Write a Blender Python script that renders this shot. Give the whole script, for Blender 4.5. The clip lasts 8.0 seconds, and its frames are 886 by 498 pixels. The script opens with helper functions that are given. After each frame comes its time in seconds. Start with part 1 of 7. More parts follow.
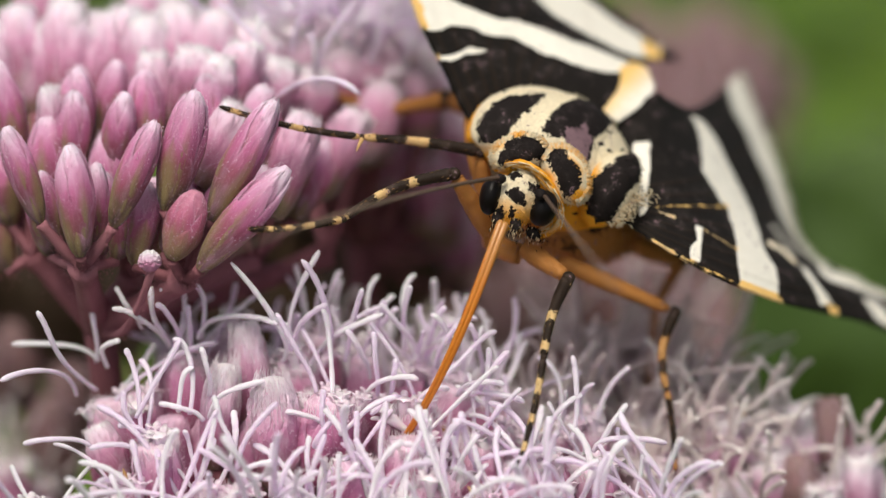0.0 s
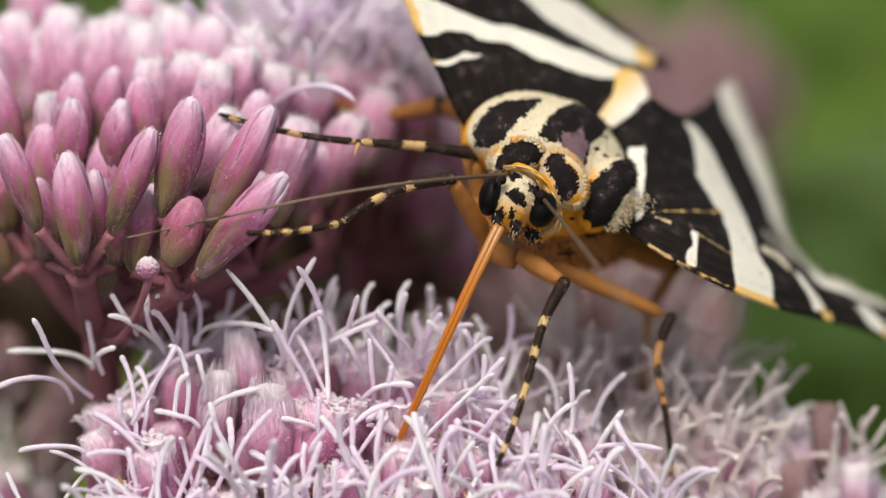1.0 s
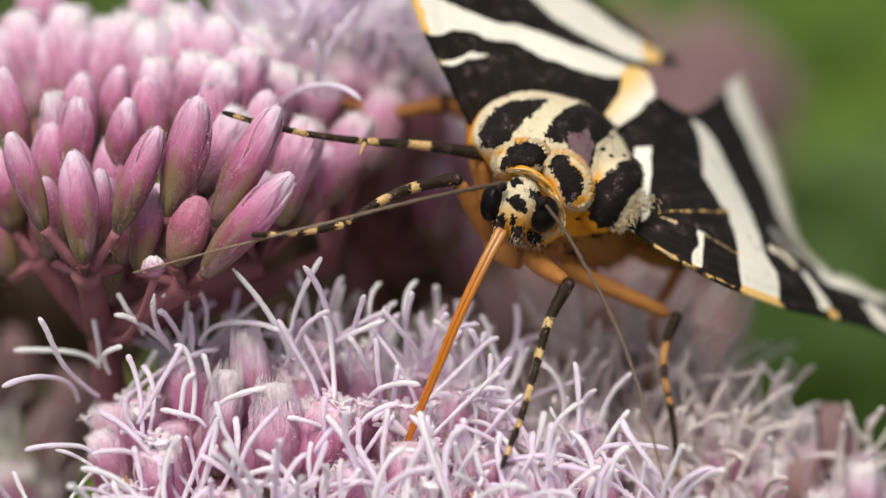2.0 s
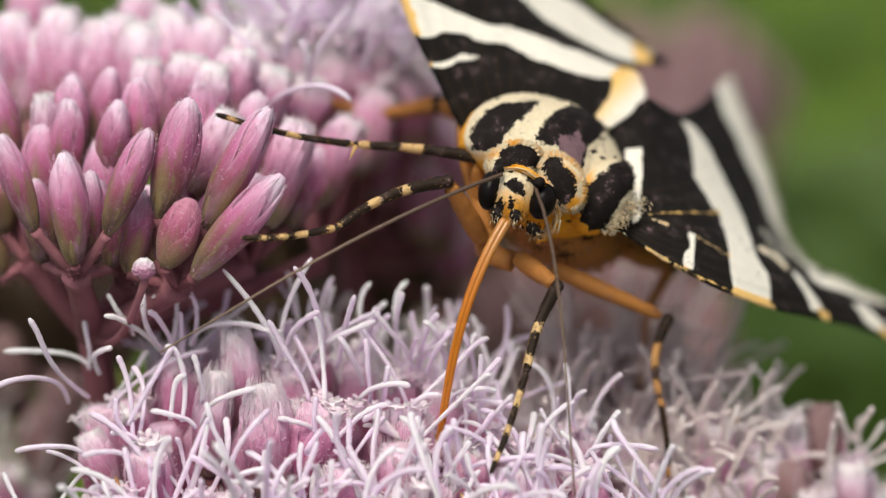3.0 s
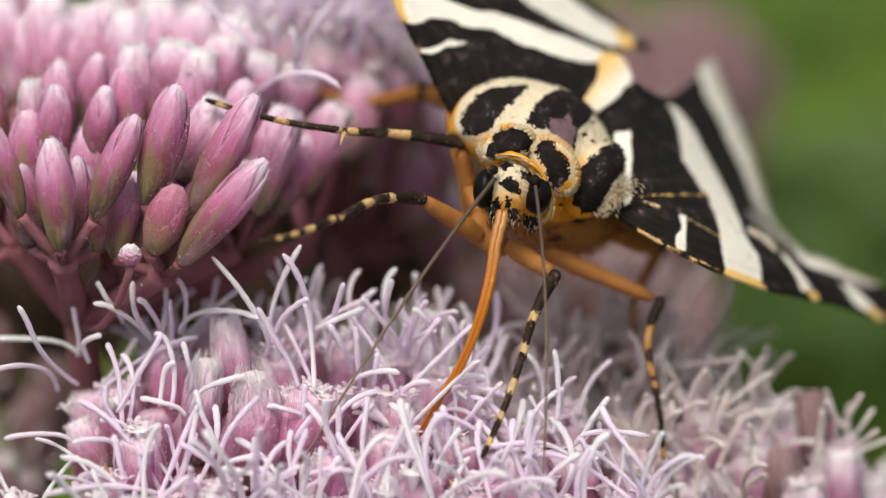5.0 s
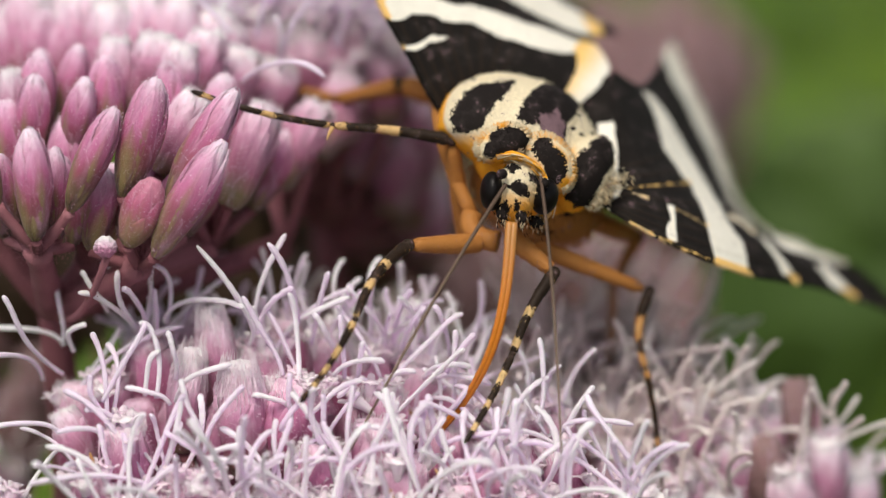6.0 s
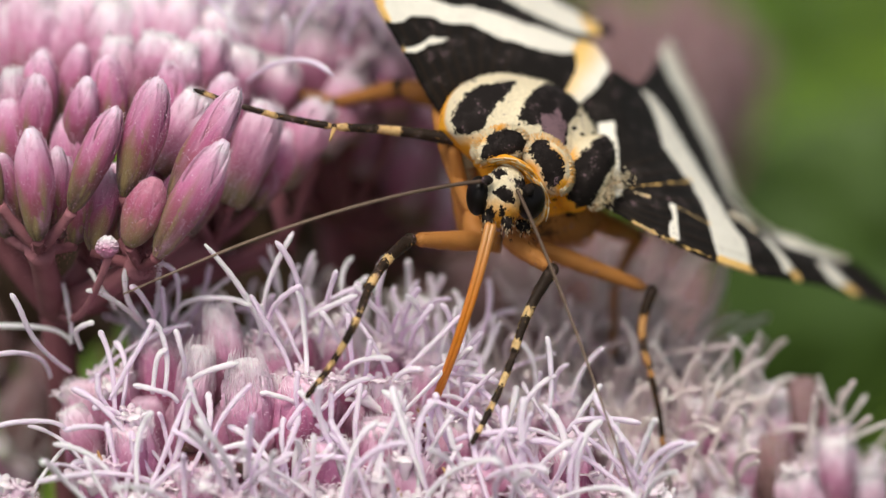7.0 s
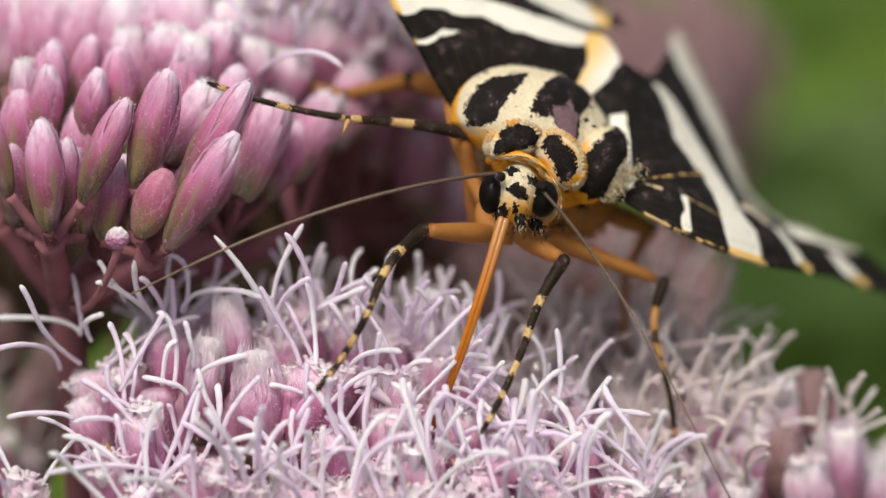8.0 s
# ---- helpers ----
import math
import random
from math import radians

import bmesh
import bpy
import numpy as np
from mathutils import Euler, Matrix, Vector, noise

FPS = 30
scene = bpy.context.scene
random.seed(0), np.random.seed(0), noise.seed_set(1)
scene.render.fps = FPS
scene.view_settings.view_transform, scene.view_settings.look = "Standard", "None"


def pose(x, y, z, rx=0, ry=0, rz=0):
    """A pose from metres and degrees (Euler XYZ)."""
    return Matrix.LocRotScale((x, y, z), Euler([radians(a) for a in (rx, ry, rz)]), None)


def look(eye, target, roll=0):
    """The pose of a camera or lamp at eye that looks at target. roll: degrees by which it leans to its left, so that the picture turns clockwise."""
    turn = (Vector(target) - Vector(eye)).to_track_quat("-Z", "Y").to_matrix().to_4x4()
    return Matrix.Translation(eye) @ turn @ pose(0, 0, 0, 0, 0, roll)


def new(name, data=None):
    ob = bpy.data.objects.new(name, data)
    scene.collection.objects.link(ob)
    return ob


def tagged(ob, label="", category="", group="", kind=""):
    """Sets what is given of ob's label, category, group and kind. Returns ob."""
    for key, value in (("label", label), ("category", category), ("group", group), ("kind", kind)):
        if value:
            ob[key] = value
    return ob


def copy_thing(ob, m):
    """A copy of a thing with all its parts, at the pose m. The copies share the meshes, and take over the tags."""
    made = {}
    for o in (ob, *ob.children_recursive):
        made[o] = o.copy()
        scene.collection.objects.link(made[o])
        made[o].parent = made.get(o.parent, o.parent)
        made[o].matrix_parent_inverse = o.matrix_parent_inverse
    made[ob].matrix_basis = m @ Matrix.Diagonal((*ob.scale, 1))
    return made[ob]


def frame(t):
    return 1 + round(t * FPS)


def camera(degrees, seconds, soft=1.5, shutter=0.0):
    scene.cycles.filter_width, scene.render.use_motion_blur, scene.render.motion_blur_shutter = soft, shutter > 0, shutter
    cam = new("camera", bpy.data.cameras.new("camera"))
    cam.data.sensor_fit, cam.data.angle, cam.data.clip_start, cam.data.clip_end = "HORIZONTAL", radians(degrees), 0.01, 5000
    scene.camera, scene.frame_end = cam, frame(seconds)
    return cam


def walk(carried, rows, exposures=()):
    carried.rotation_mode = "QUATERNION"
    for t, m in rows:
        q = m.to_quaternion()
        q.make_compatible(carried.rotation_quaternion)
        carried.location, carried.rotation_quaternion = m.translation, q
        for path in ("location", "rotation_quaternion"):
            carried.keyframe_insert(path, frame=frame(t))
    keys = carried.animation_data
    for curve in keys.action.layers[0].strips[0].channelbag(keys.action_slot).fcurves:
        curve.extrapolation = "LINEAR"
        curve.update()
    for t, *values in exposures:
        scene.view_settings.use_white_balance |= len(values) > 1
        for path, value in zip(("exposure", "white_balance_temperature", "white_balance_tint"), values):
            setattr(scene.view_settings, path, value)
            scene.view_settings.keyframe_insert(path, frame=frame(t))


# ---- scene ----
# Working space: x to the right, y away from the lens, z up, in millimetres round the sharpest point.
MM = 0.001
SITE = pose(0, 0, 1.0, -18, 0, 0)
EYE = SITE @ Vector((0, -142 * MM, 0))


def site(p):
    return SITE @ (Vector(p) * MM)


# ---- camera: a close-up lens, held by hand, that drifts a little ----
cam = camera(16, 8.0, soft=1.35)
cam.data.dof.use_dof = True
cam.data.dof.focus_distance = 142 * MM
cam.data.dof.aperture_fstop = 20
walk(cam, [(t, look(EYE, site((x, 0, z)))) for t, x, z in [
    (0, -0.000, 0.000),
    (0.5, 0.234, 0.193),
    (1, 0.193, 0.310),
    (1.5, 0.038, 0.349),
    (1.7, -0.025, 0.305),
    (2.2, -0.102, 0.280),
    (2.8, -0.081, 0.234),
    (3, 0.351, 0.310),
    (3.5, 0.662, 0.117),
    (4, 0.583, 0.076),
    (4.5, 0.310, 0.000),
    (4.7, 0.547, -0.076),
    (5.2, 0.916, -0.433),
    (5.8, 1.272, -0.789),
    (6, 1.519, -0.781),
    (6.5, 1.674, -0.898),
    (7, 1.168, -0.858),
    (7.5, 1.168, -1.326),
    (8, 0.740, -1.209),
]])

# ---- light: a bright, thinly clouded sky ----
world = bpy.data.worlds.new("sky")
scene.world = world
world.use_nodes = True
sky = world.node_tree.nodes.new("ShaderNodeTexSky")
sky.sky_type, sky.sun_disc = "NISHITA", False
sky.sun_elevation, sky.sun_rotation = radians(61), radians(199)
sky.dust_density, sky.air_density = 3.0, 1.0
back = world.node_tree.nodes["Background"]
back.inputs["Strength"].default_value = 0.117
cloud = world.node_tree.nodes.new("ShaderNodeHueSaturation")
cloud.inputs["Saturation"].default_value = 0.48
world.node_tree.links.new(sky.outputs[0], cloud.inputs["Color"])
world.node_tree.links.new(cloud.outputs[0], back.inputs["Color"])
sun_data = bpy.data.lights.new("sun", "SUN")
sun_data.energy, sun_data.angle, sun_data.color = 2.5, radians(28), (1.0, 0.93, 0.81)
sun = new("sun", sun_data)
sun.matrix_world = look((0, 0, 3), (0.23, 0.68, 3 - 1.3))
scene.view_settings.exposure = 0.06


# ---- materials ----
def nodes_of(name, rough=0.6, spec=0.3):
    m = bpy.data.materials.new(name)
    m.use_nodes = True
    nt = m.node_tree
    b = nt.nodes["Principled BSDF"]
    b.inputs["Roughness"].default_value = rough
    b.inputs["Specular IOR Level"].default_value = spec
    return m, nt, b


def nd(nt, kind, links=(), operation=None, attribute_name=None):
    """A node; links: (input, socket or value)."""
    n = nt.nodes.new(kind)
    if operation:
        n.operation = operation
    if attribute_name:
        n.attribute_name = attribute_name
    for key, value in links:
        if isinstance(value, bpy.types.NodeSocket):
            nt.links.new(value, n.inputs[key])
        else:
            n.inputs[key].default_value = value
    return n


def attr(nt, name):
    return nd(nt, "ShaderNodeAttribute", attribute_name=name).outputs["Fac"]


def grain(nt, stretch, detail=3.0, rough=0.6):
    """Noise with so many waves a millimetre along x, y and z of the object."""
    co = nd(nt, "ShaderNodeTexCoord").outputs["Object"]
    s = [1000 * k for k in stretch]
    v = nd(nt, "ShaderNodeVectorMath", [(0, co), (1, s)], operation="MULTIPLY").outputs[0]
    return nd(nt, "ShaderNodeTexNoise", [("Vector", v), ("Scale", 1.0), ("Detail", detail), ("Roughness", rough)]).outputs["Fac"]


def calc(nt, op, a, b=0.0, c=0.0):
    return nd(nt, "ShaderNodeMath", [(0, a), (1, b), (2, c)], operation=op).outputs[0]


def span(nt, x, lo, hi, to_lo=0.0, to_hi=1.0, smooth=True):
    n = nd(nt, "ShaderNodeMapRange", [("Value", x), ("From Min", lo), ("From Max", hi), ("To Min", to_lo), ("To Max", to_hi)])
    n.interpolation_type = "SMOOTHSTEP" if smooth else "LINEAR"
    return n.outputs["Result"]


def blend(nt, fac, a, b, mode="MIX"):
    n = nt.nodes.new("ShaderNodeMix")
    n.data_type, n.blend_type = "RGBA", mode
    for key, value in ((0, fac), (6, a), (7, b)):
        if isinstance(value, bpy.types.NodeSocket):
            nt.links.new(value, n.inputs[key])
        else:
            n.inputs[key].default_value = (*value, 1.0) if key else value
    return n.outputs[2]


def ramp(nt, fac, stops):
    n = nd(nt, "ShaderNodeValToRGB", [("Fac", fac)])
    els = n.color_ramp.elements
    while len(els) < len(stops):
        els.new(0.5)
    for e, (at, c) in zip(els, stops):
        e.position, e.color = at, (*c, 1.0)
    return n.outputs["Color"]


def bump(nt, b, height, strength=0.4, distance=0.05):
    n = nd(nt, "ShaderNodeBump", [("Height", height), ("Strength", strength), ("Distance", distance * MM)])
    nt.links.new(n.outputs[0], b.inputs["Normal"])


def scales_material(name, dark, pale, warm_colour, rough=0.75, fray=0.07, waver=0.7):
    """Insect scales: dark where the mesh's band is under zero, pale above, orange by its warmth."""
    m, nt, b = nodes_of(name, rough, 0.12)
    fine, broad = grain(nt, (9, 9, 9), 4), grain(nt, (1.3, 1.3, 1.3), 3)
    shift = calc(nt, "MULTIPLY_ADD", calc(nt, "SUBTRACT", fine, 0.5), fray * 4, attr(nt, "band"))
    shift = calc(nt, "MULTIPLY_ADD", calc(nt, "SUBTRACT", broad, 0.5), waver, shift)
    mask = span(nt, shift, -0.025, 0.025)
    black = blend(nt, span(nt, broad, 0.45, 0.75), dark, [min(1, k * 2.2 + 0.004) for k in dark])
    black = blend(nt, span(nt, attr(nt, "rib"), 0.4, 1.0, 0.0, 0.25), black, (0.045, 0.026, 0.015))
    black = blend(nt, span(nt, fine, 0.66, 0.74, 0.0, 0.35), black, (0.12, 0.085, 0.06))
    light = blend(nt, span(nt, fine, 0.3, 0.75), [k * 0.78 for k in pale], pale)
    warm = calc(nt, "MULTIPLY_ADD", calc(nt, "SUBTRACT", broad, 0.5), 0.4, attr(nt, "warm"))
    light = blend(nt, span(nt, warm, 0.1, 0.8), light, warm_colour)
    coat = blend(nt, mask, black, light)
    bald = calc(nt, "MULTIPLY_ADD", calc(nt, "SUBTRACT", fine, 0.5), 1.7, attr(nt, "bare"))
    worn = span(nt, calc(nt, "MULTIPLY_ADD", calc(nt, "SUBTRACT", broad, 0.5), 1.6, bald), 0.3, 0.5)
    coat = blend(nt, worn, coat, blend(nt, broad, (0.06, 0.034, 0.042), (0.27, 0.17, 0.19)))
    nt.links.new(coat, b.inputs["Base Color"])
    bump(nt, b, fine, 0.5, 0.06)
    return m


WING = scales_material("wing_scales", (0.010, 0.008, 0.0065), (0.97, 0.92, 0.79), (0.88, 0.56, 0.18), 0.8, 0.05, 0.3)
FUR = scales_material("body_scales", (0.012, 0.009, 0.008), (0.82, 0.71, 0.49), (0.80, 0.36, 0.025), 0.8, 0.14, 0.35)
LEG = scales_material("leg_scales", (0.024, 0.015, 0.010), (0.75, 0.52, 0.24), (0.40, 0.17, 0.045), 0.5, 0.22, 0.8)


def eye_material():
    m, nt, b = nodes_of("compound_eye", 0.34, 0.13)
    b.inputs["Base Color"].default_value = (0.006, 0.0045, 0.004, 1)
    co = nd(nt, "ShaderNodeTexCoord").outputs["Object"]
    cells = nd(nt, "ShaderNodeTexVoronoi", [("Vector", co), ("Scale", 22000.0)]).outputs["Distance"]
    bump(nt, b, cells, 0.25, 0.012)
    return m


def horn_material():
    m, nt, b = nodes_of("amber_horn", 0.28, 0.5)
    g = grain(nt, (2.5, 2.5, 2.5))
    nt.links.new(blend(nt, span(nt, attr(nt, "warm"), 0.0, 1.0), (0.47, 0.21, 0.055), blend(nt, g, (0.48, 0.13, 0.008), (0.62, 0.22, 0.02))), b.inputs["Base Color"])
    b.inputs["Subsurface Weight"].default_value = 0.15
    b.inputs["Subsurface Radius"].default_value = (0.0004, 0.0002, 0.0001)
    b.inputs["Subsurface Scale"].default_value = 1.0
    bump(nt, b, grain(nt, (12, 12, 12)), 0.3, 0.02)
    return m


def thread_material():
    m, nt, b = nodes_of("feeler_brown", 0.6, 0.3)
    g = grain(nt, (8, 8, 8))
    nt.links.new(blend(nt, span(nt, attr(nt, "warm"), 0, 1), (0.085, 0.052, 0.034), blend(nt, g, (0.15, 0.10, 0.07), (0.28, 0.205, 0.15))), b.inputs["Base Color"])
    bump(nt, b, g, 0.5, 0.03)
    return m


EYEBALL, HORN, THREAD = eye_material(), horn_material(), thread_material()


def bract_material(name, stops, dust=0.5, green=0.0):
    m, nt, b = nodes_of(name, 0.46, 0.4)
    streak, fine, broad = grain(nt, (5, 5, 0.5), 4), grain(nt, (11, 11, 11), 3), grain(nt, (0.7, 0.7, 0.7), 2)
    rnd = nd(nt, "ShaderNodeObjectInfo").outputs["Random"]
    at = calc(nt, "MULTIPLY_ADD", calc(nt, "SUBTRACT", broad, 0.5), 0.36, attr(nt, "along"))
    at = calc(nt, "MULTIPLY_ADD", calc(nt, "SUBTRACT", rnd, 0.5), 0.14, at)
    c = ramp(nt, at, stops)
    edge = calc(nt, "ABSOLUTE", attr(nt, "across"))
    mottle = grain(nt, (1.1, 1.1, 0.45), 3)
    c = blend(nt, span(nt, mottle, 0.46, 0.72, 0.0, 0.55), c, [k * 0.6 for k in stops[-2][1]])
    c = blend(nt, span(nt, streak, 0.5, 0.8, 0.0, 0.16), c, (0.74, 0.44, 0.60))
    c = blend(nt, span(nt, streak, 0.5, 0.25, 0.0, 0.5), c, (0.32, 0.07, 0.16))
    c = blend(nt, span(nt, edge, 0.75, 0.99, 0.0, 0.25), c, (0.85, 0.50, 0.68))
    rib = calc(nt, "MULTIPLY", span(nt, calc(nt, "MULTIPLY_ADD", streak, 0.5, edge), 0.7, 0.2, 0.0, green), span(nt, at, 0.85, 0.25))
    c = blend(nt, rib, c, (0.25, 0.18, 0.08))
    c = blend(nt, span(nt, fine, 0.57, 0.72, 0.0, dust), c, (0.84, 0.70, 0.78))
    c = blend(nt, span(nt, attr(nt, "bead"), 0.2, 0.8), c, (0.80, 0.56, 0.68))
    nt.links.new(c, b.inputs["Base Color"])
    b.inputs["Subsurface Weight"].default_value = 0.15
    b.inputs["Subsurface Radius"].default_value = (0.0006, 0.0003, 0.0004)
    b.inputs["Subsurface Scale"].default_value = 1.0
    b.inputs["Sheen Weight"].default_value = 0.09
    b.inputs["Sheen Roughness"].default_value = 0.4
    b.inputs["Sheen Tint"].default_value = (1.0, 0.85, 0.92, 1.0)
    bump(nt, b, blend(nt, 0.55, streak, fine), 0.9, 0.12)
    return m


# Olive below is the buds' own; the near-black base also carries underside shade.
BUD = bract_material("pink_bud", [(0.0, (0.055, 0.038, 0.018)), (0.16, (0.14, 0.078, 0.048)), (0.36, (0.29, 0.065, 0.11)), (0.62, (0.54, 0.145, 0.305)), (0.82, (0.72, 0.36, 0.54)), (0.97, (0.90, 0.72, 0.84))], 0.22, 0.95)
PALE_BUD = bract_material("pale_opening_bud", [(0.0, (0.22, 0.16, 0.08)), (0.25, (0.38, 0.115, 0.20)), (0.55, (0.63, 0.27, 0.43)), (0.8, (0.87, 0.66, 0.78)), (0.93, (0.96, 0.91, 0.93))], 0.3)
RED_BUD = bract_material("crimson_bud", [(0.0, (0.22, 0.17, 0.06)), (0.3, (0.36, 0.15, 0.12)), (0.6, (0.46, 0.09, 0.19)), (1.0, (0.62, 0.27, 0.36))], 0.4, 0.5)
# dull brown-pink; the moth's shade on the heads behind is partly in it
DULL = bract_material("dull_bracts", [(0.0, (0.08, 0.04, 0.038)), (0.4, (0.19, 0.105, 0.095)), (1.0, (0.30, 0.19, 0.18))], 0.1)
CUP = bract_material("mauve_bracts", [(0.0, (0.20, 0.04, 0.08)), (0.3, (0.36, 0.075, 0.175)), (0.7, (0.58, 0.22, 0.38)), (1.0, (0.87, 0.63, 0.76))], 0.14)


def soft_material(name, a, b_colour, rough=0.6, sss=0.25, wave=(2, 2, 2), relief=0.8):
    """Soft plant tissue, lit through a little."""
    m, nt, b = nodes_of(name, rough, 0.25)
    g, f = grain(nt, wave, 3), grain(nt, (14, 14, 14), 2)
    rnd = nd(nt, "ShaderNodeObjectInfo").outputs["Random"]
    k = calc(nt, "MULTIPLY_ADD", calc(nt, "SUBTRACT", rnd, 0.5), 0.7, g)
    c = blend(nt, span(nt, k, 0.2, 0.8), a, b_colour)
    nt.links.new(c, b.inputs["Base Color"])
    b.inputs["Subsurface Weight"].default_value = sss
    b.inputs["Subsurface Radius"].default_value = (0.0009, 0.0007, 0.0009)
    b.inputs["Subsurface Scale"].default_value = 1.0
    if relief:
        bump(nt, b, f, relief, 0.07)
    return m


OLD_STYLE = soft_material("style_beige", (0.70, 0.57, 0.56), (0.86, 0.76, 0.74), 0.6, 0.3)
STYLE = soft_material("style_lilac", (0.86, 0.64, 0.89), (0.94, 0.83, 0.94), 0.8, 0.7, relief=0.6)
COROLLA = soft_material("corolla_white", (0.90, 0.66, 0.80), (0.95, 0.83, 0.89), 0.7, 0.6, relief=0.4)
PAPPUS = soft_material("pappus_white", (0.96, 0.82, 0.90), (0.985, 0.93, 0.96), 0.8, 0.6, relief=0.0)
ANTHER = soft_material("anther_brown", (0.42, 0.20, 0.06), (0.62, 0.40, 0.18))
STALK = soft_material("stalk_pink", (0.22, 0.08, 0.095), (0.35, 0.145, 0.17), 0.75, 0.05, (0.8, 0.8, 0.3))
DARK_STALK = soft_material("stalk_brown", (0.10, 0.06, 0.035), (0.20, 0.13, 0.07), 0.8, 0.0, (0.5, 0.5, 0.2))


def leaf_material(name, a, b_colour):
    m, nt, b = nodes_of(name, 0.5, 0.35)
    rnd = nd(nt, "ShaderNodeNewGeometry").outputs["Random Per Island"]
    g = grain(nt, (0.05, 0.05, 0.05), 3)
    k = calc(nt, "MULTIPLY_ADD", calc(nt, "SUBTRACT", g, 0.5), 0.8, rnd)
    nt.links.new(blend(nt, span(nt, k, 0.0, 1.0), a, b_colour), b.inputs["Base Color"])
    bump(nt, b, grain(nt, (0.3, 0.3, 0.3), 3), 0.4, 1.0)
    return m


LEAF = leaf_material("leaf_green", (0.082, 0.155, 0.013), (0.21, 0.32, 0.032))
# the leaf green again, darkened for the shaded gap in the foliage
SHADED_LEAF = leaf_material("leaf_green_shaded", (0.034, 0.068, 0.010), (0.064, 0.112, 0.015))


def ground_material():
    m, nt, b = nodes_of("meadow_soil", 0.9, 0.1)
    g, f = grain(nt, (0.004, 0.004, 0.004), 4), grain(nt, (0.06, 0.06, 0.06), 4)
    c = blend(nt, span(nt, g, 0.35, 0.65), (0.05, 0.09, 0.018), (0.10, 0.085, 0.05))
    nt.links.new(blend(nt, span(nt, f, 0.4, 0.7, 0, 0.6), c, (0.03, 0.05, 0.012)), b.inputs["Base Color"])
    bump(nt, b, f, 0.6, 20)
    return m


GROUND = ground_material()


# ---- mesh building: geometry is (points in mm, faces, values per point) ----
def V3(*p):
    return np.array(p, float)


def unit(v):
    v = np.asarray(v, float)
    return v / (np.linalg.norm(v) + 1e-12)


def join(*geos):
    vs, fs, n = [], [], 0
    keys = {k for g in geos for k in g[2]}
    vals = {k: [] for k in keys}
    for v, f, a in geos:
        v = np.asarray(v, float)
        vs.append(v)
        fs += [tuple(i + n for i in q) for q in f]
        for k in keys:
            vals[k].append(np.broadcast_to(np.asarray(a.get(k, 0.0), float), (len(v),)))
        n += len(v)
    return np.concatenate(vs), fs, {k: np.concatenate(x) for k, x in vals.items()}


def mesh(name, geo, material, origin=(0, 0, 0)):
    v, f, a = geo
    me = bpy.data.meshes.new(name)
    me.from_pydata(((np.asarray(v, float) - np.asarray(origin, float)) * MM).tolist(), [], f)
    for k, x in a.items():
        layer = me.attributes.new(k, "FLOAT", "POINT")
        layer.data.foreach_set("value", np.ascontiguousarray(np.broadcast_to(np.asarray(x, float), (len(v),)), dtype=np.float32))
    me.materials.append(material)
    me.polygons.foreach_set("use_smooth", [True] * len(me.polygons))
    me.update()
    return me


def part(name, geo, material, parent, label="", origin=(0, 0, 0)):
    ob = new(name, geo if isinstance(geo, bpy.types.Mesh) else mesh(name, geo, material, origin))
    ob.parent = parent
    return tagged(ob, label)


def empty(name, m, parent=None):
    ob = new(name)
    ob.empty_display_size = 0.002
    ob.parent = parent
    ob.matrix_basis = m
    return ob


def bez(points, n):
    """n + 1 points along the Bezier curve of these control points."""
    p = [np.asarray(q, float) for q in points]
    out = []
    for t in np.linspace(0, 1, n + 1):
        q = p
        while len(q) > 1:
            q = [a + (b - a) * t for a, b in zip(q, q[1:])]
        out.append(q[0])
    return np.array(out)


def tube(points, radii, n=8, values=None, flat=1.0):
    """A round rod along the points, closed at both ends; values: per ring."""
    p = np.asarray(points, float)
    r = np.broadcast_to(np.asarray(radii, float), (len(p),))
    tan = np.gradient(p, axis=0)
    side = np.cross(tan[0], (0.31, 0.87, 0.38))
    if np.linalg.norm(side) < 1e-6 * np.linalg.norm(tan[0]) + 1e-9:
        side = np.cross(tan[0], (1, 0, 0))
    vs = []
    for i in range(len(p)):
        d = unit(tan[i])
        side = unit(side - d * side.dot(d))
        other = np.cross(d, side)
        for k in range(n):
            a = 2 * math.pi * k / n
            vs.append(p[i] + r[i] * (math.cos(a) * side + flat * math.sin(a) * other))
    m = len(p)
    fs = [(i * n + k, i * n + (k + 1) % n, (i + 1) * n + (k + 1) % n, (i + 1) * n + k) for i in range(m - 1) for k in range(n)]
    vs += [p[0], p[-1]]
    fs += [((k + 1) % n, k, m * n) for k in range(n)] + [((m - 1) * n + k, (m - 1) * n + (k + 1) % n, m * n + 1) for k in range(n)]
    a = {}
    for key, x in (values or {}).items():
        x = np.broadcast_to(np.asarray(x, float), (m,))
        a[key] = np.concatenate([np.repeat(x, n), [x[0], x[-1]]])
    return np.array(vs), fs, a


def ball(centre, radii, axes=None, nu=28, nv=18):
    """An ellipsoid; axes: three unit rows."""
    ax = np.eye(3) if axes is None else np.array([unit(q) for q in axes])
    vs, fs = [], []
    for j in range(nv + 1):
        th = math.pi * j / nv
        for i in range(nu):
            ph = 2 * math.pi * i / nu
            q = np.array((math.sin(th) * math.cos(ph), math.sin(th) * math.sin(ph), math.cos(th))) * radii
            vs.append(np.asarray(centre) + q @ ax)
    for j in range(nv):
        for i in range(nu):
            fs.append((j * nu + i, j * nu + (i + 1) % nu, (j + 1) * nu + (i + 1) % nu, (j + 1) * nu + i))
    return np.array(vs), fs, {}


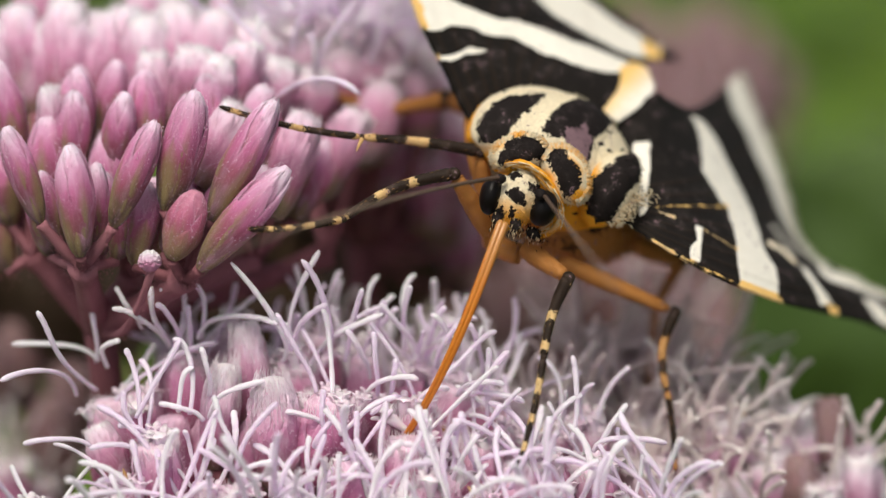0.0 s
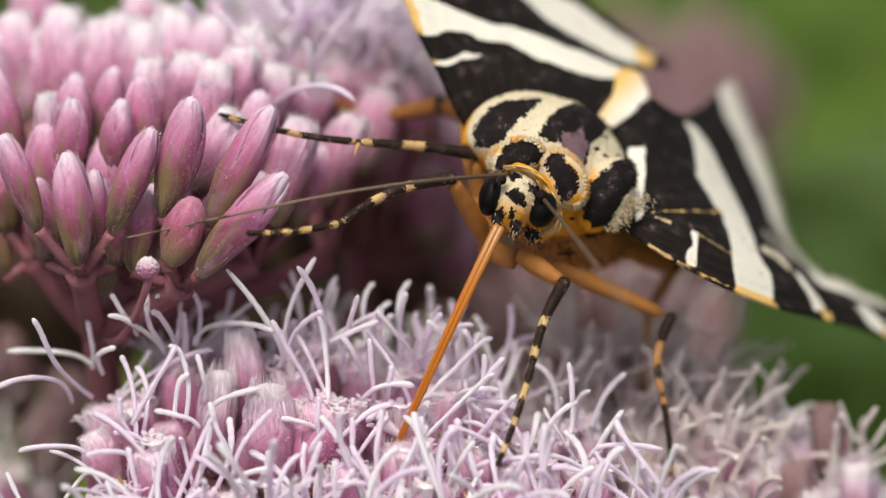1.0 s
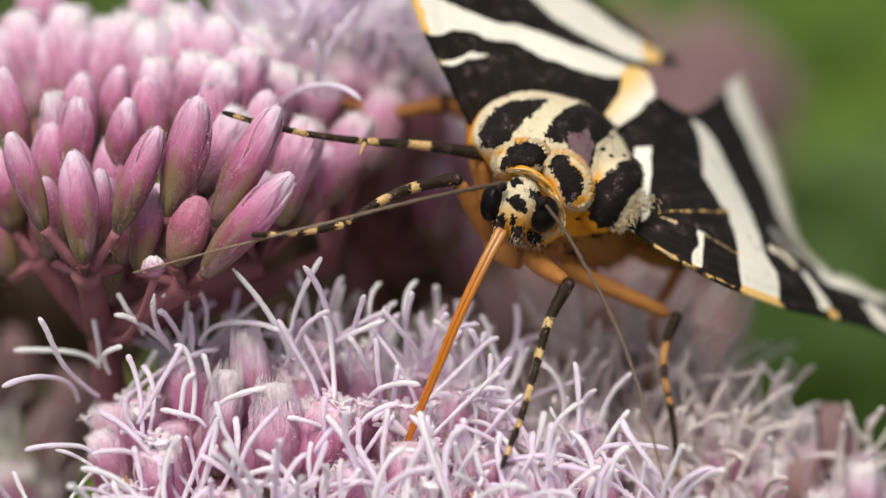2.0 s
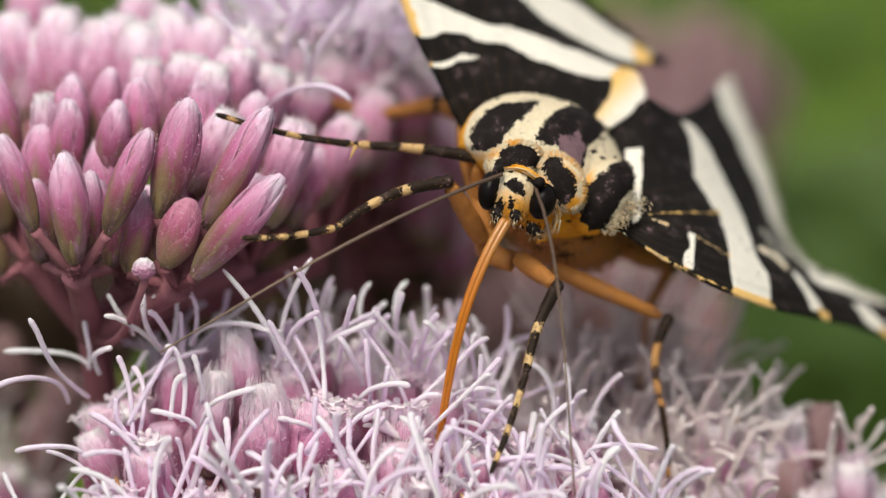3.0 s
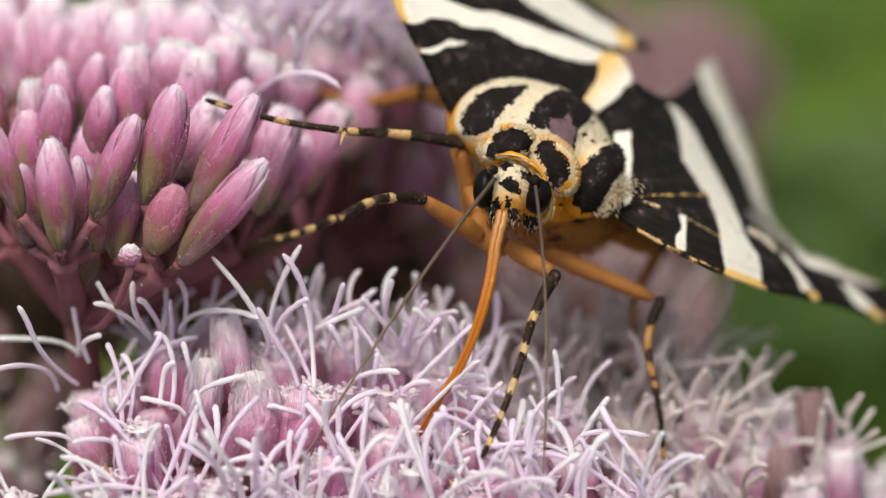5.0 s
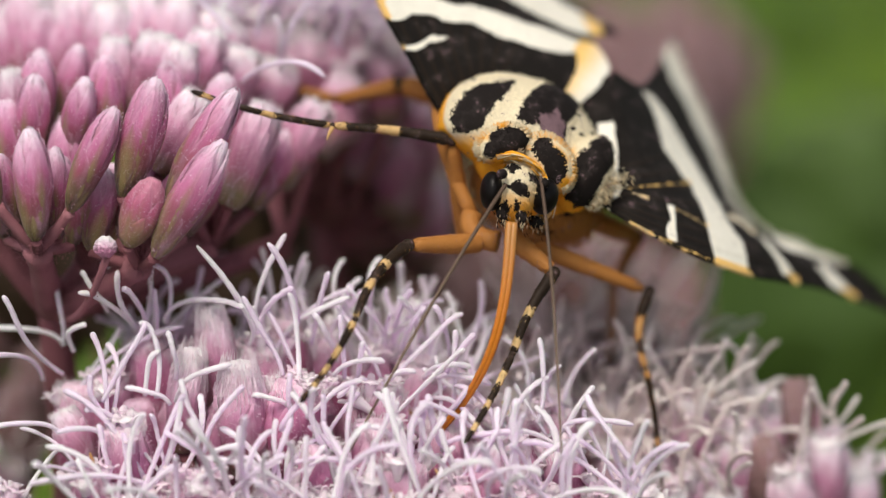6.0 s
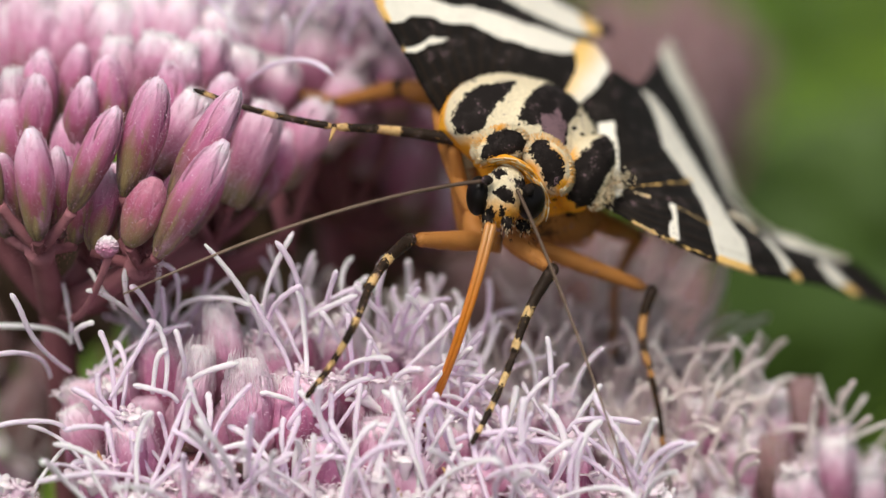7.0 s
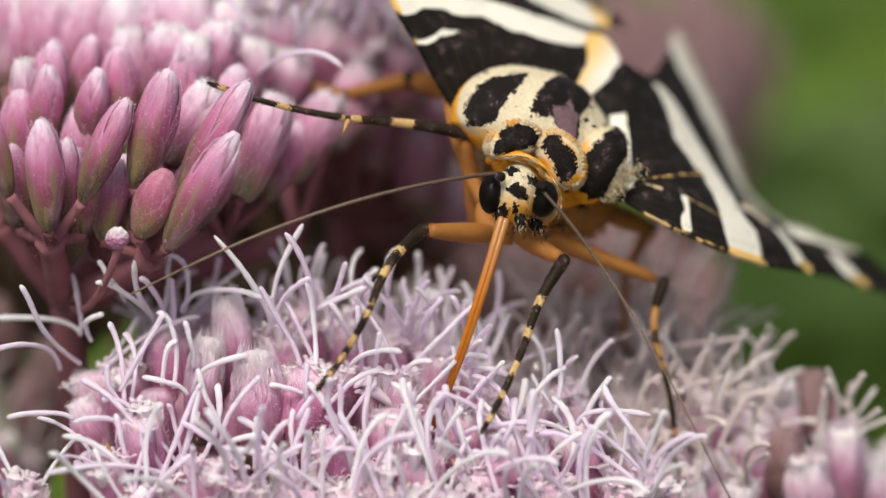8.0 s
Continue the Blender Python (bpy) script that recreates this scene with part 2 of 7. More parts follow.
def hairs(roots, ways, lengths, width=0.03, values=None, droop=0.0):
    """Fine tapered hairs, each two joints long."""
    vs, fs, keep = [], [], []
    for i, (o, w) in enumerate(zip(roots, ways)):
        w = unit(w)
        s = unit(np.cross(w, (0.2, -0.9, 0.37)))
        t = np.cross(w, s)
        ln = lengths[i] if np.ndim(lengths) else lengths
        mid = o + w * ln * 0.55
        tip = o + w * ln + V3(0, 0, -droop * ln)
        b = len(vs)
        for c, r in ((o, width), (mid, width * 0.75)):
            vs += [c + s * r, c - s * r * 0.5 + t * r * 0.87, c - s * r * 0.5 - t * r * 0.87]
        vs.append(tip)
        fs += [(b + k, b + (k + 1) % 3, b + 3 + (k + 1) % 3, b + 3 + k) for k in range(3)]
        fs += [(b + 3 + k, b + 3 + (k + 1) % 3, b + 6) for k in range(3)]
        keep += [i] * 7
    vals = {k: np.asarray(x, float)[keep] if np.ndim(x) else np.full(len(vs), float(x)) for k, x in (values or {}).items()}
    return np.array(vs), fs, vals


def beads(centres, sizes, values):
    """Tiny eight-sided beads."""
    way = np.array([(1, 0, 0), (0, 1, 0), (-1, 0, 0), (0, -1, 0), (0, 0, 1), (0, 0, -1)], float)
    vs = np.concatenate([c + way * s for c, s in zip(centres, sizes)])
    fs = [(6 * i + k, 6 * i + (k + 1) % 4, 6 * i + 4) for i in range(len(centres)) for k in range(4)]
    fs += [(6 * i + (k + 1) % 4, 6 * i + k, 6 * i + 5) for i in range(len(centres)) for k in range(4)]
    return vs, fs, {k: np.full(len(vs), float(x)) for k, x in values.items()}


def path_gap(x, z, line):
    """Distance in the plane from the points to a broken line."""
    best = np.full(np.shape(x), 1e9)
    for (ax, az), (bx, bz) in zip(line, line[1:]):
        dx, dz = bx - ax, bz - az
        t = np.clip(((x - ax) * dx + (z - az) * dz) / (dx * dx + dz * dz + 1e-12), 0, 1)
        best = np.minimum(best, np.hypot(x - ax - t * dx, z - az - t * dz))
    return best


def spot(x, z, cx, cz, rx, rz, turn):
    """Signed distance to an ellipse, under zero inside; turn in degrees."""
    c, s = math.cos(radians(turn)), math.sin(radians(turn))
    u, v = ((x - cx) * c + (z - cz) * s) / rx, ((z - cz) * c - (x - cx) * s) / rz
    return (np.hypot(u, v) - 1) * min(rx, rz)


def bone(a, b, ref):
    """The pose at a, turned so that ref points to b (mm)."""
    q = Vector(ref).rotation_difference(Vector(np.asarray(b, float) - np.asarray(a, float)))
    return Matrix.Translation(Vector(a) * MM) @ q.to_matrix().to_4x4()


# ---- setting: the meadow behind and below ----
def ground_sheet():
    n, size = 80, 400.0
    g = np.linspace(-1, 1, n + 1)
    g = np.sign(g) * np.abs(g) ** 3 * size
    vs = [(x * 1000, y * 1000, 30 * math.sin(x * 2.1) * math.cos(y * 1.7) if abs(x) < 20 and abs(y) < 20 else 0.0) for y in g for x in g]
    fs = [(j * (n + 1) + i, j * (n + 1) + i + 1, (j + 1) * (n + 1) + i + 1, (j + 1) * (n + 1) + i) for j in range(n) for i in range(n)]
    return part("ground", (np.array(vs), fs, {}), GROUND, None)


tagged(ground_sheet(), "rough meadow ground with green growth and bare soil", "ground", kind="structure")


# ---- flowers: hemp-agrimony heads of narrow pink florets ----
def bud_profile(q, radius, flare):
    body = np.interp(q, [0, 0.06, 0.16, 0.3, 0.45, 0.6, 0.75, 0.88, 0.96, 1], [0.2, 0.42, 0.62, 0.84, 0.97, 1, 0.88, 0.66, 0.44, 0.2])
    cup = 0.72 + 0.28 * np.clip(q / 0.5, 0, 1)
    return radius * ((1 - flare) * body + flare * cup)


def bract_shell(length, radius, flare, rows, rng, fray=0.0):
    """Overlapping bracts round a bud or cup, rows of (count, share of the height, lift)."""
    geos = []
    n, m = 12, 8
    for count, top, lift in rows:
        turn = rng.uniform(0, 6.28)
        for k in range(count):
            mid = turn + 2 * math.pi * k / count + rng.uniform(-0.15, 0.15)
            tall = top * (rng.uniform(0.84, 1.07) if fray > 0.1 else rng.uniform(0.92, 1.0))
            half = math.pi / count * rng.uniform(1.15, 1.4)
            vs, along, across = [], [], []
            flick = rng.uniform(-0.03, 0.06)
            for j in range(n + 1):
                h = j / n
                q = h * tall
                wide = half * max(0.04, (1 - h ** 2.8)) * (0.75 + 0.25 * min(1, h * 4))
                r = float(bud_profile(np.array(q), radius, flare)) + lift * min(1.0, q * 9)
                for i in range(m + 1):
                    a = 2 * i / m - 1
                    rr = r + 0.05 * (1 - abs(a)) - 0.03 * a * a - 0.05 * h ** 5 + flick * h ** 7 - 0.22 * radius * min(1.0, q ** 12) + 0.018 * math.sin(a * 9 + k) + fray * h ** 3 * rng.uniform(-1, 1)
                    th = mid + a * wide
                    vs.append((rr * math.cos(th), rr * math.sin(th), q * length))
                    along.append(q)
                    across.append(a)
            fs = [(j * (m + 1) + i, j * (m + 1) + i + 1, (j + 1) * (m + 1) + i + 1, (j + 1) * (m + 1) + i) for j in range(n) for i in range(m)]
            geos.append((np.array(vs), fs, {"along": np.array(along), "across": np.array(across)}))
    q = np.linspace(0, 0.95 if fray > 0.1 else 0.975, 14)
    core = tube([(0, 0, x * length) for x in q], bud_profile(q, radius * 0.95, flare) * (1 - 0.35 * q ** 14), 14, {"along": q, "across": 0 * q})
    geos.append(core)
    # sticky gland beads, thickest near the tip
    roots = []
    seams = [rng.uniform(0, 6.28) for _ in range(4)]
    for k in range(620):
        q = rng.uniform(0.03, 0.97)
        th = rng.choice(seams) + rng.gauss(0, 0.12) + 0.5 * q if k % 2 else rng.uniform(0, 6.28)
        r = float(bud_profile(np.array(q), radius, flare)) + 0.02
        o = V3(r * math.cos(th), r * math.sin(th), q * length)
        roots.append(o + V3(math.cos(th), math.sin(th), 0.2) * rng.uniform(0.02, 0.11))
    geos.append(beads(roots, [0.014 + 0.028 * rng.random() ** 2 for _ in roots], {"along": 1.0, "across": 1.0, "bead": 1.0}))
    v, f, a = join(*geos)
    q = v[:, 2] / length
    turn, bend = rng.uniform(0, 6.28), rng.uniform(0.2, 0.5) * radius
    v[:, 0] += bend * math.cos(turn) * (q - q * q)
    v[:, 1] += bend * math.sin(turn) * (q - q * q)
    lump = np.array([noise.noise((p[0] * 0.9, p[1] * 0.9, p[2] * 0.5 + turn)) for p in v])
    v[:, :2] *= 1 + 0.11 * lump[:, None]
    return v, f, a


def bud_meshes():
    out = {"bud": [], "pale": [], "red": [], "cup": [], "dull": [], "furry": []}
    for i in range(4):
        rng = random.Random(10 + i)
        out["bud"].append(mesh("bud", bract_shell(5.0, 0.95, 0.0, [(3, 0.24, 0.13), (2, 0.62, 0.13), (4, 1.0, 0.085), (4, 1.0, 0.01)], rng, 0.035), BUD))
    for i in range(3):
        rng = random.Random(30 + i)
        g = bract_shell(5.0, 0.98, 0.6, [(4, 0.38, 0.10), (5, 0.72, 0.06), (7, 0.97, 0.02)], rng, 0.12)
        out["pale"].append(mesh("opening_bud", g, PALE_BUD))
    for i in range(3):
        rng = random.Random(40 + i)
        g = bract_shell(5.0, 0.98, 0.5, [(4, 0.4, 0.10), (5, 0.7, 0.06), (6, 0.9, 0.03)], rng, 0.1)
        out["furry"].append(mesh("furry_bud", g, PALE_BUD))
    for i in range(2):
        rng = random.Random(50 + i)
        out["red"].append(mesh("bud", bract_shell(5.0, 1.15, 0.1, [(4, 0.5, 0.10), (5, 0.8, 0.06), (5, 1.0, 0.02)], rng), RED_BUD))
    for i in range(4):
        rng = random.Random(70 + i)
        out["dull"].append(mesh("dull_floret", bract_shell(5.0, 0.95, 0.7, [(5, 0.4, 0.10), (6, 0.7, 0.06), (7, 0.98, 0.05)], random.Random(90 + i), 0.08), DULL))
        out["cup"].append(mesh("floret_cup", bract_shell(5.0, 0.92, 0.8, [(5, 0.32, 0.10), (6, 0.66, 0.06), (7, 0.98, 0.02)], rng, 0.04), CUP))
    return out


def pappus_tuft(rng, radius, foot, tall, count):
    roots, ways, lens = [], [], []
    for _ in range(count):
        th, r = rng.uniform(0, 6.28), radius * math.sqrt(rng.random())
        roots.append(V3(r * math.cos(th), r * math.sin(th), foot + rng.uniform(-0.2, 0.1)))
        ways.append(V3(math.cos(th) * r * 0.3 + rng.gauss(0, 0.12), math.sin(th) * r * 0.3 + rng.gauss(0, 0.12), 1.0))
        lens.append(tall * rng.uniform(0.6, 1.1))
    return hairs(roots, ways, lens, 0.015, {"along": 1.0, "across": 0.0})


def silky_coat(rng, radius, flare, count):
    """Silky hairs lying up the sides of a furry bud and closing over its top."""
    roots, ways, lens = [], [], []
    for _ in range(count):
        th, q = rng.uniform(0, 6.28), 0.5 + 0.47 * rng.random() ** 0.6
        r = float(bud_profile(np.array(q), radius, flare)) * rng.uniform(0.92, 1.04)
        roots.append(V3(r * math.cos(th), r * math.sin(th), q * 5.0))
        ways.append(V3(-0.25 * math.cos(th) + rng.gauss(0, 0.08), -0.25 * math.sin(th) + rng.gauss(0, 0.08), 1.0))
        lens.append(rng.uniform(0.3, 0.8))
    return hairs(roots, ways, lens, 0.016)


def corolla_geo(rng):
    """A tiny tube with five spread lobes."""
    z = np.linspace(0, 1.3, 6)
    geos = [tube([(0, 0, q) for q in z], [0.16, 0.17, 0.2, 0.26, 0.32, 0.30], 10)]
    for k in range(5):
        th = 2 * math.pi * k / 5 + rng.uniform(-0.2, 0.2)
        out, side = V3(math.cos(th), math.sin(th), 0), V3(-math.sin(th), math.cos(th), 0)
        vs = []
        for h, w in ((0, 0.17), (0.4, 0.19), (0.75, 0.13), (1.0, 0.02)):
            c = out * (0.27 + 0.36 * h) + V3(0, 0, 1.22 + 0.55 * h - 0.32 * h * h)
            vs += [c + side * w, c + V3(0, 0, 0.035 - 0.05 * h), c - side * w]
        vs += [v - V3(0, 0, 0.05) for v in vs]
        fs = []
        for j in range(3):
            for i in range(2):
                a = j * 3 + i
                fs += [(a, a + 1, a + 4, a + 3), (a + 12, a + 15, a + 16, a + 13)]
        fs += [(0, 3, 15, 12), (3, 6, 18, 15), (6, 9, 21, 18), (2, 14, 17, 5), (5, 17, 20, 8), (8, 20, 23, 11), (9, 10, 22, 21), (10, 11, 23, 22)]
        geos.append((np.array(vs), fs, {}))
    return join(*geos)


def style_geo(points, thick=0.12):
    p = bez(points, 26)
    h = np.linspace(0, 1, 27)
    rough = np.random.RandomState(int(abs(p[-1][0] * 31 + p[-1][2] * 17)) % 997).uniform(-0.13, 0.13, 27)
    r = thick * (0.78 + 0.3 * h) * (1 + rough * np.clip(h * 2.5, 0, 1))
    r[-2:] *= (0.86, 0.45)
    wob = np.sin(h * 9)[:, None] * 0.02
    return tube(p + wob, r, 7)


def style_meshes(material):
    out = []
    for i in range(16):
        rng = random.Random(200 + i)
        lean, ln = rng.uniform(0.2, 1.9), rng.uniform(2.8, 4.6)
        hook, sway = rng.uniform(-0.5, 0.8), rng.uniform(-0.4, 0.4)
        pts = [(0, 0, 0), (0.05 * lean, sway, ln * 0.45), (lean * 0.9, -0.5 * sway, ln * 0.85), (lean * 1.5 + hook, rng.uniform(-0.5, 0.5), ln * (0.95 - 0.12 * abs(hook)))]
        out.append(mesh("style", style_geo(pts), material))
    return out


FLORETS = bud_meshes()
STYLES, OLD_STYLES = style_meshes(STYLE), style_meshes(OLD_STYLE)
COROLLAS = [mesh("corolla", corolla_geo(random.Random(300 + i)), COROLLA) for i in range(3)]
TUFTS = [mesh("pappus", pappus_tuft(random.Random(320 + i), 0.85, 4.3, 0.8, 420), PAPPUS) for i in range(3)]
CAPS = [mesh("pappus", pappus_tuft(random.Random(340 + i), 0.72, 4.3, 0.75, 320), PAPPUS) for i in range(3)]
COATS = [mesh("pappus", silky_coat(random.Random(350 + i), 1.0, 0.5, 560), PAPPUS) for i in range(3)]
ANTHERS = [mesh("anther", tube(bez([(0, 0, 0), (0.02, 0, 0.4), (0.1, 0.02, 0.7)], 5), [0.07, 0.1, 0.11, 0.1, 0.08, 0.04], 7), ANTHER)]
rng_f = random.Random(5)


def stand(base, tip, width, length=5.0, spin=None):
    """The pose of a bud mesh between two points (mm), as wide as given."""
    a, b = Vector(base), Vector(tip)
    turn = Vector((0, 0, 1)).rotation_difference(b - a).to_matrix().to_4x4()
    spin = rng_f.uniform(0, 360) if spin is None else spin
    k = width / 2.14
    return Matrix.Translation(a * MM) @ turn @ pose(0, 0, 0, 0, 0, spin) @ Matrix.Diagonal((k, k, (b - a).length / length, 1))


class Head:
    """One flower head: an Empty at the fork of its stalks, florets on short stalks round it."""

    def __init__(self, fork, label, group="flower heads of the hemp agrimony"):
        self.fork = V3(*fork)
        self.forks = []
        self.styles = STYLES
        self.ob = tagged(empty("flower_head", SITE @ Matrix.Translation(Vector(fork) * MM)), label, "flower", group)

    def rel(self, p):
        return V3(*p) - self.fork

    def pedicel(self, base, r=0.22, to=None, sag=0.35):
        a, b = self.rel(base), (V3(0, 0, 0) if to is None else self.rel(to))
        mid = a * 0.5 + b * 0.5
        mid[2] -= sag * np.linalg.norm((a - b)[:2])
        line, wide = bez([a, mid, b], 10), np.linspace(r, r * 1.35, 11)
        wide[:2] *= (1.35, 1.12)
        seed = np.random.RandomState(int(abs(a[0] * 100 + a[2] * 37)) % 9999)
        at, out = seed.randint(0, 11, 260), seed.normal(size=(260, 3))
        out /= np.linalg.norm(out, axis=1, keepdims=True)
        skin = line[at] + out * wide[at][:, None] + seed.normal(size=(260, 3)) * (0.1, 0.1, 0.25)
        glands = beads(skin[160:], seed.uniform(0.018, 0.045, 100), {})
        part("flower_stalk", join(tube(line, wide, 8), hairs(skin[:160], out[:160], 0.14, 0.016), glands), STALK, self.ob)

    def bud(self, tip, base, width, kind="bud", stalk=True):
        me = rng_f.choice(FLORETS[kind])
        ob = part("floret_bud", me, None, self.ob)
        ob.matrix_basis = stand(self.rel(base), self.rel(tip), width * (0.93 if kind == "bud" else 1.0))
        if kind == "pale":
            part("pappus", rng_f.choice(CAPS), None, ob)
        if stalk:
            near = min(self.forks, key=lambda q: np.linalg.norm(V3(*q) - V3(*base))) if self.forks else None
            self.pedicel(base, 0.22, near, 0.1 if near else 0.35)
        return ob

    def floret(self, top, down=(0.1, 0.1, -1), width=1.9, length=4.6, styles=8, corollas=5, tuft=True, reach=1.0, stalk=True, kind="cup"):
        """An open floret head: cup, pappus, corollas and long forked styles."""
        top = self.rel(top)
        base = top + unit(down) * length
        cup = part("floret", rng_f.choice(FLORETS[kind]), None, self.ob)
        cup.matrix_basis = stand(base, top, width)
        k = width / 1.95
        undo = Matrix.Diagonal((1, 1, k / (length / 5.0), 1)) @ Matrix.Scale(2.2 / width, 4)
        if tuft:
            part("pappus", rng_f.choice(COATS if kind == "furry" else TUFTS), None, cup)
        for i in range(corollas):
            a, r = 2.4 * i + rng_f.uniform(-0.3, 0.3), 0.8 * math.sqrt((i + 0.3) / max(1, corollas))
            c = part("corolla", rng_f.choice(COROLLAS), None, cup)
            c.matrix_basis = Matrix.Translation((r * math.cos(a) * MM, r * math.sin(a) * MM, rng_f.uniform(3.4, 4.2) * MM)) @ undo @ Matrix.Scale(rng_f.uniform(0.65, 1.0), 4) @ pose(0, 0, 0, -28 * r * math.sin(a) + rng_f.uniform(-18, 18), 28 * r * math.cos(a) + rng_f.uniform(-18, 18), rng_f.uniform(0, 360))
            if rng_f.random() < 0.03:
                h = part("anther", ANTHERS[0], None, cup)
                h.matrix_basis = c.matrix_basis @ Matrix.Translation((0, 0, 1.2 * MM))
        for i in range(styles):
            a, r = rng_f.uniform(0, 6.28), 0.7 * math.sqrt(rng_f.random())
            s = part("style", rng_f.choice(self.styles), None, cup)
            s.matrix_basis = Matrix.Translation((r * math.cos(a) * MM, r * math.sin(a) * MM, 4.6 * MM)) @ undo @ Matrix.Scale(reach * rng_f.uniform(0.75, 1.1), 4) @ pose(0, 0, 0, rng_f.uniform(-38, 38), rng_f.uniform(-38, 38), math.degrees(a) + rng_f.uniform(-50, 50))
        if stalk:
            self.pedicel(base + self.fork)
        return cup

    def style(self, cup, *points):
        """One style of a floret along a curve through working space."""
        inv = cup.matrix_basis.inverted()
        g = style_geo([self.rel(p) for p in points], 0.136)
        pts = np.array([(inv @ (Vector(v) * MM)) / MM for v in g[0]])
        part("style", (pts, g[1], g[2]), OLD_STYLE if self.styles is OLD_STYLES else STYLE, cup)

    def stem(self, foot, r=0.6, sway=2.0):
        """The main stalk, from the fork down to the soil."""
        a = SITE.inverted() @ Vector(foot)
        end = V3(*(a / MM)) - self.fork
        down = SITE.inverted().to_3x3() @ Vector((0, 0, -1))
        p = bez([(0, 0, 0), V3(*(down * 40)) + V3(sway, 30, 0), end * 0.5 + V3(0, 40, 0), end], 30)
        part("stem", tube(p, np.linspace(r, 3.2, 31), 10), STALK, self.ob)


def lean():
    return rng_f.uniform(-0.15, 0.15), 0.25, -1


# the head of closed and opening buds
buds = Head((-16.26, 7.00, -3.58), "dense flower head of closed pink buds, some opening white", "flower heads of the hemp agrimony")
buds.forks = [(-16.34, 0.90, -0.74), (-11.81, 1.60, -1.31), (-19.20, 6.00, -0.24), (-8.98, 8.00, -0.24), (-14.46, 5.00, -1.29), (-5.63, 12.00, -0.25)]
for q in buds.forks:
    buds.pedicel(q, 0.55, None, 0.05)
buds.bud((-20.69, 4.50, 8.84), (-19.66, 5.50, 3.73), 1.78, "bud")
buds.bud((-19.61, -1.00, 5.58), (-18.09, -0.25, 1.17), 1.55, "bud")
buds.bud((-16.70, -1.25, 4.77), (-16.28, -0.50, -0.35), 1.95, "bud")
buds.bud((-12.81, -0.75, 5.80), (-14.83, -0.25, 0.99), 1.70, "bud")
buds.bud((-14.56, 2.63, 7.28), (-15.26, 3.83, 3.42), 1.76, "bud")
buds.bud((-15.30, 6.20, 9.01), (-16.09, 6.70, 4.56), 1.63, "bud")
buds.bud((-16.97, 3.24, 7.37), (-17.19, 4.24, 3.17), 1.81, "bud")
buds.bud((-18.22, 4.10, 7.67), (-18.09, 4.70, 3.70), 1.36, "pale")
buds.bud((-17.30, 7.47, 8.81), (-16.98, 7.47, 4.85), 1.53, "bud")
buds.bud((-11.07, -0.25, 7.24), (-12.56, 0.50, 1.76), 2.15, "bud")
buds.bud((-13.70, 7.27, 9.49), (-13.85, 7.77, 4.86), 1.95, "pale")
buds.bud((-11.83, 6.68, 9.67), (-12.42, 6.68, 5.35), 1.85, "pale")
buds.bud((-10.96, 4.29, 8.16), (-11.18, 4.49, 5.54), 0.71, "bud")
buds.bud((-7.48, 0.00, 6.84), (-10.51, 0.40, 1.30), 1.90, "bud")
buds.bud((-10.98, -0.75, 2.66), (-12.19, -0.25, -0.48), 1.60, "red")
for x, z, w in ((-18.5, 4.0, 4), (-17.2, 6.3, 5), (-15.6, 3.5, 4), (-14.0, 6.2, 4.5), (-12.4, 3.2, 3.6), (-11.2, 6.0, 5), (-9.6, 3.4, 4.6), (-8.6, 5.6, 5.5), (-16.6, 1.6, 3), (-13.4, 1.2, 3)):
    buds.bud((x + 0.2, w - 0.4, z + 2.2), (x + 0.1, w, z - 2.4), 2.1, "bud")
buds.bud((-13.41, 1.40, 3.16), (-14.07, 1.80, -0.75), 1.80, "bud")
buds.bud((-18.69, 2.50, 3.18), (-17.98, 3.00, -0.36), 1.80, "bud")
buds.bud((-15.59, 2.50, 3.65), (-15.74, 2.50, -0.36), 1.80, "bud")
buds.bud((-11.76, 2.50, 3.65), (-12.92, 2.50, -0.23), 1.80, "bud")
buds.bud((-9.43, 2.50, 3.39), (-11.59, 2.00, -0.62), 1.80, "bud")
buds.bud((-8.21, 4.00, 3.95), (-10.05, 4.00, 0.03), 1.90, "bud")
buds.bud((-9.39, 3.97, 6.82), (-11.35, 3.27, 2.89), 2.10, "pale")
buds.bud((-18.35, 1.40, 3.62), (-17.44, 2.00, 0.03), 1.50, "bud")
buds.bud((-14.20, 1.60, 3.17), (-14.94, 2.00, -0.54), 1.60, "bud")
buds.bud((-15.70, 1.20, 4.00), (-15.85, 1.60, 0.03), 1.40, "bud")
buds.bud((-10.11, 3.00, 2.36), (-11.41, 3.00, -1.27), 1.70, "bud")
buds.bud((-6.30, 5.00, 6.48), (-8.01, 4.00, 1.47), 2.10, "pale")
buds.bud((-3.90, 9.08, 6.66), (-6.02, 8.08, 2.58), 2.30, "pale")
buds.bud((-5.35, 8.00, 5.27), (-7.05, 7.00, 1.36), 2.10, "bud")
buds.bud((-20.68, 11.00, 11.95), (-19.72, 10.00, 7.11), 2.38, "pale")
buds.bud((-18.20, 11.00, 12.23), (-18.35, 10.00, 6.83), 2.48, "pale")
buds.bud((-22.32, 11.00, 11.55), (-21.35, 10.00, 6.83), 2.07, "bud")
buds.bud((-15.43, 12.00, 11.90), (-15.60, 11.00, 7.43), 2.38, "pale")
buds.bud((-13.16, 13.00, 12.39), (-13.35, 12.00, 8.03), 2.27, "pale")
buds.bud((-10.73, 14.00, 12.75), (-11.22, 13.00, 8.92), 2.07, "bud")
buds.bud((-9.52, 12.38, 10.26), (-10.01, 11.38, 6.07), 2.47, "pale")
